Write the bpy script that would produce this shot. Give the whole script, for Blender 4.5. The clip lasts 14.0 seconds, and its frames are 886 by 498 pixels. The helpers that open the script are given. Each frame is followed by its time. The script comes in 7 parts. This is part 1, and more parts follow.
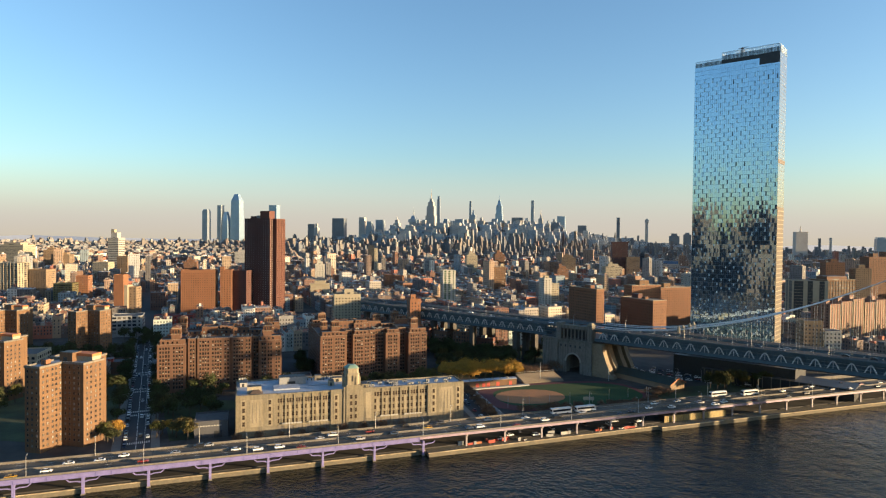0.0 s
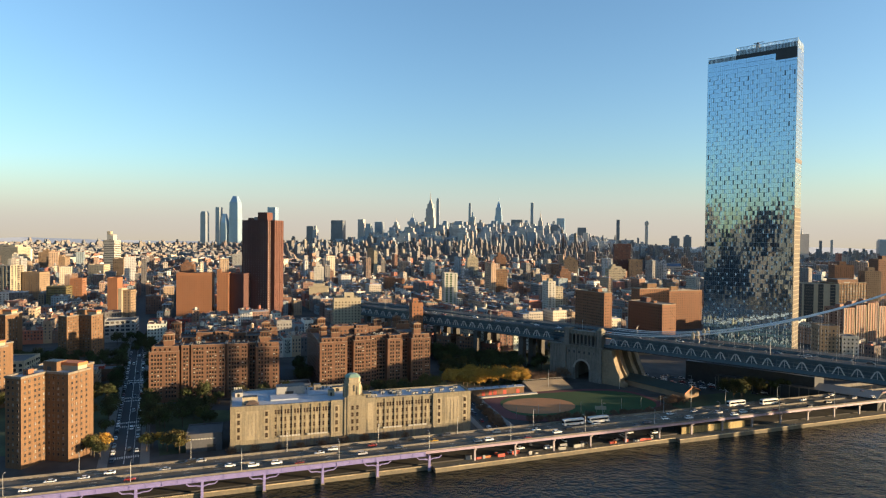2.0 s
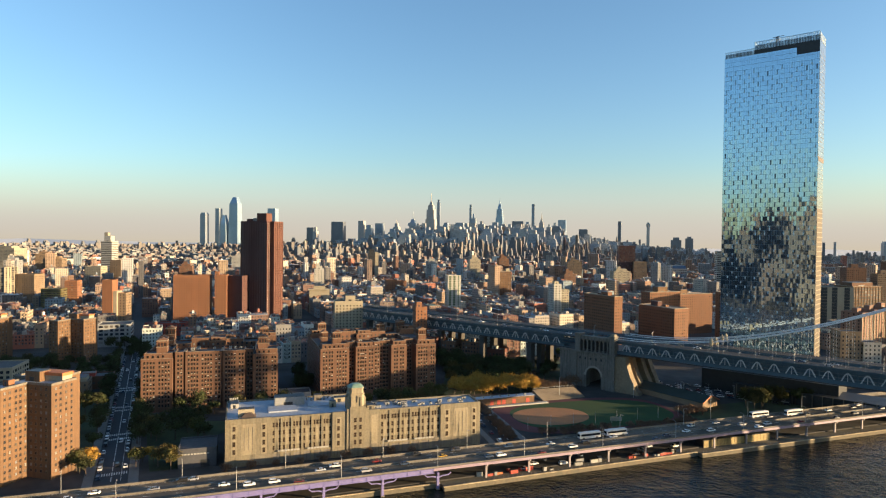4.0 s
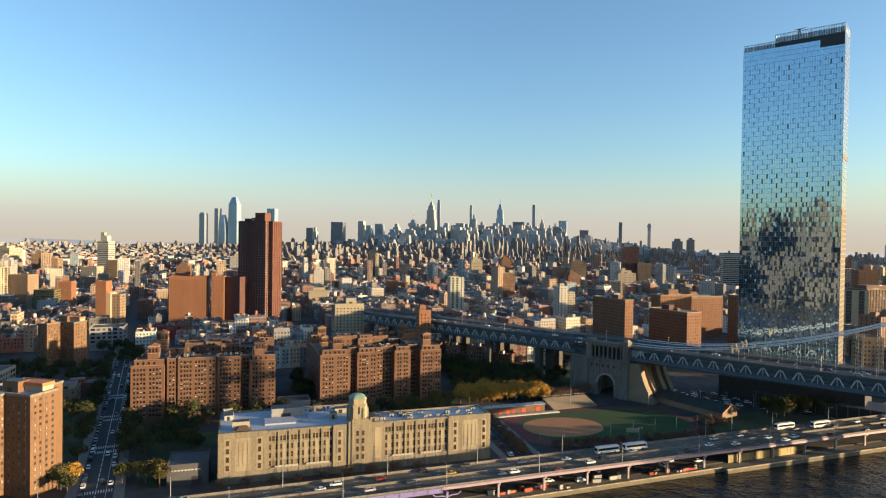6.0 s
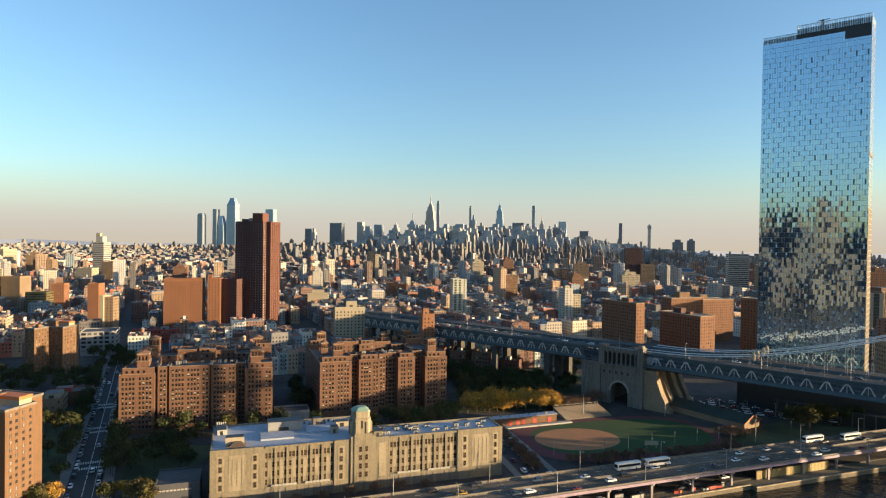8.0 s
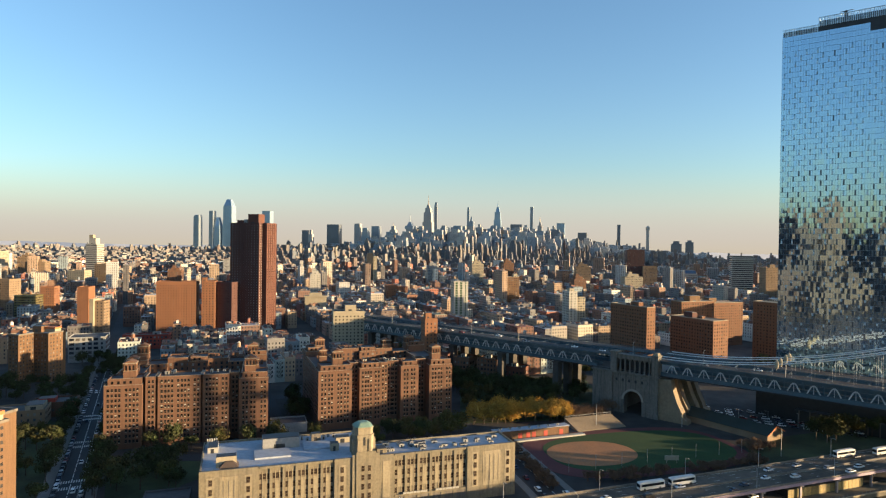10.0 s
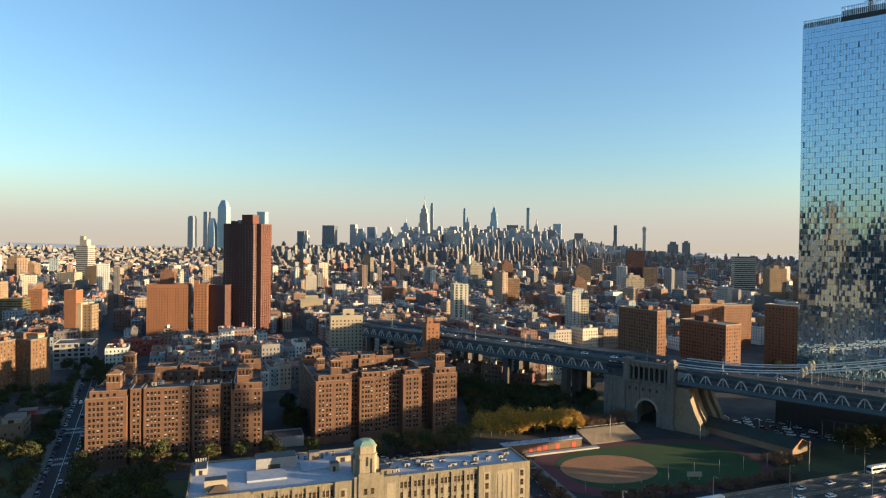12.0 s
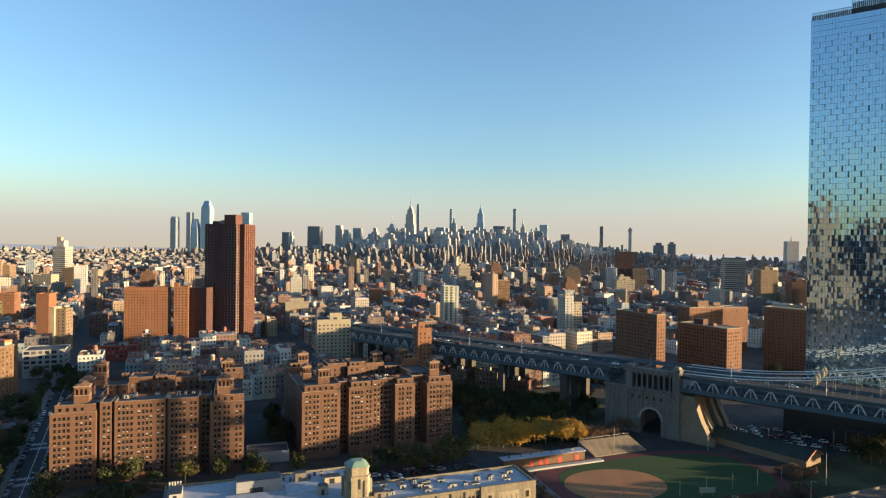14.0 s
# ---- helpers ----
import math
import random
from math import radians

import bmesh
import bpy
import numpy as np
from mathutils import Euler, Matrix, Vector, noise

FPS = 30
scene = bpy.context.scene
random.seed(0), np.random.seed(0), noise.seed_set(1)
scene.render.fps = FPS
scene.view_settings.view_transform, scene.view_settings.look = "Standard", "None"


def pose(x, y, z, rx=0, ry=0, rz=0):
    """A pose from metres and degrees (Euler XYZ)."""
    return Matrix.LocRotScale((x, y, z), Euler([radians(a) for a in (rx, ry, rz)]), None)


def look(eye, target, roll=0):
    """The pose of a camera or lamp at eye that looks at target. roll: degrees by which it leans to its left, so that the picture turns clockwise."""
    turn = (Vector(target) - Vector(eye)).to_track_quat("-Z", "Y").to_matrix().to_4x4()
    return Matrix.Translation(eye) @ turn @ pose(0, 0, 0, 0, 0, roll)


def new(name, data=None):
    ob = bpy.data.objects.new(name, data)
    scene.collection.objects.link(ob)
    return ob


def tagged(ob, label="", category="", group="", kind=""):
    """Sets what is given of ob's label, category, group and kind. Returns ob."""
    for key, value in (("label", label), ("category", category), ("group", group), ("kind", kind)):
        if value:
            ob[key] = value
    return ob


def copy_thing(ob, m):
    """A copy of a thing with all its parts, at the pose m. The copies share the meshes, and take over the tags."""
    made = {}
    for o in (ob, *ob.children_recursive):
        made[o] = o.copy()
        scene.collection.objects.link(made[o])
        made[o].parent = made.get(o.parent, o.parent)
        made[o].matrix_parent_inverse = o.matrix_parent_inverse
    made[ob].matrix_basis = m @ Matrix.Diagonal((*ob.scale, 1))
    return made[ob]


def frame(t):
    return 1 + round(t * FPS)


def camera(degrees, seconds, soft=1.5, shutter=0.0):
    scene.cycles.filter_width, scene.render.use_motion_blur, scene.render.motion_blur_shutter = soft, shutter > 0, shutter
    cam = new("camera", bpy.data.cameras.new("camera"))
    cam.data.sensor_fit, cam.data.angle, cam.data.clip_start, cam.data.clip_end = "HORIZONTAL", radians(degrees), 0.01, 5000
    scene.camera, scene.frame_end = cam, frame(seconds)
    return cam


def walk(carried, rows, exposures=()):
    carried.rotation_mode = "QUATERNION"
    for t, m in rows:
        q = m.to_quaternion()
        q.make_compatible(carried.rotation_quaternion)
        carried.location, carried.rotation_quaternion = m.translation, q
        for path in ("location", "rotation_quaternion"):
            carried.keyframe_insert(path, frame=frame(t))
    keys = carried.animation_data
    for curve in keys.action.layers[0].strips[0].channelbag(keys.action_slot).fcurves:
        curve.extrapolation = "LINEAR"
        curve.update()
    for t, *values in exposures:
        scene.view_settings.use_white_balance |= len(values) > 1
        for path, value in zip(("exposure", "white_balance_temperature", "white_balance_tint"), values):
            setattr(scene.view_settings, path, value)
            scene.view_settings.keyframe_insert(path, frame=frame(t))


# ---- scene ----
cam = camera(70.9, 14.0, 1.2)
PATH = [
    (0, (1.562, -0.001, 108.985), (1.563, 1.999, 108.94), 0.6),
    (0.5, (0.58, 4.27, 108.828), (0.583, 6.269, 108.786), 0.5),
    (1, (-0.248, 8.673, 108.999), (-0.245, 10.673, 108.958), 0.6),
    (1.5, (-1.272, 13.134, 108.797), (-1.267, 15.134, 108.757), 0.5),
    (2, (-2.452, 17.842, 108.799), (-2.447, 19.841, 108.761), 0.6),
    (2.5, (-3.355, 22.579, 108.561), (-3.35, 24.579, 108.525), 0.6),
    (3, (-4.538, 27.367, 108.658), (-4.533, 29.367, 108.623), 0.6),
    (5.5, (-9.766, 51.957, 108.982), (-9.761, 53.956, 108.951), 0.8),
    (6, (-10.956, 56.999, 108.931), (-10.95, 58.998, 108.9), 0.8),
    (6.5, (-11.987, 61.908, 108.946), (-11.981, 63.908, 108.917), 0.8),
    (7, (-13.046, 66.887, 109.122), (-13.039, 68.887, 109.094), 0.8),
    (7.5, (-14.37, 72.014, 109.091), (-14.362, 74.014, 109.063), 0.8),
    (8, (-15.52, 77.185, 108.998), (-15.51, 79.185, 108.97), 0.8),
    (10.5, (-21.565, 102.749, 109.077), (-21.542, 104.749, 109.055), 0.8),
    (11, (-22.889, 107.983, 109.226), (-22.861, 109.983, 109.204), 0.8),
    (11.5, (-24.075, 113.059, 109.427), (-24.042, 115.059, 109.406), 0.7),
    (12, (-25.297, 118.306, 109.462), (-25.263, 120.305, 109.442), 0.7),
    (12.5, (-26.394, 123.32, 109.502), (-26.357, 125.319, 109.483), 0.7),
    (13, (-27.385, 128.36, 109.582), (-27.337, 130.36, 109.563), 0.7),
    (13.5, (-28.592, 133.432, 109.501), (-28.528, 135.431, 109.485), 0.7),
    (14, (-29.733, 138.604, 109.413), (-29.653, 140.602, 109.397), 0.7),
]
walk(cam, [(t, look(e, g, r)) for t, e, g, r in PATH], [(0, 1.66, 6180, 10), (14, 1.66, 6180, 10)])

# ---- light ----
SUN_ROT = 102.0          # degrees clockwise from straight ahead
SUN_ELEV = 5.4
world = bpy.data.worlds.new("world")
scene.world = world
world.use_nodes = True
wn = world.node_tree.nodes
sky = wn.new("ShaderNodeTexSky")
sky.sky_type = 'NISHITA'
sky.sun_disc = False
sky.sun_elevation = radians(SUN_ELEV)
sky.sun_rotation = radians(SUN_ROT)
sky.altitude = 50
sky.air_density, sky.dust_density, sky.ozone_density = 1.0, 1.0, 2.5
wn["Background"].inputs["Strength"].default_value = 0.122
world.node_tree.links.new(sky.outputs[0], wn["Background"].inputs[0])
sa, se = radians(SUN_ROT), radians(SUN_ELEV)
sun_dir = Vector((math.sin(sa) * math.cos(se), math.cos(sa) * math.cos(se), math.sin(se)))
lamp = bpy.data.lights.new("sun", 'SUN')
lamp.energy, lamp.angle, lamp.color = 4.6, radians(0.53), (1.0, 0.71, 0.385)
sun = new("sun", lamp)
sun.matrix_basis = look(sun_dir * 900, (0, 0, 0))

# ---- materials ----
ALBEDO_SCALE = 0.8               # scales every base colour down, so that shade comes out deeper


def node_mat(name, color, rough=0.8, metal=0.0, var=0.25, scale=0.15, fine=1.5, bump=0.0, tint=None, per="", spec=0.5, streak=0.0):
    """A surface with two scales of variation; per: 'object' or 'island' shifts its lightness from piece to piece."""
    color = tuple(c * ALBEDO_SCALE for c in color)
    tint = tuple(c * ALBEDO_SCALE for c in tint) if tint else None
    m = bpy.data.materials.new(name)
    m.use_nodes = True
    nt = m.node_tree
    N, L = nt.nodes, nt.links
    b = N["Principled BSDF"]
    b.inputs["Roughness"].default_value = rough
    b.inputs["Metallic"].default_value = metal
    b.inputs["Specular IOR Level"].default_value = spec
    geo = N.new("ShaderNodeNewGeometry")
    big = N.new("ShaderNodeTexNoise")
    big.inputs["Scale"].default_value, big.inputs["Detail"].default_value = scale, 4
    small = N.new("ShaderNodeTexNoise")
    small.inputs["Scale"].default_value, small.inputs["Detail"].default_value = fine, 3
    L.new(geo.outputs["Position"], big.inputs["Vector"])
    L.new(geo.outputs["Position"], small.inputs["Vector"])
    add = N.new("ShaderNodeMath")
    add.operation = 'ADD'
    L.new(big.outputs[0], add.inputs[0])
    L.new(small.outputs[0], add.inputs[1])
    mr = N.new("ShaderNodeMapRange")
    mr.inputs[1].default_value, mr.inputs[2].default_value = 0.6, 1.4
    mr.inputs[3].default_value, mr.inputs[4].default_value = 1 - var, 1 + var
    L.new(add.outputs[0], mr.inputs[0])
    val = mr.outputs[0]
    if per:
        if per == "object":
            r = N.new("ShaderNodeObjectInfo").outputs["Random"]
        else:
            r = geo.outputs["Random Per Island"]
        pr = N.new("ShaderNodeMapRange")
        pr.inputs[3].default_value, pr.inputs[4].default_value = 0.7, 1.3
        L.new(r, pr.inputs[0])
        mu = N.new("ShaderNodeMath")
        mu.operation = 'MULTIPLY'
        L.new(val, mu.inputs[0])
        L.new(pr.outputs[0], mu.inputs[1])
        val = mu.outputs[0]
    mix = N.new("ShaderNodeMix")
    mix.data_type, mix.blend_type = 'RGBA', 'MULTIPLY'
    mix.inputs[0].default_value = 1.0
    if tint:
        ramp = N.new("ShaderNodeMix")
        ramp.data_type = 'RGBA'
        ramp.inputs[6].default_value, ramp.inputs[7].default_value = (*color, 1), (*tint, 1)
        t2 = N.new("ShaderNodeMapRange")
        t2.inputs[1].default_value, t2.inputs[2].default_value = 0.4, 0.62
        L.new(big.outputs[0], t2.inputs[0])
        L.new(t2.outputs[0], ramp.inputs[0])
        L.new(ramp.outputs[2], mix.inputs[6])
    else:
        mix.inputs[6].default_value = (*color, 1)
    L.new(val, mix.inputs[7])
    L.new(mix.outputs[2], b.inputs["Base Color"])
    if streak:
        sc = N.new("ShaderNodeMapping")
        sc.inputs["Scale"].default_value = (0.9, 0.9, 0.05)
        L.new(geo.outputs["Position"], sc.inputs["Vector"])
        st = N.new("ShaderNodeTexNoise")
        st.inputs["Scale"].default_value, st.inputs["Detail"].default_value = 1.0, 3
        L.new(sc.outputs[0], st.inputs["Vector"])
        sr = N.new("ShaderNodeMapRange")
        sr.inputs[1].default_value, sr.inputs[2].default_value = 0.46, 0.68
        sr.inputs[3].default_value, sr.inputs[4].default_value = 1.0, 1.0 - streak
        L.new(st.outputs[0], sr.inputs[0])
        sm = N.new("ShaderNodeMath")
        sm.operation = 'MULTIPLY'
        L.new(val, sm.inputs[0])
        L.new(sr.outputs[0], sm.inputs[1])
        L.new(sm.outputs[0], mix.inputs[7])
    if bump:
        bp = N.new("ShaderNodeBump")
        bp.inputs["Strength"].default_value, bp.inputs["Distance"].default_value = bump, 0.1
        L.new(small.outputs[0], bp.inputs["Height"])
        L.new(bp.outputs[0], b.inputs["Normal"])
    return m


def palette_mat(name, stops, rough=0.85, source="island", storeys=False, metal=0.0):
    """Facades whose colour is drawn from a palette, building by building; storeys adds rows of small far windows."""
    m = node_mat(name, (1, 1, 1), rough, metal, 0.2, 0.06, 0.9)
    nt = m.node_tree
    N, L = nt.nodes, nt.links
    mix = [n for n in N if n.bl_idname == "ShaderNodeMix"][0]
    geo = [n for n in N if n.bl_idname == "ShaderNodeNewGeometry"][0]
    r = geo.outputs["Random Per Island"] if source == "island" else N.new("ShaderNodeObjectInfo").outputs["Random"]
    ramp = N.new("ShaderNodeValToRGB")
    ramp.color_ramp.interpolation = 'CONSTANT'
    el = ramp.color_ramp.elements
    el[0].position, el[0].color = 0, (*stops[0], 1)
    el[1].position, el[1].color = 1.0 / len(stops), (*stops[1], 1)
    for i, c in enumerate(stops[2:], 2):
        e = el.new(i / len(stops))
        e.color = (*c, 1)
    L.new(r, ramp.inputs[0])
    out = ramp.outputs[0]
    if storeys:
        sep = N.new("ShaderNodeSeparateXYZ")
        L.new(geo.outputs["Position"], sep.inputs[0])
        s = N.new("ShaderNodeMath")
        L.new(sep.outputs[0], s.inputs[0])
        L.new(sep.outputs[1], s.inputs[1])
        masks = []
        for src, size, share in ((sep.outputs[2], 3.6, 0.5), (s.outputs[0], 4.3, 0.5)):
            k = N.new("ShaderNodeMath")
            k.operation = 'MULTIPLY'
            k.inputs[1].default_value = 1 / size
            L.new(src, k.inputs[0])
            fr = N.new("ShaderNodeMath")
            fr.operation = 'FRACT'
            L.new(k.outputs[0], fr.inputs[0])
            gt = N.new("ShaderNodeMath")
            gt.operation = 'GREATER_THAN'
            gt.inputs[1].default_value = share
            L.new(fr.outputs[0], gt.inputs[0])
            masks.append(gt.outputs[0])
        a = N.new("ShaderNodeMath")
        a.operation = 'MULTIPLY'
        L.new(masks[0], a.inputs[0])
        L.new(masks[1], a.inputs[1])
        up = N.new("ShaderNodeSeparateXYZ")
        L.new(geo.outputs["Normal"], up.inputs[0])
        side = N.new("ShaderNodeMath")
        side.operation = 'LESS_THAN'
        side.inputs[1].default_value = 0.5
        L.new(up.outputs[2], side.inputs[0])
        a2 = N.new("ShaderNodeMath")
        a2.operation = 'MULTIPLY'
        L.new(a.outputs[0], a2.inputs[0])
        L.new(side.outputs[0], a2.inputs[1])
        wmix = N.new("ShaderNodeMix")
        wmix.data_type = 'RGBA'
        # far window tone lifted and blued for distance haze
        wmix.inputs[7].default_value = (0.075, 0.085, 0.10, 1)
        L.new(a2.outputs[0], wmix.inputs[0])
        L.new(out, wmix.inputs[6])
        out = wmix.outputs[2]
    L.new(out, mix.inputs[6])
    return m


BRICK_RED = node_mat("brick_red_brown", (0.185, 0.092, 0.052), 0.9, 0, 0.16, 0.35, 2.4, 0.3, (0.155, 0.080, 0.047), streak=0.22)
BRICK_ORANGE = node_mat("brick_orange_brown", (0.195, 0.108, 0.052), 0.9, 0, 0.22, 0.2, 2.0, 0.3, (0.155, 0.086, 0.044), streak=0.2)
BRICK_UMBER = node_mat("brick_umber", (0.205, 0.093, 0.045), 0.9, 0, 0.16, 0.3, 2.0, 0.3, (0.17, 0.080, 0.042), streak=0.22)
# maroon tower pair: darker for its shaded front, redder for its lit wing
BRICK_DARK = node_mat("brick_dark_maroon", (0.10, 0.046, 0.038), 0.9, 0, 0.2, 0.1, 2.0, 0.2)
BRICK_MAROON = node_mat("brick_maroon", (0.135, 0.055, 0.038), 0.9, 0, 0.2, 0.1, 2.0, 0.2)
BRICK_VIVID = node_mat("brick_bright_red", (0.27, 0.118, 0.056), 0.9, 0, 0.12, 0.1, 2.0, 0.2, streak=0.15)
BRICK_PINK = node_mat("brick_pinkish_red", (0.27, 0.145, 0.095), 0.9, 0, 0.18, 0.2, 2.0, 0.2)
BRICK_TAN = node_mat("brick_tan", (0.26, 0.18, 0.11), 0.9, 0, 0.2, 0.1, 2.0, 0.2)
LIMESTONE = node_mat("weathered_limestone", (0.27, 0.225, 0.145), 0.85, 0, 0.3, 0.08, 1.2, 0.3, (0.20, 0.172, 0.12), streak=0.3)
GRANITE = node_mat("grey_granite", (0.19, 0.173, 0.143), 0.85, 0, 0.28, 0.1, 0.8, 0.5, (0.17, 0.158, 0.138), streak=0.4)
CONCRETE = node_mat("concrete", (0.20, 0.175, 0.14), 0.9, 0, 0.25, 0.1, 1.0, 0.3, streak=0.3)
CREAM = node_mat("cream_painted_wall", (0.39, 0.335, 0.235), 0.85, 0, 0.15, 0.1, 1.0)
WHITEWALL = node_mat("white_painted_wall", (0.43, 0.41, 0.355), 0.8, 0, 0.15, 0.1, 1.0)
PANEL_STONE = node_mat("smooth_limestone_panel", (0.33, 0.275, 0.18), 0.85, 0, 0.22, 0.1, 1.2, 0.2, streak=0.25)
GREYWALL = node_mat("grey_wall", (0.30, 0.30, 0.29), 0.85, 0, 0.2, 0.1, 1.0)
COPPER = node_mat("verdigris_copper", (0.20, 0.31, 0.24), 0.6, 0, 0.25, 0.4, 2.0)
ROOF_PALE = node_mat("pale_membrane_roof", (0.42, 0.45, 0.50), 0.7, 0, 0.25, 0.06, 0.6, 0.1, (0.34, 0.37, 0.42))
ROOF_TAR = node_mat("tar_roof", (0.09, 0.085, 0.085), 0.85, 0, 0.4, 0.05, 0.6)
ASPHALT = node_mat("asphalt", (0.046, 0.046, 0.048), 0.9, 0, 0.3, 0.05, 0.8, 0.1)
DECK_ROAD = node_mat("worn_road_surface", (0.088, 0.072, 0.052), 0.9, 0, 0.3, 0.05, 0.4, 0.1, (0.125, 0.10, 0.072))
GROUND_MAT = node_mat("city_ground", (0.040, 0.037, 0.033), 0.95, 0, 0.5, 0.02, 0.15, 0.1, (0.062, 0.055, 0.048))
PAVING = node_mat("pavement_concrete", (0.20, 0.19, 0.17), 0.9, 0, 0.25, 0.1, 1.0)
PAINT_WHITE = node_mat("white_road_paint", (0.7, 0.68, 0.62), 0.7, 0, 0.2, 0.5, 3)
GRASS = node_mat("grass", (0.036, 0.050, 0.018), 0.95, 0, 0.3, 0.06, 0.8, 0.3, (0.06, 0.085, 0.03))
TURF = node_mat("sports_turf", (0.026, 0.068, 0.012), 0.95, 0, 0.2, 0.08, 0.8, 0.2)
DIRT = node_mat("infield_dirt", (0.46, 0.205, 0.08), 0.95, 0, 0.25, 0.08, 1.0, 0.2, (0.33, 0.16, 0.07))
TRACK = node_mat("red_running_track", (0.125, 0.034, 0.032), 0.9, 0, 0.2, 0.1, 1.0)
LILAC = node_mat("lilac_painted_steel", (0.225, 0.20, 0.42), 0.5, 0, 0.2, 0.3, 2.0)
BRIDGE_BLUE = node_mat("blue_grey_bridge_paint", (0.07, 0.115, 0.145), 0.55, 0, 0.25, 0.2, 2.0)
BRIDGE_PALE = node_mat("pale_bridge_paint", (0.55, 0.57, 0.58), 0.55, 0, 0.2, 0.2, 2.0)
CABLE = node_mat("pale_wrapped_cable", (0.80, 0.80, 0.79), 0.5, 0, 0.15, 0.2, 2.0)
STEEL = node_mat("galvanised_steel", (0.45, 0.45, 0.44), 0.45, 0.6, 0.2, 0.5, 3)
DARKMETAL = node_mat("dark_metal", (0.04, 0.042, 0.045), 0.5, 0.3, 0.3, 0.5, 3)
WINGLASS = palette_mat("window_glass", [(0.02, 0.024, 0.03), (0.22, 0.20, 0.17), (0.04, 0.035, 0.03), (0.12, 0.105, 0.09), (0.05, 0.05, 0.05), (0.02, 0.02, 0.024), (0.02, 0.024, 0.03), (0.26, 0.25, 0.22), (0.03, 0.035, 0.04), (0.2, 0.2, 0.2), (0.02, 0.02, 0.02), (0.03, 0.03, 0.03)], 0.15, "object")
WINMID = palette_mat("brown_far_windows", [(0.025, 0.02, 0.018), (0.035, 0.03, 0.025), (0.02, 0.018, 0.016), (0.10, 0.085, 0.07), (0.03, 0.026, 0.022), (0.05, 0.04, 0.032), (0.022, 0.02, 0.018)], 0.14, "island")
WINPALE = node_mat("pale_curtained_windows", (0.36, 0.31, 0.27), 0.4, 0, 0.5, 0.3, 1.0, 0, None, "island")
WINDARK = palette_mat("dark_far_windows", [(0.03, 0.033, 0.04), (0.045, 0.045, 0.05), (0.02, 0.022, 0.028), (0.06, 0.055, 0.05), (0.03, 0.03, 0.035), (0.20, 0.19, 0.17), (0.035, 0.04, 0.05), (0.10, 0.09, 0.08), (0.025, 0.025, 0.03), (0.08, 0.09, 0.10)], 0.2, "island")
FRAME_W = node_mat("stained_window_frame", (0.10, 0.07, 0.05), 0.6, 0, 0.2, 0.5, 3, 0, None, "object")
FRAME_D = node_mat("brown_window_frame", (0.10, 0.07, 0.05), 0.6, 0, 0.2, 0.5, 3)
REDPAINT = node_mat("red_paint", (0.45, 0.06, 0.03), 0.6, 0, 0.2, 0.4, 2)
ORANGEPAINT = node_mat("orange_paint", (0.55, 0.17, 0.05), 0.7, 0, 0.2, 0.4, 2)
LEAF_GREEN = node_mat("green_leaves", (0.062, 0.060, 0.026), 0.95, 0, 0.4, 0.15, 1.2, 0, (0.060, 0.074, 0.028), "island", 0.15)
LEAF_GOLD = node_mat("golden_leaves", (0.56, 0.31, 0.055), 0.95, 0, 0.35, 0.15, 1.2, 0, (0.30, 0.20, 0.045), "island", 0.15)
LEAF_OLIVE = node_mat("olive_leaves", (0.125, 0.098, 0.036), 0.9, 0, 0.4, 0.15, 1.2, 0, (0.08, 0.085, 0.025), "island", 0.15)
LEAF_RUST = node_mat("rust_brown_twigs", (0.17, 0.10, 0.055), 0.9, 0, 0.4, 0.2, 1.2, 0, None, "island")
BARK = node_mat("bark", (0.10, 0.075, 0.055), 0.95, 0, 0.3, 1.0, 6, 0.4)
CAR_PAINT = palette_mat("car_paint", [(0.75, 0.75, 0.73), (0.02, 0.02, 0.022), (0.3, 0.3, 0.31), (0.7, 0.7, 0.7), (0.05, 0.055, 0.07), (0.18, 0.02, 0.02), (0.6, 0.6, 0.58), (0.03, 0.05, 0.09)], 0.3, "object")
TYRE = node_mat("tyre_rubber", (0.02, 0.02, 0.02), 0.9)
PALETTE = [(0.232, 0.116, 0.073), (0.159, 0.085, 0.061), (0.305, 0.22, 0.146), (0.488, 0.427, 0.329), (0.195, 0.189, 0.183), (0.256, 0.152, 0.098), (0.134, 0.122, 0.116), (0.61, 0.586, 0.512), (0.183, 0.11, 0.085),
           (0.342, 0.305, 0.256), (0.104, 0.098, 0.098), (0.329, 0.232, 0.159), (0.207, 0.256, 0.281), (0.268, 0.183, 0.134), (0.415, 0.403, 0.378), (0.146, 0.104, 0.085), (0.317, 0.122, 0.079), (0.159, 0.152, 0.146)]
TOWN_WALL = palette_mat("tenement_walls", PALETTE + [(0.55, 0.53, 0.47), (0.48, 0.44, 0.34), (0.38, 0.42, 0.38), (0.60, 0.58, 0.53), (0.40, 0.30, 0.20)], 0.9, "object")
BLOCK_WALL = palette_mat("block_walls", PALETTE, 0.9, "island")
FAR_PAL = [(0.139, 0.105, 0.085), (0.184, 0.158, 0.125), (0.125, 0.125, 0.132), (0.224, 0.197, 0.165), (0.132, 0.141, 0.155), (0.178, 0.109, 0.079), (0.165, 0.139, 0.118), (0.303, 0.283, 0.244), (0.145, 0.148, 0.158), (0.178, 0.145, 0.125)]
DOWNTOWN_WALL = palette_mat("downtown_walls", [(0.085, 0.06, 0.046), (0.09, 0.08, 0.075), (0.10, 0.068, 0.05), (0.075, 0.068, 0.064), (0.13, 0.105, 0.08), (0.085, 0.06, 0.05)], 0.8, "island", True)
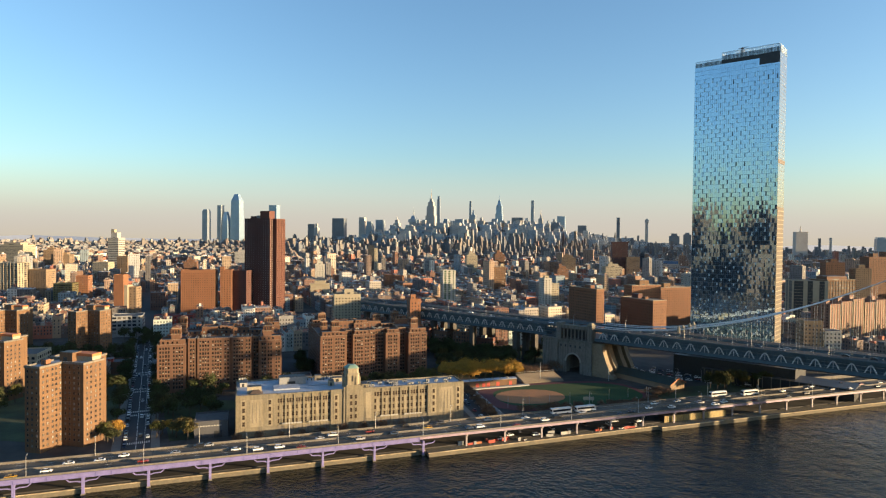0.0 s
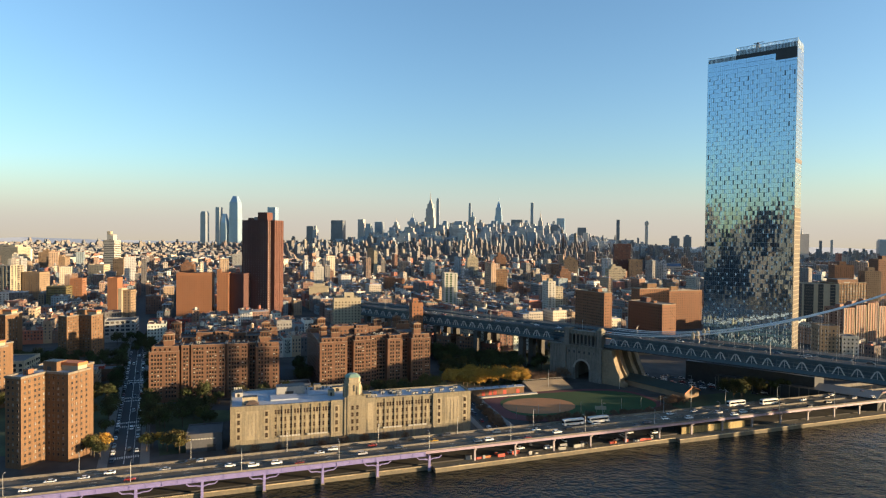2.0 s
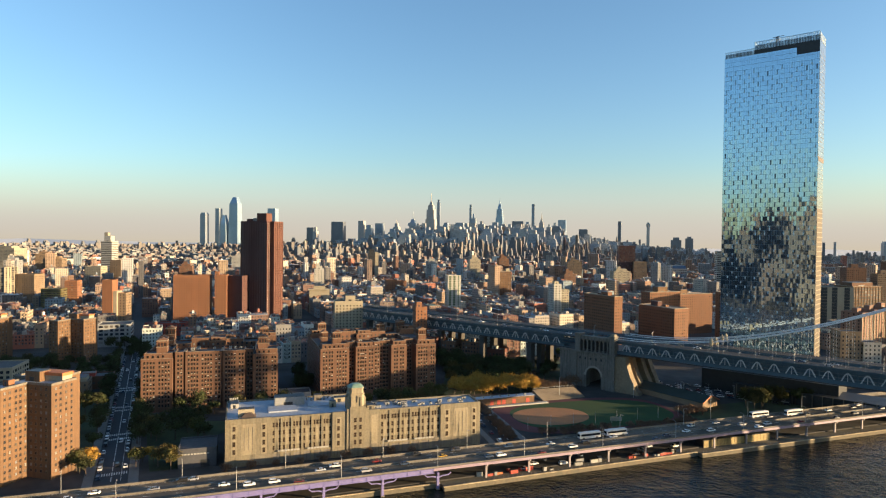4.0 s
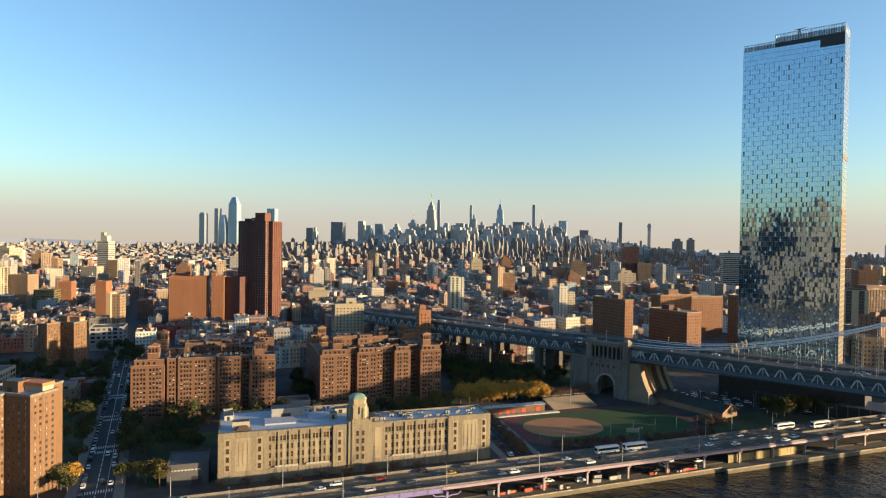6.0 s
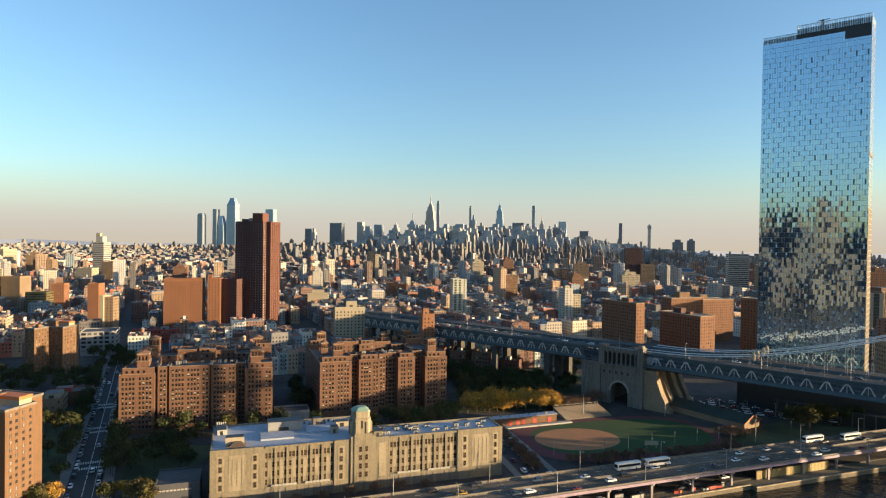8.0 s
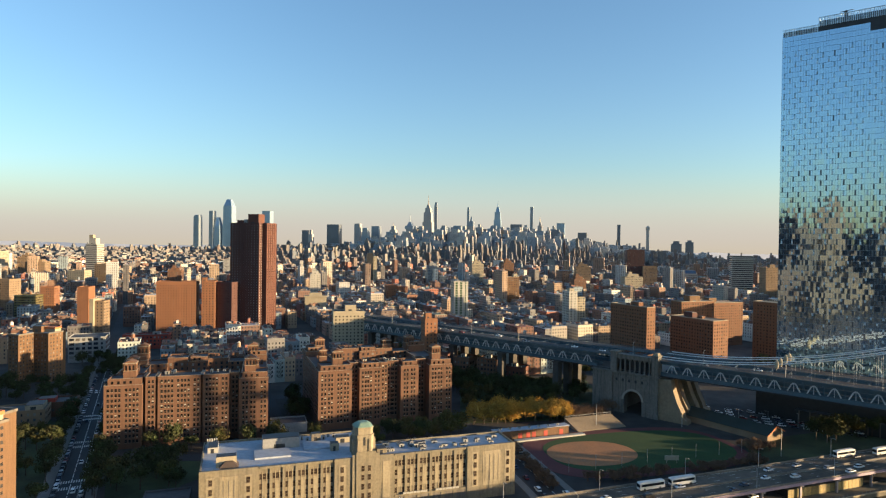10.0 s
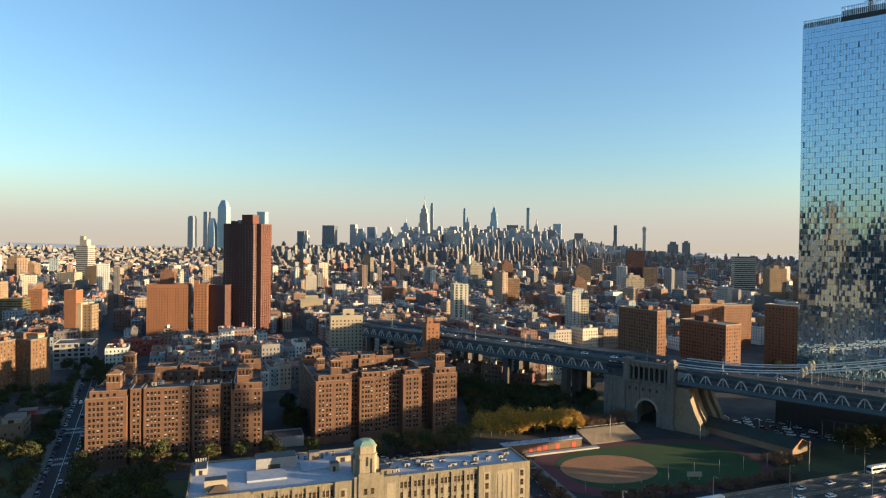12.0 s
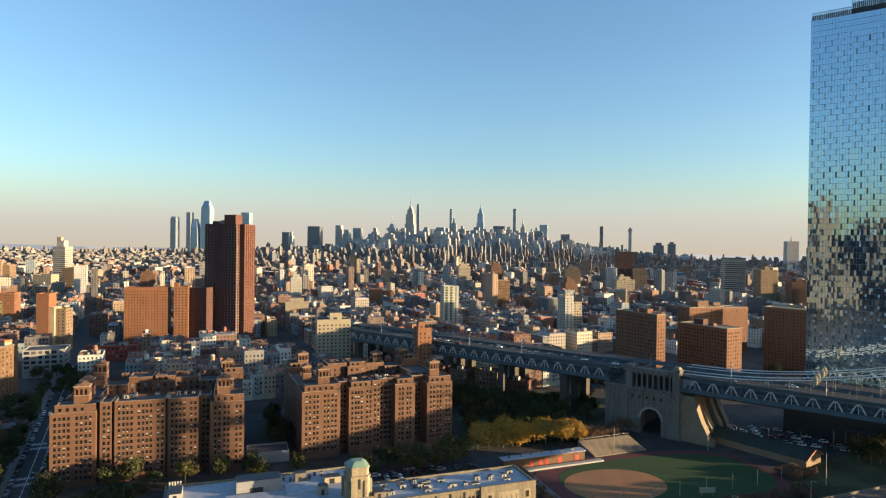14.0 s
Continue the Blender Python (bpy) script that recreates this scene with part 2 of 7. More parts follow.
FAR_WALL = palette_mat("far_walls", FAR_PAL, 0.6, "island", True, 0.1)
# midtown palette pale and bluish: distance haze put into the base colours
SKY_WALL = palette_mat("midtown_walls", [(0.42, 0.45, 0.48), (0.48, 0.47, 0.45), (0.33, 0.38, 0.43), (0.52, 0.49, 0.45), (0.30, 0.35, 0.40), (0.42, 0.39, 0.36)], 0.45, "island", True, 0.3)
ROOF_MIX = palette_mat("mixed_roofs", [(0.10, 0.10, 0.10), (0.30, 0.31, 0.33), (0.07, 0.07, 0.07), (0.20, 0.19, 0.18), (0.42, 0.43, 0.44), (0.14, 0.12, 0.11), (0.26, 0.10, 0.06), (0.15, 0.16, 0.17), (0.13, 0.19, 0.25), (0.50, 0.51, 0.52), (0.09, 0.09, 0.10), (0.12, 0.20, 0.17)], 0.85, "island")

# ---- mesh helpers ----
class MB:
    """Collects faces of one mesh."""
    def __init__(self):
        self.v, self.f, self.m = [], [], []

    def add(self, verts, faces, mat=0):
        n = len(self.v)
        self.v += verts
        for fc in faces:
            self.f.append([n + i for i in fc])
            self.m.append(mat)

    def prism(self, pts, z0, z1, mat=0, top=None, bottom=False, taper=1.0):
        n = len(pts)
        cx, cy = sum(p[0] for p in pts) / n, sum(p[1] for p in pts) / n
        vs = [(x, y, z0) for x, y in pts] + [(cx + (x - cx) * taper, cy + (y - cy) * taper, z1) for x, y in pts]
        k = len(self.v)
        self.v += vs
        for i in range(n):
            j = (i + 1) % n
            self.f.append([k + i, k + j, k + n + j, k + n + i])
            self.m.append(mat)
        self.f.append([k + n + i for i in range(n)])
        self.m.append(mat if top is None else top)
        if bottom:
            self.f.append([k + i for i in reversed(range(n))])
            self.m.append(mat)

    def box(self, x0, y0, z0, x1, y1, z1, mat=0, top=None, bottom=True):
        self.prism([(x0, y0), (x1, y0), (x1, y1), (x0, y1)], z0, z1, mat, top, bottom)

    def rbox(self, cx, cy, ang, w, d, z0, z1, mat=0, top=None, bottom=False):
        c, s = math.cos(ang), math.sin(ang)
        self.prism([(cx + c * a - s * b, cy + s * a + c * b) for a, b in ((-w / 2, -d / 2), (w / 2, -d / 2), (w / 2, d / 2), (-w / 2, d / 2))], z0, z1, mat, top, bottom)

    def shell(self, x0, y0, x1, y1, z0, h, ph=0.9, t=0.4, mat=0, roof=None):
        """A building body with a parapet, in one piece."""
        k = len(self.v)
        for a, z in ((0, z0), (0, h + ph), (t, h + ph), (t, h)):
            self.v += [(x0 + a, y0 + a, z), (x1 - a, y0 + a, z), (x1 - a, y1 - a, z), (x0 + a, y1 - a, z)]
        for r in range(3):
            for i in range(4):
                j = (i + 1) % 4
                self.f.append([k + r * 4 + i, k + r * 4 + j, k + r * 4 + 4 + j, k + r * 4 + 4 + i])
                self.m.append(mat)
        self.f.append([k + 12, k + 13, k + 14, k + 15])
        self.m.append(mat if roof is None else roof)

    def cyl(self, x, y, z0, z1, r0, r1=None, n=10, mat=0, top=None):
        r1 = r0 if r1 is None else r1
        a = [2 * math.pi * i / n for i in range(n)]
        k = len(self.v)
        self.v += [(x + r0 * math.cos(t), y + r0 * math.sin(t), z0) for t in a] + [(x + r1 * math.cos(t), y + r1 * math.sin(t), z1) for t in a]
        for i in range(n):
            j = (i + 1) % n
            self.f.append([k + i, k + j, k + n + j, k + n + i])
            self.m.append(mat)
        self.f.append([k + n + i for i in range(n)])
        self.m.append(mat if top is None else top)
        self.f.append([k + i for i in reversed(range(n))])
        self.m.append(mat)

    def beam(self, p, q, w, h, mat=0):
        p, q = Vector(p), Vector(q)
        d = (q - p).normalized()
        s = d.cross(Vector((0, 0, 1)))
        s = s.normalized() if s.length > 1e-4 else Vector((1, 0, 0))
        u = s.cross(d)
        vs = [tuple(e + s * a * w / 2 + u * b * h / 2) for e in (p, q) for a, b in ((-1, -1), (1, -1), (1, 1), (-1, 1))]
        self.add(vs, [[0, 1, 5, 4], [1, 2, 6, 5], [2, 3, 7, 6], [3, 0, 4, 7], [3, 2, 1, 0], [4, 5, 6, 7]], mat)

    def quad(self, a, b, c, d, mat=0):
        self.add([a, b, c, d], [[0, 1, 2, 3]], mat)

    def mesh(self, name, mats):
        me = bpy.data.meshes.new(name)
        me.from_pydata(self.v, [], self.f)
        for m in mats:
            me.materials.append(m)
        me.polygons.foreach_set("material_index", self.m)
        me.update()
        return me


def part(name, mb, mats, parent=None, label="", kind="", smooth=False):
    """One mesh object under a thing or a part."""
    me = mb if isinstance(mb, bpy.types.Mesh) else mb.mesh(name, mats)
    if smooth:
        me.polygons.foreach_set("use_smooth", [True] * len(me.polygons))
    ob = new(name, me)
    ob.parent = parent
    if label or kind:
        tagged(ob, label, kind=kind)
    return ob


def thing(name, label, category, x=0, y=0, z=0, ang=0, group="", kind=""):
    """An Empty at the base of a thing; ang in degrees about the vertical."""
    ob = new(name)
    ob.empty_display_size = 1
    ob.matrix_basis = pose(x, y, z, 0, 0, ang)
    return tagged(ob, label, category, group, kind)


def window_mesh(name, w, h, deep=0.12, sill=True, mats=(FRAME_W, WINGLASS), double=True):
    """A framed sash window in the x-z plane that looks towards -y."""
    b = MB()
    t = 0.06
    b.box(-w / 2, -deep, -h / 2, -w / 2 + t, 0.02, h / 2, 0)
    b.box(w / 2 - t, -deep, -h / 2, w / 2, 0.02, h / 2, 0)
    b.box(-w / 2 + t, -deep, h / 2 - t, w / 2 - t, 0.02, h / 2, 0)
    b.box(-w / 2 - (0.1 if sill else 0), -deep - (0.1 if sill else 0), -h / 2 - 0.06, w / 2 + (0.1 if sill else 0), 0.02, -h / 2 + 0.04, 0)
    if double:
        b.box(-w / 2 + t, -deep * 0.8, -0.03, w / 2 - t, 0.0, 0.03, 0)
    b.quad((-w / 2 + t, -deep * 0.35, -h / 2), (w / 2 - t, -deep * 0.35, -h / 2), (w / 2 - t, -deep * 0.35, h / 2 - t), (-w / 2 + t, -deep * 0.35, h / 2 - t), 1)
    return b.mesh(name, mats)


def place(name, me, parent, x, y, z, ang=0.0, label=""):
    """A piece that shares its mesh, in its parent's space; ang in degrees."""
    ob = bpy.data.objects.new(name, me)
    scene.collection.objects.link(ob)
    ob.parent = parent
    ob.matrix_basis = pose(x, y, z, 0, 0, ang)
    if label:
        ob["label"] = label
    return ob

# ---- ground, river, quay ----
HW = (-7.1, 311.6, 19.62)            # the river front: a point of the quay and its direction
hc, hs = math.cos(radians(HW[2])), math.sin(radians(HW[2]))


def hw(a, b):
    """River-front coordinates (along the quay, inland) to the world."""
    return HW[0] + hc * a - hs * b, HW[1] + hs * a + hc * b


def to_hw(x, y):
    dx, dy = x - HW[0], y - HW[1]
    return hc * dx + hs * dy, -hs * dx + hc * dy


b = MB()
p = [hw(-7000, 4), hw(7000, 4), hw(7000, 7000), hw(-7000, 7000)]
b.prism(p, -6, 0.0, 0)
tagged(part("ground", b, [GROUND_MAT]), "dark mixed asphalt and soil city ground", "ground", kind="structure")

WATER = bpy.data.materials.new("river_water")
WATER.use_nodes = True
nt = WATER.node_tree
wb = nt.nodes["Principled BSDF"]
wb.inputs["Base Color"].default_value = (0.004, 0.010, 0.012, 1)
wb.inputs["Specular IOR Level"].default_value = 0.36
wb.inputs["Roughness"].default_value = 0.07
wb.inputs["IOR"].default_value = 1.33
tc = nt.nodes.new("ShaderNodeNewGeometry")
heights = []
for sc, k in ((0.12, 1.0), (0.5, 0.5)):
    nz = nt.nodes.new("ShaderNodeTexNoise")
    nz.inputs["Scale"].default_value, nz.inputs["Detail"].default_value = sc, 5
    nt.links.new(tc.outputs["Position"], nz.inputs["Vector"])
    mu = nt.nodes.new("ShaderNodeMath")
    mu.operation = 'MULTIPLY'
    mu.inputs[1].default_value = k
    nt.links.new(nz.outputs[0], mu.inputs[0])
    heights.append(mu)
ad = nt.nodes.new("ShaderNodeMath")
nt.links.new(heights[0].outputs[0], ad.inputs[0])
nt.links.new(heights[1].outputs[0], ad.inputs[1])
bp = nt.nodes.new("ShaderNodeBump")
bp.inputs["Strength"].default_value, bp.inputs["Distance"].default_value = 0.8, 1.6
nt.links.new(ad.outputs[0], bp.inputs["Height"])
nt.links.new(bp.outputs[0], wb.inputs["Normal"])
b = MB()
b.prism([hw(-7000, -900), hw(7000, -900), hw(7000, 4.5), hw(-7000, 4.5)], -3.5, -2.5, 0)
tagged(part("river_water", b, [WATER]), "dark rippled tidal river water", "river", kind="structure")
b = MB()
b.prism([hw(-7000, -7000), hw(7000, -7000), hw(7000, -900), hw(-7000, -900)], -3.5, 0.5, 0)
tagged(part("ground_far_shore", b, [GROUND_MAT]), "dark low land of the far river bank", "ground", kind="structure")

quay = tagged(new("quay_wall"), "weathered stone quay wall along the river", "quay wall", kind="structure")
# quay stone mottled in two brown tones
QUAY_STONE = node_mat("mossy_quay_stone", (0.20, 0.165, 0.11), 0.95, 0, 0.4, 0.3, 1.5, 0.5, (0.13, 0.115, 0.08))
for pts in ([hw(-600, 1.6), hw(2, 1.6), hw(2, 4), hw(-600, 4)], [hw(2, -3.2), hw(143, -1.2), hw(143, 4), hw(2, 4)], [hw(143, -4.4), hw(900, -4.4), hw(900, 4), hw(143, 4)]):
    b = MB()
    b.prism(pts, -6, -0.6, 0)
    part("wall", b, [QUAY_STONE], quay)
# capstone tan raised: the sunlit quay edge is put into its colour
STONE_EDGE = node_mat("quay_capstone", (0.42, 0.33, 0.205), 0.9, 0, 0.3, 0.2, 1.0, 0.3, None, "object")
cap = MB()
cap.box(-1.45, -0.3, 0, 1.45, 0.35, 0.4)
capm = cap.mesh("capstone", [STONE_EDGE])
for i in range(200):
    a = -270 + i * 3.0
    off = 1.75 if a < 2 else (-3.05 + (a - 2) / 141 * 2.0 if a < 143 else -4.25)
    x, y = hw(a, off)
    place("capstone", capm, quay, x, y, -0.62, HW[2])
b = MB()
for i in range(120):
    x, y = hw(12 + i * 2.4, -2.4 + min(1.9, (10 + i * 2.4) / 70) if i < 55 else -3.6)
    b.cyl(x, y, -0.6, 0.5, 0.05, 0.05, 5)
part("rail_posts", b, [STEEL], quay, kind="stuff")

# ---- elevated highway ----
ZD = 7.0
road = thing("elevated_highway", "two-way elevated riverside highway on painted steel bents", "highway", HW[0], HW[1], 0, HW[2], kind="structure")
b = MB()
b.box(-600, 0, ZD - 0.9, 900, 21, ZD, 1, 0)
part("deck", b, [DECK_ROAD, CONCRETE], road)
for nm, y0, y1, h in (("parapet", 0.0, 0.35, 0.95), ("parapet", 20.65, 21, 1.0), ("median_barrier", 10.2, 10.7, 0.85)):
    b = MB()
    b.box(-600, y0, ZD + 0.003, 900, y1, ZD + h, 0)
    part(nm, b, [CONCRETE], road, "pale concrete barrier")
b = MB()
b.box(-600, -0.35, ZD - 1.8, -2, 0.0, ZD - 0.1, 0)
b.box(-600, -0.6, ZD - 0.1, -2, 0.0, ZD + 0.12, 0)
b.box(-600, -0.6, ZD - 1.95, -2, 0.15, ZD - 1.75, 0)
for i in range(100):
    b.box(-2.3 - i * 6, -0.55, ZD - 1.8, -2.1 - i * 6, -0.3, ZD - 0.1, 0)
part("fascia_girder", b, [LILAC], road, "lilac painted steel plate girder")
b = MB()
b.box(-2, -0.3, ZD - 1.0, 900, 0.0, ZD + 0.1, 0)
b.box(-2, -0.5, ZD + 0.1, 900, 0.0, ZD + 0.25, 0)
part("fascia_girder", b, [node_mat("faded_pink_paint", (0.36, 0.27, 0.33), 0.55, 0, 0.2, 0.3, 2.0)], road, "faded pink painted steel girder")
b = MB()
for y0 in (5, 10, 15, 20):
    b.box(-600, y0, ZD - 2.0, 900, y0 + 0.4, ZD - 0.9, 0)
part("floor_girders", b, [DARKMETAL], road, kind="stuff")
bent = MB()
bent.box(-0.55, -0.2, -4, 0.55, 0.9, ZD - 1.9, 0)
bent.box(-0.8, -0.45, -4, 0.8, 1.15, -2.0, 1)
bent.box(-0.42, -0.5, ZD - 3.2, 0.42, 20.5, ZD - 2.0, 0)
for sg in (-1, 1):
    bent.beam((sg * 0.5, 0.2, ZD - 4.0), (sg * 2.2, 0.2, ZD - 3.5), 0.5, 0.5, 0)
    bent.beam((sg * 2.2, 0.2, ZD - 3.5), (sg * 5.0, 0.2, ZD - 3.4), 0.5, 0.45, 0)
    bent.beam((sg * 5.0, 0.2, ZD - 3.4), (sg * 6.2, 0.2, ZD - 2.4), 0.45, 0.4, 0)
bent.box(-0.5, 19.2, 0, 0.5, 20.2, ZD - 2, 0)
bentm = bent.mesh("bent", [LILAC, CONCRETE])
for i in range(20):
    place("bent", bentm, road, -25.2 * i, 0, 0)
bent = MB()
bent.box(-0.45, 1.3, -1.0, 0.45, 2.2, ZD - 1.3, 0)
bent.box(-0.45, 18.2, -0.2, 0.45, 19.2, ZD - 1.3, 0)
bent.box(-0.4, 0.2, ZD - 2.0, 0.4, 20.5, ZD - 1.2, 0)
bentm = bent.mesh("bent", [node_mat("grey_pink_paint", (0.36, 0.31, 0.31), 0.6, 0, 0.2, 0.4, 2.0)])
for i in range(32):
    place("bent", bentm, road, 24 + 22.0 * i, 0, 0)
dash = MB()
for y0 in (3.9, 7.1, 13.9, 17.2):
    for i in range(125):
        dash.box(-600 + i * 12, y0 - 0.08, ZD + 0.005, -597 + i * 12, y0 + 0.08, ZD + 0.012, 0)
for y0 in (0.8, 9.8, 11.1, 20.2):
    dash.box(-600, y0 - 0.07, ZD + 0.005, 900, y0 + 0.07, ZD + 0.012, 0)
part("lane_markings", dash, [PAINT_WHITE], road, kind="stuff")
joint = MB()
joint.box(-0.15, 0.4, ZD + 0.004, 0.15, 20.6, ZD + 0.016, 0)
jm = joint.mesh("expansion_joint", [ASPHALT])
for i in range(22):
    place("expansion_joint", jm, road, -277 + i * 50.4, 0, 0, 0)


def street_lamp(x, y, z, ang):
    t = thing("street_lamp", "grey steel street lamp with a curved arm", "street lamp", x, y, z, ang, "street lamps")
    b = MB()
    b.cyl(0, 0, 0, 9, 0.15, 0.1, 8)
    part("pole", b, [STEEL], t)
    b = MB()
    b.beam((0, 0, 8.9), (0, 0.9, 9.3), 0.1, 0.1)
    b.beam((0, 0.9, 9.3), (0, 1.8, 9.35), 0.1, 0.1)
    part("arm", b, [STEEL], t)
    b = MB()
    b.box(-0.18, 1.6, 9.18, 0.18, 2.4, 9.34)
    part("lamp_head", b, [GREYWALL], t)
    return t


lamp0 = street_lamp(*hw(-172, 0.7), ZD, HW[2])
for a in (-128, -85, -43, 0, 43, 86, 130, 175, 220, 265):
    copy_thing(lamp0, pose(*hw(a, 0.7), ZD, 0, 0, HW[2]))
for a in (-150, -106, -64, -20, 22, 66, 110, 152, 198, 240):
    copy_thing(lamp0, pose(*hw(a, 20.3), ZD, 0, 0, HW[2] + 180))

# ---- suspension bridge ----
BR = (124.0, 484.0, -41.25)
bc, bs = math.cos(radians(BR[2])), math.sin(radians(BR[2]))


def br(s, y):
    return BR[0] + bc * s - bs * y, BR[1] + bs * s + bc * y


def to_br(x, y):
    dx, dy = x - BR[0], y - BR[1]
    return bc * dx + bs * dy, -bs * dx + bc * dy


bridge = thing("suspension_bridge", "blue-grey steel suspension bridge with double decks and trusses", "bridge", BR[0], BR[1], 0, BR[2])
SPAN, BACK = 300, -300
PANEL = 9.6
for k, y0 in enumerate((0, 8.5, 22.5, 31.0)):
    tr = part("truss", MB(), [], bridge)
    for x0, x1, z0, ht in ((-3.4, SPAN, 27.0, 2.2), (-3.4, SPAN, 34.4, 1.5), (BACK, -47, 26.7, 2.2), (BACK, -47, 34.0, 1.6)):
        b = MB()
        b.box(x0, y0 - 0.5, z0, x1, y0 + 0.5, z0 + ht, 0)
        b.box(x0, y0 - 0.7, z0 - 0.1, x1, y0 + 0.7, z0 + 0.12, 0)
        b.box(x0, y0 - 0.7, z0 + ht - 0.12, x1, y0 + 0.7, z0 + ht + 0.1, 0)
        part("chord", b, [BRIDGE_BLUE], tr)
    if k in (0, 3):
        n0, n1 = int(BACK / PANEL), int(SPAN / PANEL)
        db, vb = MB(), MB()
        for sg in (-1, 1):
            db.beam((sg * PANEL * 0.33, 0, 29.2), (sg * PANEL * 0.12, 0, 33.2), 0.5, 0.62)
            db.beam((sg * PANEL * 0.12, 0, 33.1), (0, 0, 34.2), 0.5, 0.62)
        db.box(-0.16, -0.2, 29.2, 0.16, 0.2, 34.0)
        vb.box(-0.25, -0.3, 29.2, 0.25, 0.3, 34.5)
        dm, vm = db.mesh("diagonal", [BRIDGE_PALE]), vb.mesh("vertical", [BRIDGE_BLUE])
        for i in range(n0, n1):
            s = i * PANEL + 3.5
            if -50 < s - PANEL / 2 and s < 3:
                continue
            place("diagonal", dm, tr, s, y0, 0 if s > 0 else -0.4)
            place("vertical", vm, tr, s + PANEL / 2, y0, 0 if s > 0 else -0.4)
b = MB()
b.box(BACK, -1.2, 26.5, SPAN, 32.2, 27.1, 0)
part("lower_deck", b, [DARKMETAL], bridge, "dark steel lower deck")
for y0, y1 in ((-2.2, 9.2), (21.8, 33.2)):
    b = MB()
    b.box(BACK, y0, 36.1, SPAN, y1, 36.7, 1, 0)
    part("upper_deck", b, [ASPHALT, BRIDGE_BLUE], bridge)
    for yy in (y0 + 0.1, y1 - 0.25):
        b = MB()
        b.box(BACK, yy, 37.5, SPAN, yy + 0.12, 37.65, 0)
        b.box(BACK, yy, 37.0, SPAN, yy + 0.08, 37.1, 0)
        for i in range(int((SPAN - BACK) / 2.4)):
            b.box(BACK + i * 2.4, yy, 36.7, BACK + i * 2.4 + 0.12, yy + 0.12, 37.6, 0)
        part("railing", b, [BRIDGE_BLUE], bridge)
b = MB()
for i in range(int((SPAN - BACK) / PANEL)):
    s = BACK + i * PANEL
    b.box(s, -1, 34.6, s + 0.6, 32, 36.0, 0)
part("floor_framing", b, [BRIDGE_BLUE], bridge, kind="stuff")


def cable_z(s):
    return 37.6 + 0.00142 * max(s, 0) ** 2


for y0 in (0.3, 8.8, 22.2, 30.7):
    b = MB()
    n, R = 8, 0.28
    for i in range(46):
        s = -8 + i * 6
        ring = [(s, y0 + R * math.cos(2 * math.pi * j / n), cable_z(s) + R * math.sin(2 * math.pi * j / n)) for j in range(n)]
        k = len(b.v)
        b.v += ring
        if i:
            for j in range(n):
                b.f.append([k - n + j, k + j, k + (j + 1) % n, k - n + (j + 1) % n])
                b.m.append(0)
    cb = part("main_cable", b, [CABLE], bridge, "pale wrapped steel main cable", smooth=True)
    b = MB()
    s = 12
    while s < 240:
        b.cyl(s, y0 - 0.25, 36, cable_z(s), 0.022, 0.022, 5)
        b.cyl(s, y0 + 0.25, 36, cable_z(s), 0.022, 0.022, 5)
        s += PANEL
    part("suspender_web", b, [BRIDGE_PALE], cb, "thin paired suspender ropes", kind="stuff")
    b = MB()
    for i in range(9):
        r = (0.55, 0.95, 1.15, 1.2, 1.2, 1.2, 1.1, 0.9, 0.5)[i]
        b.cyl(62, y0, cable_z(62) - 2.6 + i * 0.6, cable_z(62) - 2.0 + i * 0.6, r, (0.95, 1.15, 1.2, 1.2, 1.2, 1.1, 0.9, 0.5, 0.1)[i], 10)
    part("cable_cap", b, [CREAM], cb, "cream rounded cable housing")
for i in range(12):
    copy_thing(lamp0, pose(*br(-285 + i * 44, -1.9), 36.7, 0, 0, BR[2]))
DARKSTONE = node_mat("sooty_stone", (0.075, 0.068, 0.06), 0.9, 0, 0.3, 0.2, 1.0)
# stone piers under the approach, their colour darkened in place of shade
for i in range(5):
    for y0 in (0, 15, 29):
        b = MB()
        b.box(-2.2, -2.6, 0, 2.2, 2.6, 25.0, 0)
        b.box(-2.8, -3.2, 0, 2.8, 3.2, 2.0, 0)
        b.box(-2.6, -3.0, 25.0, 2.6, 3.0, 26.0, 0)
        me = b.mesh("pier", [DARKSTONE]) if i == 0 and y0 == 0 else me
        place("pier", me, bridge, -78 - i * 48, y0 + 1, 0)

anch = thing("bridge_anchorage", "massive grey granite bridge anchorage with arch and colonnade", "anchorage", BR[0], BR[1], 0, BR[2])
b = MB()
AX = -20.0
prof = [(-48, 0), (AX - 6, 0)] + [(AX + 6 * math.cos(math.pi - math.pi * i / 14), 9 + 6 * math.sin(math.pi * i / 14)) for i in range(15)] + [(AX + 6, 0), (-3.5, 0), (-3.5, 25.4), (-48, 25.4)]
for y0, y1 in ((-4, 2), (34, 40)):
    b = MB()
    m = len(prof)
    b.add([(s, y0, z) for s, z in prof] + [(s, y1, z) for s, z in prof], [list(range(m)), list(reversed(range(m, 2 * m)))] + [[(k + 1) % m, k, m + k, m + (k + 1) % m] for k in range(m)], 0)
    part("arch_wall", b, [GRANITE], anch)
b = MB()
b.box(-48, 2, 0, -30, 34, 25.3, 0)
b.box(-10, 2, 0, -3.5, 34, 25.3, 0)
b.box(-30, 2, 18, -10, 34, 25.3, 0)
part("wall", b, [GRANITE], anch)
b = MB()
n = 12
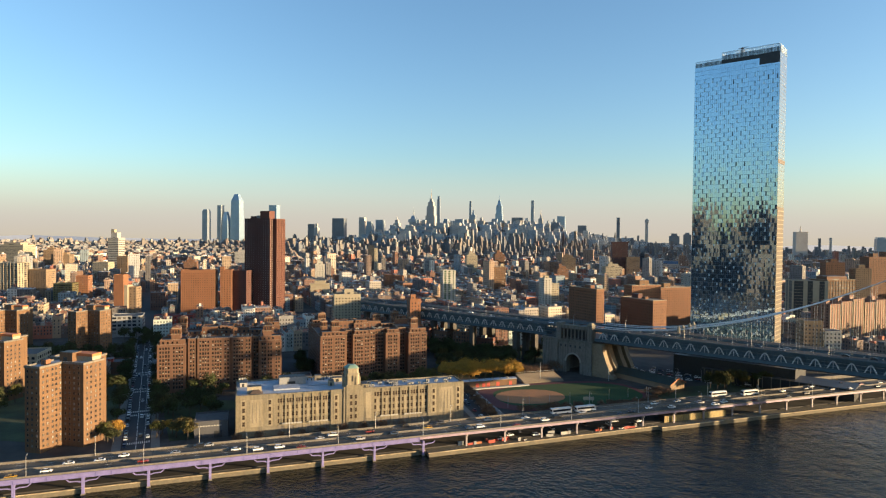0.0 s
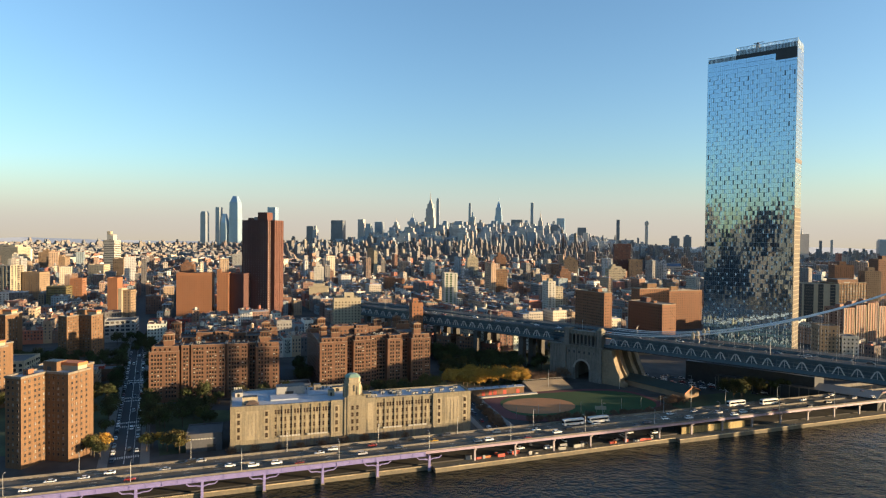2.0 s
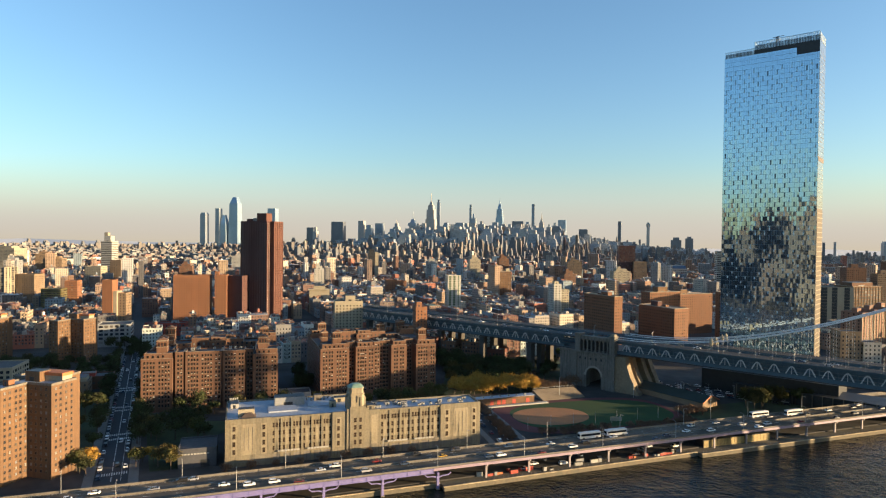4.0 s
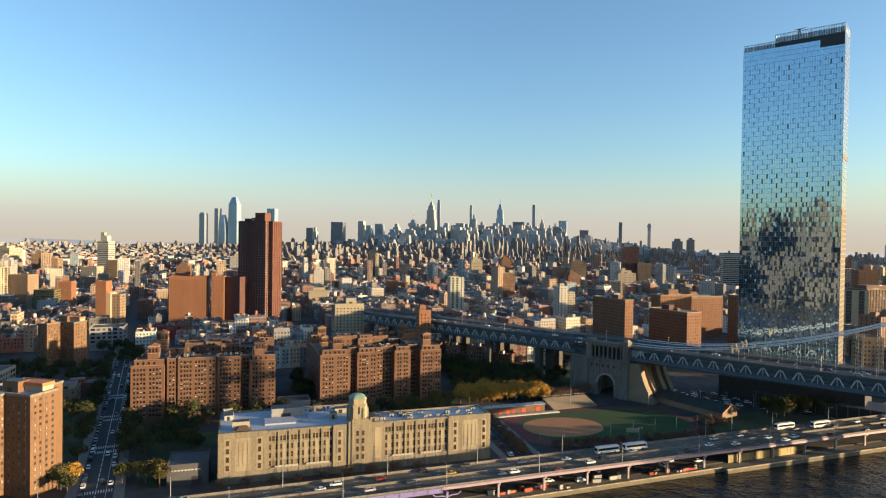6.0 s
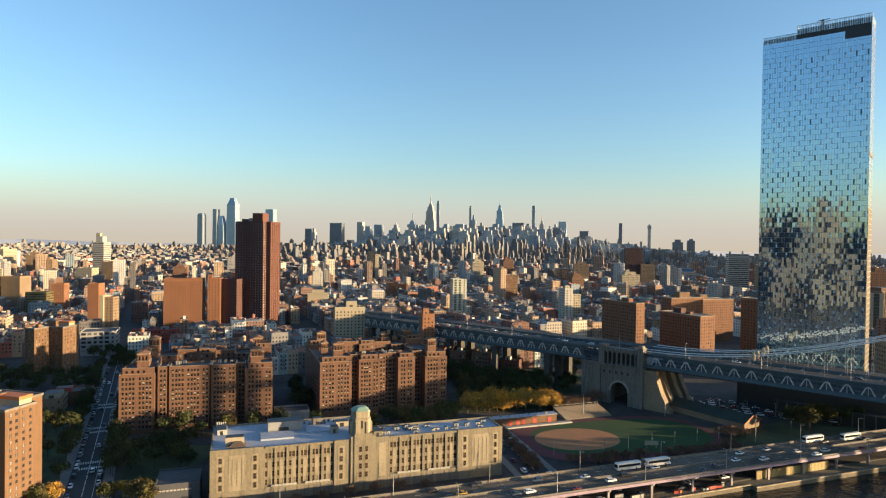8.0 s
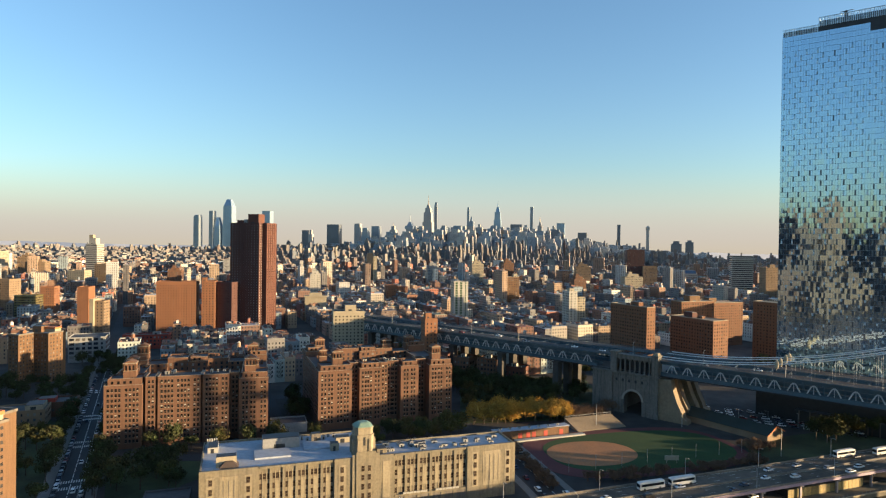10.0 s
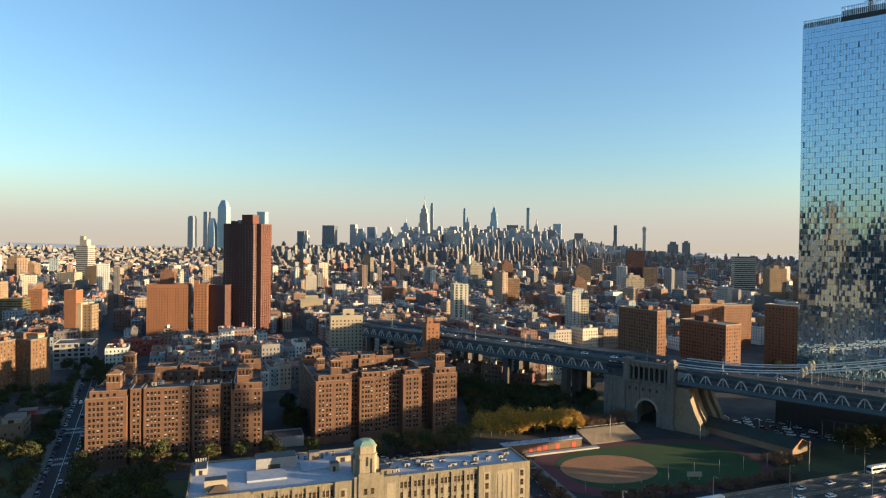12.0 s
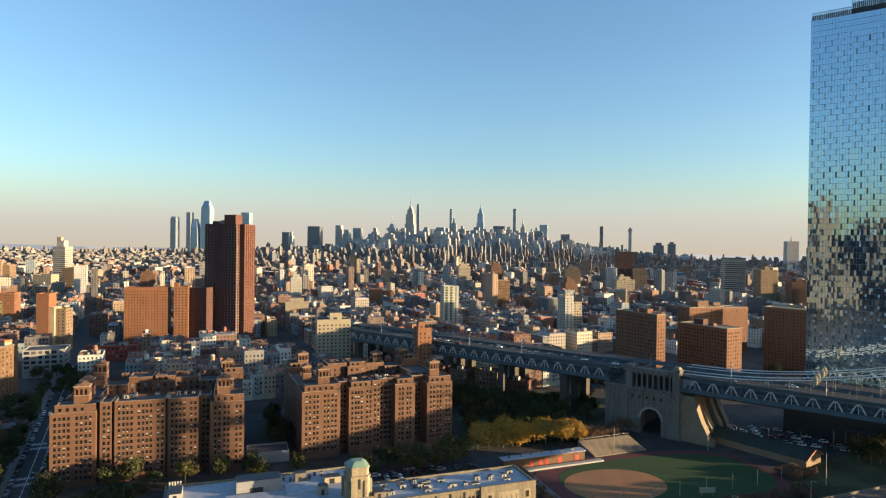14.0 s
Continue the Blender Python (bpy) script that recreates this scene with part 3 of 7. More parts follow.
for i in range(n):
    a0, a1 = math.pi - math.pi * i / n, math.pi - math.pi * (i + 1) / n
    r0, r1 = 6.0, 7.3
    vs = []
    for y in (-4.3, -3.9):
        vs += [(AX + r * math.cos(a), y, 9 + r * math.sin(a)) for a in (a0, a1) for r in (r0, r1)]
    b.add(vs, [[0, 2, 3, 1], [4, 5, 7, 6], [0, 4, 6, 2], [1, 3, 7, 5]], 0)
part("arch_ring", b, [node_mat("pale_granite", (0.30, 0.28, 0.24), 0.85, 0, 0.2, 0.2, 1.0, 0.3)], anch, "paler granite arch ring")
b = MB()
b.box(-48.6, -4.7, 25.4, -2.9, 40.7, 26.1, 0)
b.box(-49, -5.1, 26.1, -2.5, 41.1, 26.6, 0)
b.box(-48.4, -4.5, 22.9, -3.1, -4.0, 23.5, 0)
part("cornice", b, [GRANITE], anch)
b = MB()
for x0 in (-33, -5.6):
    b.box(x0 - 2, -4.6, 26.6, x0 + 2, 2, 38.5, 0)
    b.box(x0 - 2.4, -5.0, 38.5, x0 + 2.4, 2.4, 39.4, 0)
b.box(-31, -4.2, 35.2, -7.6, -0.6, 37.4, 0)
b.box(-31, -4.5, 37.4, -7.6, -0.4, 38.0, 0)
b.box(-31, 1.2, 26.6, -7.6, 2.0, 35.2, 1)
part("loggia", b, [GRANITE, DARKMETAL], anch)
colm = MB()
colm.cyl(0, 0, 0, 7.6, 0.65, 0.55, 10)
colm.box(-0.8, -0.8, 7.6, 0.8, 0.8, 8.6)
colm.box(-0.8, -0.8, -0.02, 0.8, 0.8, 0.5)
cm = colm.mesh("column", [GRANITE])
for i in range(7):
    place("column", cm, anch, -29 + i * 3.25, -2.8, 26.6)
for i in range(6):
    nb = MB()
    nb.box(-0.7, -0.1, 0, 0.7, 0.1, 1.8)
    wm = nb.mesh("window_slot", [DARKMETAL]) if i == 0 else wm
    place("window_slot", wm, anch, -31 + i * 4.3, -4.0, 20.4)
for i, y0 in enumerate((-3.5, 7, 21.5, 33)):
    b = MB()
    prof = [(-3.5, 0), (15, 0), (14.6, 2.0), (12.2, 3.2), (11.2, 6.5), (8.4, 12), (6.0, 18.5), (4.0, 25.6), (-3.5, 25.6)]
    vs = [(s, y0, z) for s, z in prof] + [(s, y0 + 6, z) for s, z in prof]
    m = len(prof)
    b.add(vs, [list(range(m)), list(reversed(range(m, 2 * m)))] + [[(i2 + 1) % m, i2, m + i2, m + (i2 + 1) % m] for i2 in range(m)], 0)
    part("buttress", b, [node_mat("brown_stone", (0.25, 0.19, 0.12), 0.85, 0, 0.25, 0.1, 0.8, 0.4)] if i == 0 else [b0.material_slots[0].material], anch, "curved stone buttress")
    b0 = bpy.data.objects["buttress"]
for s0, s1 in ((-38, -33.5), (-9.5, -3.5)):
    b = MB()
    b.box(s0, -4.8, 0, s1, -4.0, 25.4, 0)
    b.box(s0 - 0.4, -5.2, 0, s1 + 0.4, -4.0, 3.0, 0)
    part("pilaster", b, [GRANITE], anch)
b = MB()
b.prism([(-7.6, -4.4), (-3.6, -4.4), (-3.6, 1.5), (-7.6, 1.5)], 39.4, 41.0, 0, taper=0.55)
part("cable_saddle", b, [LIMESTONE], anch, "pale stone cable saddle block")

# ---- glass tower ----
TW, TDP = 61.0, 22.0
tower = thing("glass_skyscraper", "tall slab skyscraper in blue mirrored glass panels", "skyscraper", 201.5, 499.4, 0, -40.0)
GLASS = bpy.data.materials.new("mirror_glass")
GLASS.use_nodes = True
g = GLASS.node_tree.nodes["Principled BSDF"]
g.inputs["Base Color"].default_value = (0.37, 0.50, 0.61, 1)
g.inputs["Metallic"].default_value = 0.95
g.inputs["Roughness"].default_value = 0.03
PANE_PALE = node_mat("pale_glass_panel", (0.62, 0.74, 0.82), 0.25, 0.25, 0.3, 0.5, 1.0, 0, None, "island")
PANE_DARK = node_mat("dark_slot_panel", (0.125, 0.155, 0.185), 0.2, 0.3, 0.4, 0.5, 1.0, 0, None, "island")
SIDEMETAL = node_mat("silver_champagne_panel", (0.50, 0.50, 0.48), 0.22, 0.95, 0.08, 0.05, 0.5)
GOLDSIDE = node_mat("gold_balcony_edge", (0.22, 0.175, 0.11), 0.5, 0.0, 0.12, 0.05, 0.5)
GOLDDARK = node_mat("dark_gold_recess", (0.085, 0.062, 0.035), 0.6, 0.0, 0.2, 0.05, 0.5)
b = MB()
b.box(0.3, 0.3, 0, 20, TDP - 0.2, 247, 0)
b.box(20, 0.3, 0, TW - 0.3, TDP - 0.2, 250.5, 0)
part("core_wall", b, [DARKMETAL], tower)
# podium assumed; its dark colour stands for the shade below the bridge deck
b = MB()
b.box(-10, -8, 0, TW + 16, 0.2, 15, 0)
b.box(-10, 0.2, 0, 0, 30, 15, 0)
b.box(TW + 0.3, 0.2, 0, TW + 16, 30, 13, 0)
part("podium", b, [DARKMETAL], tower, "assumed podium, coloured dark for the shade beneath the bridge")
FLOORS, COLS = 72, 40
FH, CWD = 240.0 / 72, TW / 40
rng = random.Random(5)
b = MB()
for f in range(FLOORS):
    z0 = 4 + f * FH
    for c in range(COLS):
        x0, x1 = c * CWD + 0.03, (c + 1) * CWD - 0.03
        ta, tb = rng.gauss(0, 0.004), rng.gauss(0, 0.0095)
        y00, y10 = -ta - tb, ta - tb
        b.quad((x0, y00, z0 + 0.06), (x1, y10, z0 + 0.06), (x1, ta + tb, z0 + FH - 0.06), (x0, -ta + tb, z0 + FH - 0.06), 0)
part("curtain_wall", b, [GLASS], tower, "blue mirrored glass panes", kind="stuff")
b = MB()
for f in range(FLOORS + 1):
    b.box(0, -0.06, 4 + f * FH - 0.07, TW, 0.02, 4 + f * FH + 0.07, 0)
for c in range(0, COLS + 1, 2):
    b.box(c * CWD - 0.04, -0.05, 4, c * CWD + 0.04, 0.02, 244, 0)
part("mullions", b, [node_mat("blue_grey_mullion", (0.20, 0.27, 0.33), 0.4, 0.5, 0.1)], tower, kind="stuff")
slot = MB()
slot.box(-0.46, -0.16, FH * 0.52, 0.46, 0.05, FH - 0.1, 0)
slot.box(-0.46, -0.16, 0.1, 0.46, 0.05, FH * 0.52, 1)
PANE_BLUE = node_mat("deep_blue_slot_panel", (0.33, 0.50, 0.64), 0.15, 0.6, 0.3, 0.5, 1.0, 0, None, "island")
sm_d, sm_p, sm_u = slot.mesh("slot_panel", [PANE_DARK, PANE_DARK]), slot.mesh("slot_panel", [PANE_PALE, PANE_DARK]), slot.mesh("slot_panel", [PANE_BLUE, PANE_PALE])
rest = MB()
count = 0
for f in range(FLOORS - 3):
    z0 = 4 + f * FH
    for k in range(20):
        if (f + k) % 2 or rng.random() < 0.08:
            continue
        x = (k * 2 + 1) * CWD
        # slot tone picked by height, painting the sky and city it would reflect
        pale = rng.random() < (0.7 if f < 30 else 0.35 if f < 46 else 0.96)
        if 12 < f < 60 and count < 300:
            place("slot_panel", (sm_p if f < 30 else sm_u) if pale else sm_d, tower, x, 0, z0)
            count += 1
        else:
            hi, lo = ((1, 0) if f < 30 else (2, 1)) if pale else (0, 0)
            rest.box(x - 0.46, -0.16, z0 + FH * 0.52, x + 0.46, 0.05, z0 + FH - 0.1, hi)
            rest.box(x - 0.46, -0.16, z0 + 0.1, x + 0.46, 0.05, z0 + FH * 0.52, lo)
part("slot_glazing", rest, [PANE_DARK, PANE_PALE, PANE_BLUE], tower, "staggered glass slots toned for the sky and city they reflect", kind="stuff")
b = MB()
b.box(TW - 0.3, 0.0, 0, TW, TDP, 248.5, 0)
b.box(TW, 0.4, 165, TW + 0.15, TDP, 168, 1)
part("side_wall", b, [SIDEMETAL, FRAME_D], tower, "silver metal side wall")
b = MB()
b.box(TW, 0.6, 6, TW + 0.3, TDP - 0.5, 6.7, 0)
b.box(TW, 0.6, 6.7, TW + 0.1, TDP - 0.5, 9.33, 1)
band = b.mesh("balcony_band", [GOLDSIDE, GOLDDARK])
for i in range(38):
    place("balcony_band", band, tower, 0, 0, i * 3.33)
b = MB()
b.box(TW, 0.2, 134, TW + 0.06, TDP - 0.2, 134.12, 0)
seam = b.mesh("panel_seam", [FRAME_D])
for i in range(34):
    place("panel_seam", seam, tower, 0, 0, i * 3.2)
b = MB()
b.box(0, TDP - 0.2, 0, TW, TDP, 246.5, 0)
b.box(0, 0, 0, 0.3, TDP, 246.0, 0)
part("rear_wall", b, [GLASS], tower)
b = MB()
b.box(20.5, 0.05, 244.6, TW - 0.1, 0.3, 248.0, 0)
b.box(47, -0.15, 239.0, TW - 0.2, 0.3, 246.6, 0)
part("mechanical_band", b, [DARKMETAL], tower, "dark mechanical storey band")
b = MB()
for i in range(64):
    x = 0.4 + i * 0.945
    hi = x > 20
    b.box(x, -0.15, 247.0 if hi else 243.8, x + 0.45, 0.15, 252.5 if hi else 248.2, 0)
for i in range(19):
    b.box(TW - 0.2, 0.5 + i * 1.13, 247.0, TW + 0.1, 1.0 + i * 1.13, 252.5, 0)
b.box(0, -0.2, 248.1, 20.2, 0.2, 248.5, 0)
b.box(20, -0.2, 252.4, TW + 0.1, 0.2, 252.8, 0)
b.box(20, 0.0, 247, 20.3, TDP, 252.5, 0)
part("crown_screen", b, [PANE_PALE], tower, "pale vertical crown fins", kind="stuff")
b = MB()
b.box(20.4, 0.6, 247.3, TW - 0.3, TDP - 0.3, 250.6, 0)
b.box(0.4, 0.6, 243.6, 20, TDP - 0.3, 245.4, 0)
part("roof", b, [ROOF_TAR], tower)
b = MB()
b.box(33, 3, 250, 35, 5, 254.4, 0)
b.beam((31, 4, 254.8), (38, 4, 255.1), 0.35, 0.35)
b.cyl(34, 4, 254.2, 255.2, 0.6, 0.5, 8)
part("roof_crane", b, [DARKMETAL], tower, "dark window-cleaning crane on the roof")

# ---- long limestone school building ----
LB = (-107.4, 328.2, 17.7)
LW, LD, LH = 128.0, 36.0, 21.4
LR = 17.0                # depth of the wing beside the courtyard
lb = thing("long_limestone_building", "long four-storey pale limestone building with pilasters", "institution building", LB[0], LB[1], 0, LB[2])
b = MB()
b.box(0, 0, 0, 67, LD, LH, 0)
b.box(67, 0, 0, LW, LR, LH, 0)
b.box(-0.4, -0.4, 0, LW + 0.4, 0, 5.0, 1)
b.box(0, 0, LH, LW, 0.5, LH + 0.9, 0)
b.box(0, LD - 0.5, LH, 67, LD, LH + 0.9, 0)
b.box(66.5, LR, LH, 67, LD - 0.5, LH + 0.9, 0)
b.box(67, LR - 0.5, LH, LW, LR, LH + 0.9, 0)
b.box(0, 0.5, LH, 0.5, LD - 0.5, LH + 0.9, 0)
b.box(LW - 0.5, 0.5, LH, LW, LR - 0.5, LH + 0.9, 0)
part("wall", b, [LIMESTONE, CONCRETE], lb)
b = MB()
b.box(0.6, 0.6, LH - 0.2, 66.4, LD - 0.6, LH + 0.15, 0)
b.box(66.4, 0.6, LH - 0.2, LW - 0.6, LR - 0.6, LH + 0.14, 0)
b.box(20, 10, LH + 0.15, 34, 20, LH + 0.9, 0)
b.box(40, 16, LH + 0.15, 52, 26, LH + 0.7, 0)
part("roof", b, [ROOF_PALE], lb, "pale blue-grey membrane roof")
for x0, x1, dp in ((0, 21, 0.9), (50, 74, 0.9), (106, LW, 0.9)):
    b = MB()
    b.box(x0, -dp, 0, x1, 0, LH + 1.2, 0)
    part("pavilion", b, [LIMESTONE], lb, "projecting limestone pavilion")
b = MB()
b.box(57, -1.4, 0, 68, -0.9, LH + 2.4, 0)
b.box(58.5, -1.7, 0, 66.5, -1.4, LH + 3.4, 0)
part("entrance_bay", b, [LIMESTONE], lb)
pil = MB()
pil.box(-0.55, -0.42, 4.6, 0.55, 0.05, LH + 0.5)
pil.box(-0.7, -0.6, 0, 0.7, 0.05, 4.6)
pm = pil.mesh("pilaster", [LIMESTONE])
fin = MB()
fin.box(-0.14, -0.14, 5.6, 0.16, 0.05, LH - 1.2)
fm = fin.mesh("fin", [PANEL_STONE])
blank = MB()
blank.box(-0.62, -0.1, 8.6, 0.62, 0.05, 16.6)
bm_ = blank.mesh("blank_panel", [PANEL_STONE])
lwin = window_mesh("window", 1.3, 2.3, 0.08, True, (node_mat("tan_window_frame", (0.20, 0.15, 0.09), 0.6), node_mat("brown_tinted_glass", (0.055, 0.04, 0.03), 0.2, 0, 0.4, 0.6, 2.0, 0, None, "object")))
for lo, hi in ((21, 50), (74, 106)):
    stp = (hi - lo) / 6
    for i in range(7):
        place("pilaster", pm, lb, lo + i * stp, 0, 0)
    for i in range(6):
        c = lo + (i + 0.5) * stp
        for dx in (-0.76, 0.76):
            place("fin", fm, lb, c + dx, 0, 0)
        place("blank_panel", bm_, lb, c, 0, 0)
        for z in (7.3, 10.9, 14.6, 18.4):
            for dx in (-1.52, 0, 1.52) if z > 18 else (-1.52, 1.52):
                place("window", lwin, lb, c + dx, -0.02, z)
for lo, hi in ((21, 50), (74, 106)):
    for z0, z1 in ((LH + 0.1, LH + 0.95), (4.7, 5.5)):
        b = MB()
        b.box(lo + 0.6, -0.62, z0, hi - 0.6, 0.0, z1, 0)
        part("stone_course", b, [LIMESTONE], lb)
for x0, x1 in ((2.6, 5.4), (7.2, 13.8), (16.1, 18.9), (51.6, 54.4), (69.4, 72.6), (108.1, 110.9), (113, 121.2), (123.1, 125.9)):
    b = MB()
    b.box(x0, -0.97, 5.4, x1, -0.88, LH - 1.4, 0)
    part("facade_panel", b, [PANEL_STONE], lb, "paler smooth limestone panel")
for x in (4.0, 17.5, 53.0, 61.2, 63.8, 109.5, 124.5):
    for z in (7.2, 10.9, 14.6, 18.2):
        place("window", lwin, lb, x, -1.72 if 60 < x < 65 else -1.02, z)
b = MB()
for x0 in (8.5, 10.4, 12.3, 114, 116, 118, 120):
    b.box(x0, -1.06, 7.5, x0 + 0.22, -0.98, 18.5, 0)
part("relief_lines", b, [CONCRETE], lb, kind="stuff")
b = MB()
for x0 in (24, 38, 78, 92):
    for i in range(7):
        b.box(x0 + i * 1.5, -1.0, 5.6, x0 + 1.3 + i * 1.5, -0.85, 6.4, 0)
part("sign_lettering", b, [WHITEWALL], lb, "white lettering strips too small to read", kind="stuff")
# cupola tower with a copper dome
CX, CY = 62.75, 8.0
def eight(r, c, k=0.0):
    """A square of half width r with its corners cut by c, about the cupola's axis."""
    return [(CX + x, CY + y) for x, y in ((-r + c, -r - k), (r - c, -r - k), (r, -r + c), (r, r - c), (r - c, r), (-r + c, r), (-r, r - c), (-r, -r + c))]


cup = MB()
cup.prism(eight(4.0, 1.1), LH, 29.4, 0)
cup.prism(eight(4.2, 1.2), 29.4, 29.8, 0)
cup.prism(eight(3.7, 1.2), 29.8, 32.2, 0)
cup.prism(eight(4.0, 1.3), 32.2, 32.7, 0)
cpt = part("cupola", cup, [PANEL_STONE], lb, "stepped limestone roof tower")
for sx in (-1, 1):
    for sy in (-1, 1):
        bt = MB()
        x, y = CX + sx * 4.2, CY + sy * 2.2
        bt.box(x - 0.6, y - 0.8, LH, x + 0.6, y + 0.8, 27.6, 0)
        bt.prism([(x - 0.6, y - 0.8), (x + 0.6, y - 0.8), (x + 0.6, y + 0.8), (x - 0.6, y + 0.8)], 27.6, 28.4, 0, taper=0.5)
        part("buttress_pier", bt, [PANEL_STONE], cpt)
    bt = MB()
    bt.box(CX + sx * 2.3 - 0.5, CY - 4.35, LH, CX + sx * 2.3 + 0.5, CY - 3.9, 28.2, 0)
    part("buttress_pier", bt, [PANEL_STONE], cpt)
cup = MB()
cup.prism(eight(3.8, 1.3), 32.7, 33.0, 0)
cup.prism(eight(3.6, 1.2), 33.0, 34.0, 0, taper=0.66)
cup.prism(eight(2.2, 0.8), 34.0, 34.3, 0, taper=0.8)
part("copper_roof", cup, [COPPER], cpt, "green copper faceted roof")
for x0, y0, x1, y1 in ((CX - 0.45, CY - 4.06, CX + 0.45, CY - 3.95), (CX - 4.06, CY - 0.45, CX - 3.95, CY + 0.45), (CX + 3.95, CY - 0.45, CX + 4.06, CY + 0.45)):
    b = MB()
    b.box(x0, y0, 25.4, x1, y1, 28.8, 0)
    part("slit_window", b, [DARKMETAL], cpt)


def roof_unit(parent, x, y, z, w, d, h, mat=GREYWALL):
    b = MB()
    b.box(x - w / 2, y - d / 2, z, x + w / 2, y + d / 2, z + h, 0)
    b.box(x - w / 2 + 0.2, y - d / 2 + 0.2, z + h, x + w / 2 - 0.2, y + d / 2 - 0.2, z + h + 0.15, 1)
    b.box(x - w * 0.2, y - d / 2 - 0.05, z + 0.1, x + w * 0.1, y - d / 2 + 0.05, z + min(2.1, h * 0.8), 1)
    part("roof_unit", b, [mat, DARKMETAL], parent)


roof_unit(lb, 9.5, 7, LH, 7.5, 4, 4.2, CREAM)
roof_unit(lb, 31, 25, LH, 15, 7, 4.5, GREYWALL)
roof_unit(lb, 46, 28, LH, 4, 3, 3.5, CONCRETE)
roof_unit(lb, 4, 27, LH, 4, 8, 2.4, WHITEWALL)
roof_unit(lb, 57, 24, LH, 6, 4, 2.4, CREAM)
roof_unit(lb, 52, 14, LH, 3.4, 3.0, 3.2, CREAM)
roof_unit(lb, 70, 6, LH, 4, 5, 2.2, LIMESTONE)
for i in range(9):
    roof_unit(lb, 38 + i * 2.3, 32 - (i % 3) * 1.4, LH, 1.3, 1.1, 1.2 + (i % 2) * 0.6, STEEL)
rr = random.Random(8)
for i in range(30):
    roof_unit(lb, rr.uniform(72, 124), rr.uniform(4, 14), LH, rr.uniform(1.2, 3.2), rr.uniform(1, 2.4), rr.uniform(0.7, 1.8), rr.choice([WHITEWALL, STEEL, GREYWALL]))
b = MB()
b.prism([(7, 2), (14, 2), (14, 8), (7, 8)], LH + 0.9, LH + 2.6, 0, taper=0.4)
part("hipped_cap", b, [FRAME_D], lb, "dark hipped roof cap")
for i in range(5):
    b = MB()
    b.cyl(1.5 + i * 0.9, 33, LH, LH + 3.2, 0.3, 0.3, 8)
    part("vent_pipe", b, [WHITEWALL], lb)
shed = thing("low_flat_shed", "low grey shed with dark flat roof beside the limestone building", "shed", -128.5, 325.5, 0, 17.7)
b = MB()
b.box(0, 0, 0, 17, 18, 8.4, 0)
for x0, y0, x1, y1 in ((0, 0, 17, 0.4), (0, 18.5, 17, 18), (0, 0.4, 0.4, 17.6), (16.6, 0.4, 17, 17.6)):
    b.box(x0, y0, 8.4, x1, y1, 9.2, 0)
# wall grey lowered to carry the shade on its front
part("wall", b, [node_mat("dusty_grey_render", (0.085, 0.085, 0.09), 0.85, 0, 0.2, 0.1, 1.0)], shed)
b = MB()
b.box(0.4, 0.4, 8.4, 16.6, 18.5, 8.5, 0)
part("roof", b, [ROOF_TAR], shed)
b = MB()
for i in range(9):
    b.box(1.5 + i * 1.4, -0.06, 6.2, 2.5 + i * 1.4, 0.02, 6.8, 0)
part("sign_lettering", b, [WHITEWALL], shed, "white sign bars", kind="stuff")
b = MB()
b.box(10, -0.08, 0, 14, 0.02, 3.6, 0)
part("door", b, [DARKMETAL], shed)

# ---- brick apartment blocks ----
BLIND = node_mat("pale_window_blind", (0.34, 0.31, 0.26), 0.7, 0, 0.3, 0.5, 2.0, 0, None, "object")
DIMGLASS = node_mat("dim_window_glass", (0.020, 0.019, 0.018), 0.12, 0, 0.4, 0.6, 2.0, 0, None, "object")
LINTEL = node_mat("pale_brick_sill", (0.26, 0.19, 0.13), 0.85, 0, 0.2, 0.5, 3.0)
COPING = node_mat("weathered_coping", (0.30, 0.24, 0.17), 0.85, 0, 0.25, 0.3, 2.0)


def sash(name, w, h, glass, cooler=False):
    """A recessed-looking sash window with sill, meeting rail, half-drawn blind and, at some, a window cooler."""
    b = MB()
    t = 0.05
    b.box(-w / 2 - 0.08, -0.14, -h / 2 - 0.12, w / 2 + 0.08, 0.02, -h / 2, 0)
    b.box(-w / 2, -0.05, -h / 2, -w / 2 + t, 0.02, h / 2, 1)
    b.box(w / 2 - t, -0.05, -h / 2, w / 2, 0.02, h / 2, 1)
    b.box(-w / 2 + t, -0.05, -0.03, w / 2 - t, 0.02, 0.04, 1)
    b.quad((-w / 2 + t, -0.015, -h / 2), (w / 2 - t, -0.015, -h / 2), (w / 2 - t, -0.015, -0.03), (-w / 2 + t, -0.015, -0.03), 2)
    b.quad((-w / 2 + t, -0.03, 0.04), (w / 2 - t, -0.03, 0.04), (w / 2 - t, -0.03, h / 2), (-w / 2 + t, -0.03, h / 2), 3)
    if cooler:
        b.box(-0.32, -0.4, -h / 2, 0.32, 0.0, -h / 2 + 0.42, 4)
    return b.mesh(name, [LINTEL, FRAME_D, DIMGLASS, glass, CREAM])


SASHES = [sash("window", 1.1, 1.5, DIMGLASS), sash("window", 1.1, 1.5, BLIND), sash("window", 1.1, 1.5, DIMGLASS, True)]


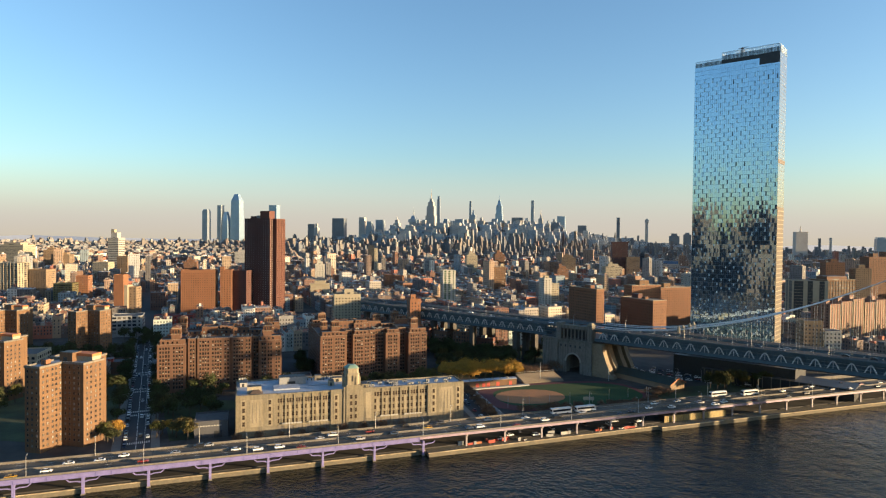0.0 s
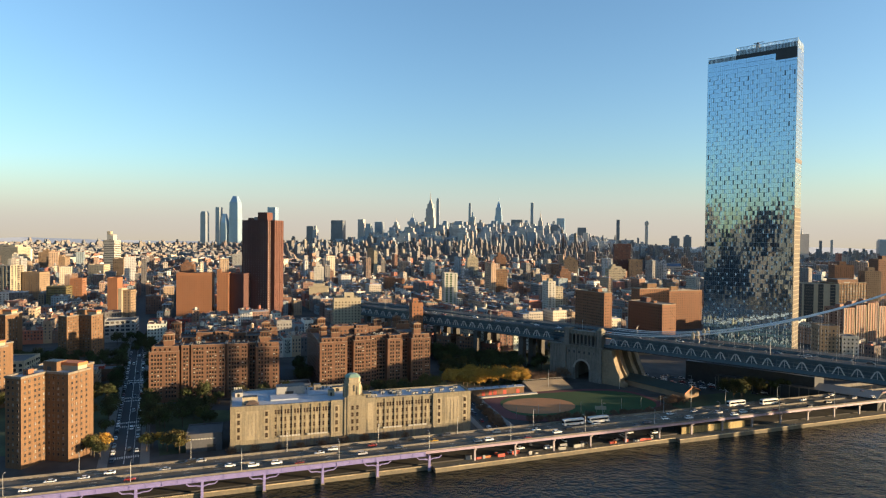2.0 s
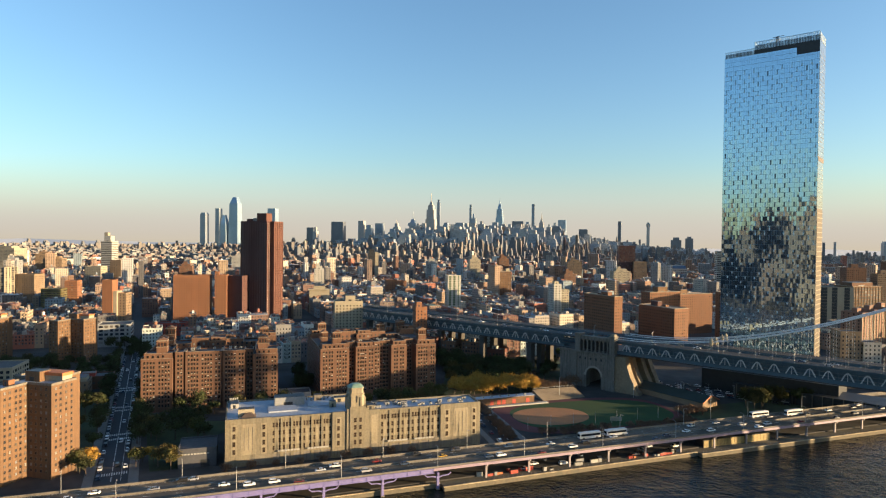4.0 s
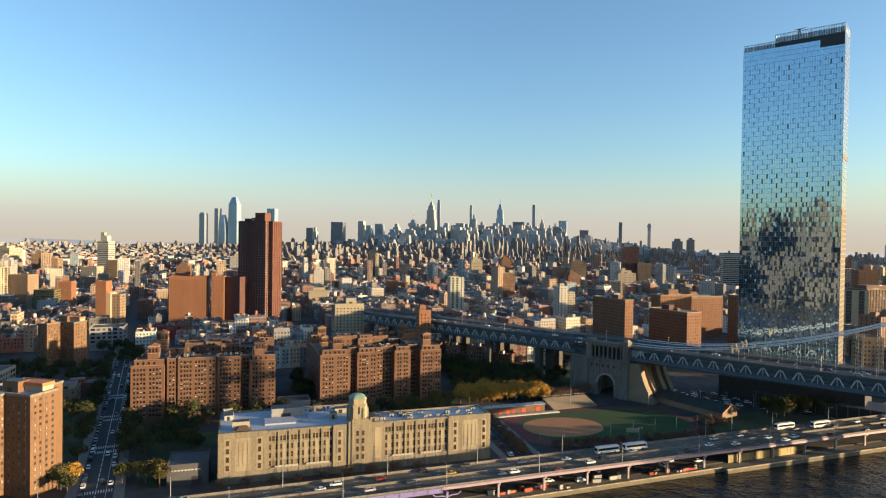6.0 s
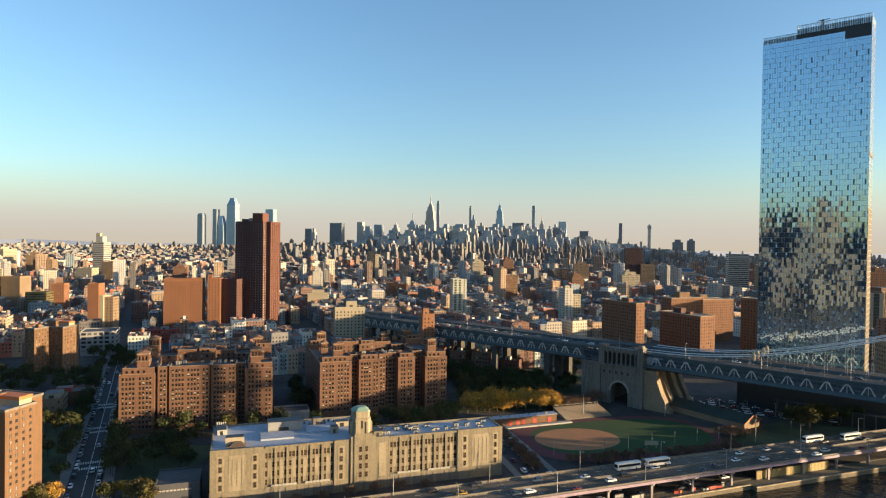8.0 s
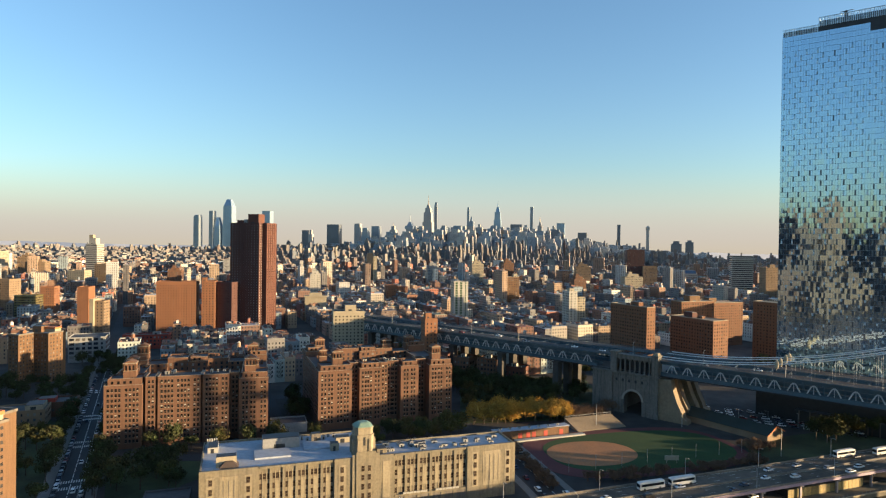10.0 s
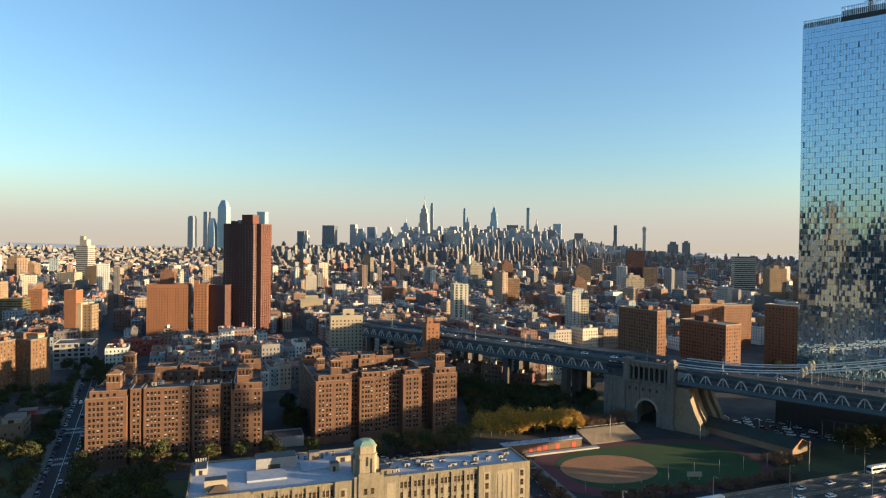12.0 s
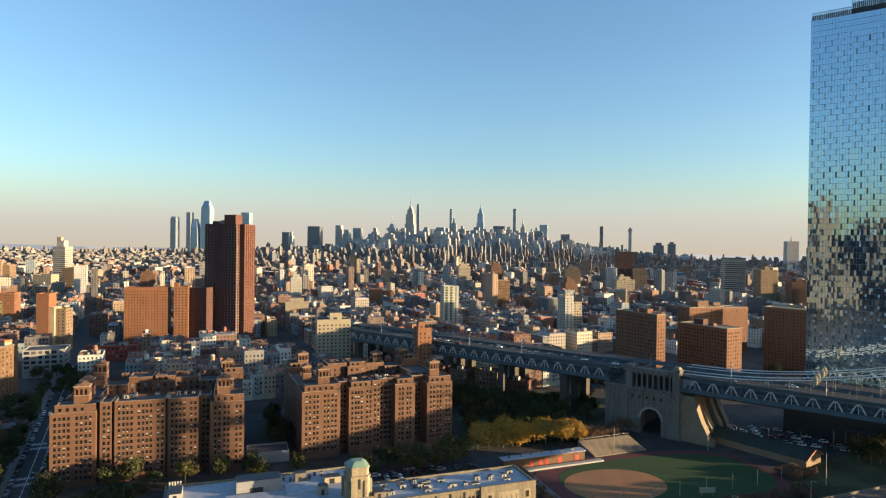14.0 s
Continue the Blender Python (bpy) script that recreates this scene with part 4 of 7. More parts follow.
def wing(parent, name, x0, y0, x1, y1, h, mat, setback=0.0):
    """One wing with parapet, coping, roof and an optional set-back top storey."""
    b = MB()
    b.shell(x0, y0, x1, y1, 0, h, 0.8, 0.4, 0, 1)
    b.box(x0 - 0.08, y0 - 0.08, h + 0.8, x1 + 0.08, y0 + 0.42, h + 0.95, 2)
    b.box(x0 - 0.08, y0 + 0.42, h + 0.8, x0 + 0.42, y1, h + 0.95, 2)
    b.box(x1 - 0.42, y0 + 0.42, h + 0.8, x1 + 0.08, y1, h + 0.95, 2)
    w = part(name, b, [mat, ROOF_TAR, COPING], parent)
    if setback:
        b = MB()
        b.shell(x0 + 1.5, y0 + 1.6, x1 - 0.4, y1 - 1.0, h, h + setback, 0.7, 0.4, 0, 1)
        b.box(x0 + 1.4, y0 + 1.5, h + setback + 0.7, x1 - 0.3, y0 + 2.0, h + setback + 0.85, 2)
        for i in range(int((x1 - x0 - 4) / 2.9)):
            b.box(x0 + 3.0 + i * 2.9, y0 + 1.56, h + 1.2, x0 + 4.2 + i * 2.9, y0 + 1.64, h + 2.6, 3)
        part("setback_storey", b, [mat, ROOF_TAR, COPING, DIMGLASS], w)
    return w


def window_columns(parent, x0, x1, y, h, rnd):
    """Rows of sash windows in close pairs across one front."""
    n = max(1, int(round((x1 - x0) / 4.3)))
    cols = []
    for i in range(n):
        c = x0 + (i + 0.5) * (x1 - x0) / n
        cols += [c - 1.25, c + 0.45] if i % 2 else [c - 0.6, c + 1.2]
    z = h - 1.7
    while z > 3.0:
        for a in cols:
            place("window", SASHES[rnd.choice((0, 0, 0, 0, 1, 0, 2, 0, 0, 0, 2, 0, 0))], parent, a, y - 0.01, z, 0)
        z -= 2.66


def arcade_side(w, h, t=0.6):
    """One wall of an arcade: three round-headed openings between four piers, in one piece."""
    pr, op = w * 0.12, (w - 4 * w * 0.12) / 3
    pts = [(-w / 2, 0)]
    for k in range(3):
        a = -w / 2 + pr + k * (pr + op)
        pts += [(a, 0), (a, h * 0.62)] + [(a + op / 2 - op / 2 * math.cos(math.pi * j / 5), h * 0.62 + op / 2 * math.sin(math.pi * j / 5)) for j in range(1, 5)] + [(a + op, h * 0.62), (a + op, 0)]
    pts += [(w / 2, 0), (w / 2, h), (-w / 2, h)]
    m = len(pts)
    b = MB()
    b.add([(x, 0, z) for x, z in pts] + [(x, t, z) for x, z in pts], [list(range(m)), list(reversed(range(m, 2 * m)))] + [[(k + 1) % m, k, m + k, m + (k + 1) % m] for k in range(m)], 0)
    return b


def stair_tower(parent, x, y, z, w, h, mat):
    """A square roof tower: base, open arcade on four sides, cornice and low gable."""
    zb, zt = z + h * 0.42, z + h * 0.84
    b = MB()
    b.box(x - w / 2, y - w / 2, z, x + w / 2, y + w / 2, zb, 0)
    b.box(x - w / 2 - 0.15, y - w / 2 - 0.15, zb, x + w / 2 + 0.15, y + w / 2 + 0.15, zb + 0.25, 1)
    t = part("stair_tower", b, [mat, COPING], parent, "brick roof tower with an open arcade")
    sm = arcade_side(w, zt - zb - 0.25).mesh("arcade_side", [mat])
    for k in range(4):
        a = k * math.pi / 2
        place("arcade_side", sm, t, x + math.sin(a) * w / 2, y - math.cos(a) * w / 2, zb + 0.25, math.degrees(a))
    # dark core standing in for the shade behind the arches
    b = MB()
    b.box(x - w / 2 + 0.9, y - w / 2 + 0.9, zb + 0.25, x + w / 2 - 0.9, y + w / 2 - 0.9, zt, 0)
    part("tank_room", b, [DARKMETAL], t)
    b = MB()
    b.box(x - w / 2 - 0.2, y - w / 2 - 0.2, zt, x + w / 2 + 0.2, y + w / 2 + 0.2, zt + 0.5, 1)
    xa, xb, ya, yb, zr = x - w / 2, x + w / 2, y - w / 2, y + w / 2, zt + 0.5
    b.add([(xa, ya, zr), (xb, ya, zr), (xb, yb, zr), (xa, yb, zr), (x, ya, zr + 1.3), (x, yb, zr + 1.3)], [[0, 1, 4], [1, 2, 5, 4], [2, 3, 5], [3, 0, 4, 5]], 0)
    part("gable", b, [mat, COPING], t)


def apartment_block(x, y, ang, W, segs, D, mat, rnd, towers):
    t = thing("brick_apartment_block", "thirteen-storey red-brown brick apartment block round a courtyard", "apartment block", x, y, 0, ang, "brick apartment blocks")
    for x0, x1, yf, h, sb in segs:
        w = wing(t, "wing", x0, yf, x1, 15, h, mat, sb)
        if x1 - x0 > 3:
            window_columns(w, x0 + 0.5, x1 - 0.5, yf, h, rnd)
    for x0, x1 in ((0.5, 14.5), (W - 14.5, W - 0.5)):
        wing(t, "side_wing", x0, 15.01, x1, D - 14, 33, mat, 0)
    for i in range(7):
        xa, xb = 0.5 + i * (W - 1) / 7, 0.5 + (i + 1) * (W - 1) / 7
        wing(t, "rear_wing", xa + 0.02, D - 13.99 - (2.4 if i % 2 else 0), xb - 0.02, D, (35.5, 33.5, 36.5, 34.5)[i % 4], mat, 2.4 if i % 3 == 0 else 0)
    b = MB()
    z = 6.0
    while z < 33:
        for i in range(int((D - 4) / 3.2)):
            b.box(0.4, 2 + i * 3.2, z, 0.47, 3.2 + i * 3.2, z + 1.5, 0)
            b.box(W - 0.47, 18 + i * 3.2, z, W - 0.4, 19.2 + i * 3.2, z + 1.5, 0)
            b.box(-0.07, 2 + i * 2.9, z, 0.02, 3.1 + i * 2.9, z + 1.5, 0) if i < 4 else None
        for i in range(int(W / 3.2) - 1):
            yy = D - 14.1 - (2.4 if int((2.6 + i * 3.2 - 0.5) / ((W - 1) / 7)) % 2 else 0)
            b.box(2 + i * 3.2, yy, z, 3.2 + i * 3.2, yy + 0.15, z + 1.5, 0)
        z += 2.66
    part("court_glazing", b, [WINDARK], t, kind="stuff")
    for sx, sy, z0, w, h in towers:
        stair_tower(t, sx, sy, z0, w, h, mat)
    for i in range(9):
        roof_unit(t, rnd.uniform(18, W - 18), rnd.uniform(D - 11, D - 3), 36, rnd.uniform(1.5, 4), rnd.uniform(1.5, 3), rnd.uniform(1, 2.6), mat)
    for i in range(12):
        roof_unit(t, rnd.uniform(22, W - 20), rnd.uniform(8.5, 13.5), 36, rnd.uniform(0.7, 2.4), rnd.uniform(0.7, 2), rnd.uniform(0.8, 2.0), rnd.choice((mat, mat, STEEL, WHITEWALL)))
    for i in range(6):
        roof_unit(t, rnd.choice((rnd.uniform(2, 13), rnd.uniform(W - 13, W - 2))), rnd.uniform(18, D - 18), 33, rnd.uniform(1, 3), rnd.uniform(1, 3), rnd.uniform(1, 2.8), mat)
    return t


rnd = random.Random(3)
apartment_block(-189.5, 416, 15.5, 81, [(0, 18, 0, 32.2, 3.2), (18.01, 19.3, 4.5, 35.4, 0), (19.31, 24, 1.6, 35.6, 0), (24.01, 25.2, 4.0, 35.4, 0), (25.21, 46.4, 1.6, 35.6, 0), (46.41, 47.3, 3.4, 35.4, 0),
                                        (47.31, 60.6, 1.4, 35.6, 0), (60.61, 65.8, 5.5, 35.4, 0), (65.81, 81, 0, 33, 3.0)], 64, BRICK_RED, rnd,
                [(11, 8.5, 35.4, 6.0, 9.0), (71.5, 8.5, 36, 6.0, 8.6), (8, 32, 33, 5.6, 9.5), (9, 57, 35.5, 6.2, 10.0), (72, 57, 34.5, 6.2, 9.5), (73, 30, 33, 5.4, 6.5)])
apartment_block(-87.0, 453, 20.0, 82, [(0, 19.5, 0, 33, 3.0), (19.51, 24.2, 5.5, 36, 0), (24.21, 37, 1.0, 33.2, 2.8), (37.01, 41.4, 2.2, 36, 0), (41.41, 49.4, 5.5, 36, 0), (49.41, 60.6, 1.0, 33.2, 2.6), (60.61, 67.2, 7.0, 36, 0), (67.21, 82, 0, 33, 3.0)], 66, BRICK_RED, rnd,
                [(12, 8.5, 36, 6.0, 9.0), (73.5, 8.5, 36, 5.6, 9.0), (8, 34, 33, 4.6, 8.5), (10, 59, 35.5, 6.0, 9.0), (56, 60, 35.5, 6.2, 6.0), (72, 58, 34.5, 5.8, 9.5)])

# ---- stepped brick housing towers ----
swin = window_mesh("window", 1.0, 1.2, 0.12)


def smith_tower(x, y, ang, h, first):
    t = thing("brick_housing_tower", "sixteen-storey orange-brown brick housing tower with stepped plan", "housing tower", x, y, 0, ang, "housing towers")
    P = [(0, 0), (9, 0), (9, 13.2), (22, 13.2), (22, 26.4), (13, 26.4), (13, 38), (-8, 38), (-8, 22), (0, 22)]
    b = MB()
    b.prism(P, 0, h, 0, 1)
    wl = part("wall", b, [BRICK_ORANGE, ROOF_PALE], t)
    b = MB()
    for i in range(len(P)):
        p0, p1 = Vector(P[i]), Vector(P[(i + 1) % len(P)])
        d = (p1 - p0).normalized() * 0.25
        b.beam((*(p0 - d), h + 0.3), (*(p1 + d), h + 0.3), 0.8, 1.0)
    part("roof_rim", b, [CONCRETE], t, "pale concrete roof rim")
    z = 3.4
    while z < h - 1.5:
        for xx in (1.8, 4.5, 7.2):
            place("window", swin, wl, xx, -0.01, z, 0)
        for yy in (2.0, 4.4, 7.4, 9.6, 12.0):
            place("window", swin, wl, 9.01, yy, z, 90)
        for xx in (11, 13.6, 16.4, 19.2):
            place("window", swin, wl, xx, 13.19, z, 0)
        for yy in (15.5, 18, 21, 24):
            place("window", swin, wl, 22.01, yy, z, 90)
        z += 2.62
    roof_unit(t, 7.5, 20, h, 8, 6, 4.5, BRICK_ORANGE)
    roof_unit(t, 4.5, 8, h, 3, 3, 2.6, BRICK_VIVID)
    b = MB()
    b.box(9, 20, h + 0.02, 21, 25.5, h + 2.6, 1)
    b.box(8.7, 19.7, h + 2.6, 21.3, 25.8, h + 4.0, 0)
    part("penthouse", b, [ORANGEPAINT, CREAM], t, "cream rooftop enclosure with an orange-red screen")
    return t


smith_tower(-203, 304, -14, 42, True)
smith_tower(-333.6, 556, -14, 36.5, False)
smith_tower(-409, 556, -14, 36, False)
smith_tower(-300, 385, -14, 38, False)

# ---- other marked buildings ----
def slab(name, label, cat, x, y, ang, w, d, h, mat, floor=3.2, step=3.0, wmat=WINDARK, ww=1.3, wh=1.5, tops=(), piers=False, bands=False, group=""):
    """A plain tall building: wall, roof, rows of windows on all sides, roof houses. x, y: the front left corner."""
    t = thing(name, label, cat, x, y, 0, ang, group)
    rw = random.Random(int(abs(x) * 7 + abs(y)))
    wk = [rw.choice((0.55, 0.8, 1.0, 1.0, 1.2)) for _ in range(60)]
    b = MB()
    b.shell(0, 0, w, d, 0, h, 1.0)
    part("wall", b, [mat], t)
    b = MB()
    b.box(0.4, 0.4, h, w - 0.4, d - 0.4, h + 0.15, 0)
    part("roof", b, [ROOF_TAR if mat not in (BRICK_ORANGE, BRICK_UMBER) else ROOF_PALE], t)
    if mat in (BRICK_ORANGE, BRICK_UMBER):
        b = MB()
        b.shell(-0.2, -0.2, w + 0.2, d + 0.2, h + 0.8, h + 0.8, 0.5, 0.7)
        part("coping", b, [COPING], t, "tan weathered roof coping")
    b = MB()
    z = 3.5
    while z < h - 1.5:
        if bands:
            b.box(0.6, -0.08, z, w - 0.6, 0.02, z + wh, 0)
            b.box(w - 0.02, 0.6, z, w + 0.08, d - 0.6, z + wh, 0)
            b.box(-0.08, 0.6, z, 0.02, d - 0.6, z + wh, 0)
        else:
            n = max(1, int((w - 1) / step))
            for i in range(n):
                a = 0.5 + (i + 0.5) * (w - 1) / n
                e = ww / 2 * wk[i]
                b.quad((a - e, -0.05, z), (a + e, -0.05, z), (a + e, -0.05, z + wh), (a - e, -0.05, z + wh), 0)
            n = max(1, int((d - 1) / step))
            for i in range(n):
                a = 0.5 + (i + 0.5) * (d - 1) / n
                e = ww / 2 * wk[30 + i]
                b.quad((w + 0.05, a - e, z), (w + 0.05, a + e, z), (w + 0.05, a + e, z + wh), (w + 0.05, a - e, z + wh), 0)
                b.quad((-0.05, a + e, z), (-0.05, a - e, z), (-0.05, a - e, z + wh), (-0.05, a + e, z + wh), 0)
        z += floor
    if b.f:
        part("glazing", b, [wmat], t, kind="stuff")
    if piers:
        b = MB()
        n = int(w / step)
        for i in range(n + 1):
            b.box(i * w / n - 0.3, -0.4, 0, i * w / n + 0.3, 0, h + 0.5, 0)
        n = max(1, int(d / step))
        for i in range(n + 1):
            b.box(w, i * d / n - 0.3, 0, w + 0.4, i * d / n + 0.3, h + 0.5, 0)
        part("pier_relief", b, [mat if piers is True else piers], t, kind="stuff")
    for (tx, ty, tw, td, th, tm) in tops:
        roof_unit(t, tx, ty, h, tw, td, th, tm)
    return t


# maroon tower with its lower slab; shaded front and sunlit wing put into brick tones
slab("maroon_residential_tower", "very tall maroon brick residential tower, front darkened for its shade", "residential tower", -258.3, 818, -19, 38, 26, 127, BRICK_DARK, 2.95, 3.4, WINPALE, 1.0, 1.2, ((26, 12, 14, 12, 11, BRICK_MAROON), (8, 8, 6, 6, 4, BRICK_DARK), (14, 10, 4, 4, 5, GREYWALL)), True)
slab("maroon_residential_tower_wing", "wing of the maroon tower in a redder brick tone for its sunlit side", "residential tower", -220.1, 812.2, -19, 5.5, 19, 127, BRICK_MAROON, 2.95, 3.2, WINMID, 1.0, 1.3, (), True)
slab("red_brick_slab", "broad bright red brick apartment slab", "apartment block", -331, 790, 10, 42, 18, 60, BRICK_VIVID, 2.9, 2.7, WINMID, 1.1, 1.2)
slab("red_brick_slab", "tall bright red brick apartment slab", "apartment block", -283, 796, 10, 14, 18, 60.5, BRICK_VIVID, 2.9, 2.7, WINMID, 1.1, 1.2, ((2, 6, 5, 5, 5, BRICK_VIVID),))
slab("maroon_slab", "dark maroon brick apartment slab", "apartment block", -270, 806, -17, 20, 18, 59.5, BRICK_DARK, 2.9, 2.7, WINMID, 0.8, 1.0)
slab("blank_red_tower", "windowless bright red brick tower wall", "tower", -396.3, 752, 3, 11.5, 14, 56, BRICK_VIVID, 200)
slab("cream_narrow_building", "narrow cream building beside the red tower", "building", -384.6, 754, 3, 4, 14, 43, CREAM, 200)
slab("cream_balcony_building", "tan building with stacked balconies", "building", -380.4, 757, 3, 9, 14, 41, BRICK_TAN, 3.2, 3.0)
slab("grey_school", "grey concrete school with wide windows", "school", -338, 637, 20, 29, 25, 21, GREYWALL, 3.8, 4.2, WINDARK, 3.0, 2.2)
slab("white_tower", "slender white tower with horizontal bands", "tower", -752, 1400, -5, 25, 24, 94, WHITEWALL, 4.0, 3, WINDARK, 1, 1.5, ((12, 12, 14, 14, 13, WHITEWALL), (8, 10, 8, 8, 20, CREAM)), bands=True)
slab("cream_block", "pale cream stone apartment block", "apartment block", -730, 1300, -5, 34, 22, 44, CREAM, 3.4, 3.4)
slab("cream_block", "taller tan apartment block", "apartment block", -695, 1330, -5, 24, 22, 56, BRICK_TAN, 3.4, 3.4)
slab("golden_glass_building", "olive and gold glass-fronted building", "office building", -562, 900, 8, 26, 20, 32, node_mat("olive_gold_glass", (0.28, 0.24, 0.10), 0.3, 0.5, 0.2), 3.2, 2.2, WINDARK, 1.7, 1.6)
slab("red_brick_block", "narrow red brick block", "apartment block", -544, 925, 8, 17, 16, 42, BRICK_VIVID, 3.2, 2.6)
slab("piered_grey_tower", "grey tower with pale vertical piers", "tower", -716, 985, -6, 48, 26, 57, CREAM, 3.4, 6.0, WINDARK, 4.0, 2.6, (), True)
slab("brown_tower", "plain brown brick office tower", "tower", -664, 1000, -6, 30, 22, 46, BRICK_TAN, 3.2, 2.8)
slab("yellow_brick_tower", "pale yellow brick apartment tower", "apartment block", -113, 660, 14, 28, 18, 44, CREAM, 3.0, 3.1, WINMID, 1.3, 1.3, ((16, 9, 10, 8, 6, CREAM),))
slab("dark_glass_tower", "slim black glass tower", "tower", -178, 1500, 10, 14, 16, 81, DARKMETAL, 3.4, 2.4, WINGLASS)
slab("grey_slim_tower", "slim pale grey tower", "tower", -163, 1502, 10, 8, 16, 74, CREAM, 3.4, 2.4)
slab("red_brick_block", "square bright red brick block", "apartment block", -105, 1150, 14, 19, 20, 33.5, BRICK_VIVID, 3.2, 2.8)
slab("red_brick_block", "lower bright red brick block", "apartment block", -86, 1157, 14, 17, 20, 31, BRICK_VIVID, 3.2, 2.8)
slab("white_green_tower", "white tower with green glass strips", "tower", 2.5, 900, 14, 19, 16, 57, WHITEWALL, 3.2, 5.0, node_mat("green_glass", (0.08, 0.13, 0.08), 0.2, 0.2, 0.2), 2.6, 2.4)
slab("coppery_brick_tower", "copper-brown brick tower with a reflecting face", "tower", 92, 1095, 14, 22, 22, 53, BRICK_ORANGE, 3.4, 3.0, WINDARK, 1.6, 1.6, ((18, 10, 6, 6, 6, CREAM),))
slab("cream_stepped_tower", "cream stepped apartment tower with balconies", "apartment block", 142, 855, 16, 11, 18, 50, WHITEWALL, 3.1, 3.6, WINDARK, 2.0, 1.6, ((6, 8, 6, 6, 4, CREAM),))
slab("cream_stepped_tower", "lower step of the cream apartment tower", "apartment block", 152.7, 859, 16, 11, 18, 42.5, CREAM, 3.1, 3.2, WINDARK, 2.0, 1.6)
slab("dark_brown_tower", "dark brown residential tower pair", "tower", 410, 1500, -8, 38, 26, 96, BRICK_DARK, 3.1, 2.8)
slab("dark_brown_tower", "lower dark tan residential tower", "tower", 440, 1480, -8, 30, 26, 60, BRICK_TAN, 3.1, 2.8)
slab("banded_grey_tower", "grey and white banded tower", "tower", 553, 1300, -14, 38, 26, 89, WHITEWALL, 3.8, 3, WINDARK, 1, 2.0, (), False, True)
slab("red_brick_turret", "narrow red brick tower block", "apartment block", -29, 595, 18, 10.5, 11, 46.5, BRICK_VIVID, 3.0, 3.0, WINDARK, 1.0, 1.4, ((4, 6, 5, 5, 5, BRICK_VIVID),))
slab("blue_topped_hall", "dark hall with bright blue upper band", "hall", 536, 1600, -10, 72, 40, 40, GREYWALL, 4.5, 5, WINDARK, 3, 2, ((36, 20, 66, 34, 8, node_mat("blue_cladding", (0.03, 0.10, 0.24), 0.5)),))
# brick housing slabs beyond the bridge
for (cx, cy, a, w, d, h, tops) in ((131.8, 638, -63, 42, 9.5, 57, ((26, 5, 9, 5, 4, BRICK_UMBER), (17, 5, 4, 3, 2.2, BRICK_DARK))), (187, 645, -63, 44.7, 18, 46, ((14, 9, 9, 6, 5, BRICK_DARK), (25, 9, 5, 4, 2.6, BRICK_UMBER))),
                                   (205, 666, 20, 38, 14, 56, ((18, 7, 12, 8, 6, BRICK_ORANGE),)), (274, 672, -57, 36, 16, 57, ()), (262, 760, 20, 60, 18, 46, ((22, 9, 10, 8, 6, BRICK_ORANGE),))):
    slab("brick_housing_slab", "orange-brown brick housing slab with pale roof", "apartment block", cx, cy, a, w, d, h, BRICK_UMBER, 2.8, 2.7, WINMID, 1.15, 1.3, tops, group="brick housing slabs")
slab("white_and_dark_office", "pale and black panelled office block", "office building", 431.6, 763, -12, 40, 26, 57, CREAM, 3.6, 12, DARKMETAL, 10.5, 3.4)
slab("brown_piered_block", "brown block with tan piers", "office building", 471, 757, 14, 42, 26, 58, BRICK_ORANGE, 3.4, 4.0, WINDARK, 3.0, 2.4, ((18, 12, 30, 16, 5, BRICK_RED),), True)
# cream piers and lighter brick paint the sunlight on these bays
for i in range(5):
    slab("bayed_brick_block", "tan-red brick housing block with stacked bays", "apartment block", 388 + i * 16.5, 618 + i * 7.2, 25, 16, 20, 43 + (i % 3) * 2, BRICK_PINK, 2.9, 4.0, WINMID, 1.4, 1.4, ((8, 10, 6, 5, 4, BRICK_PINK),), CREAM, group="bayed brick blocks")
slab("brown_office", "brown office block with lit white wing", "office building", 305, 520, -8, 15, 16, 39.5, BRICK_TAN, 3.2, 2.6)
slab("white_block", "white painted small block", "apartment block", 321, 517, -8, 13, 14, 31.5, WHITEWALL, 3.2, 2.8)

for (x, y, a, w, d, h, m) in ((560, 905, -6, 26, 18, 74, BRICK_RED), (600, 900, -6, 22, 18, 66, BRICK_TAN), (640, 930, 8, 30, 18, 82, BRICK_RED), (690, 940, -6, 26, 18, 70, BRICK_ORANGE),
                              (730, 990, 4, 34, 18, 84, BRICK_RED), (500, 1000, -6, 26, 18, 60, BRICK_RED), (540, 1150, 4, 30, 20, 72, BRICK_TAN), (800, 1120, -4, 36, 20, 86, BRICK_RED)):
    slab("brick_project_tower", "tall red-brown brick project tower", "housing tower", x, y, a, w, d, h, m, 2.9, 2.6, WINMID, 1.1, 1.3, ((w / 2, d / 2, 9, 8, 6, m),), group="brick project towers")
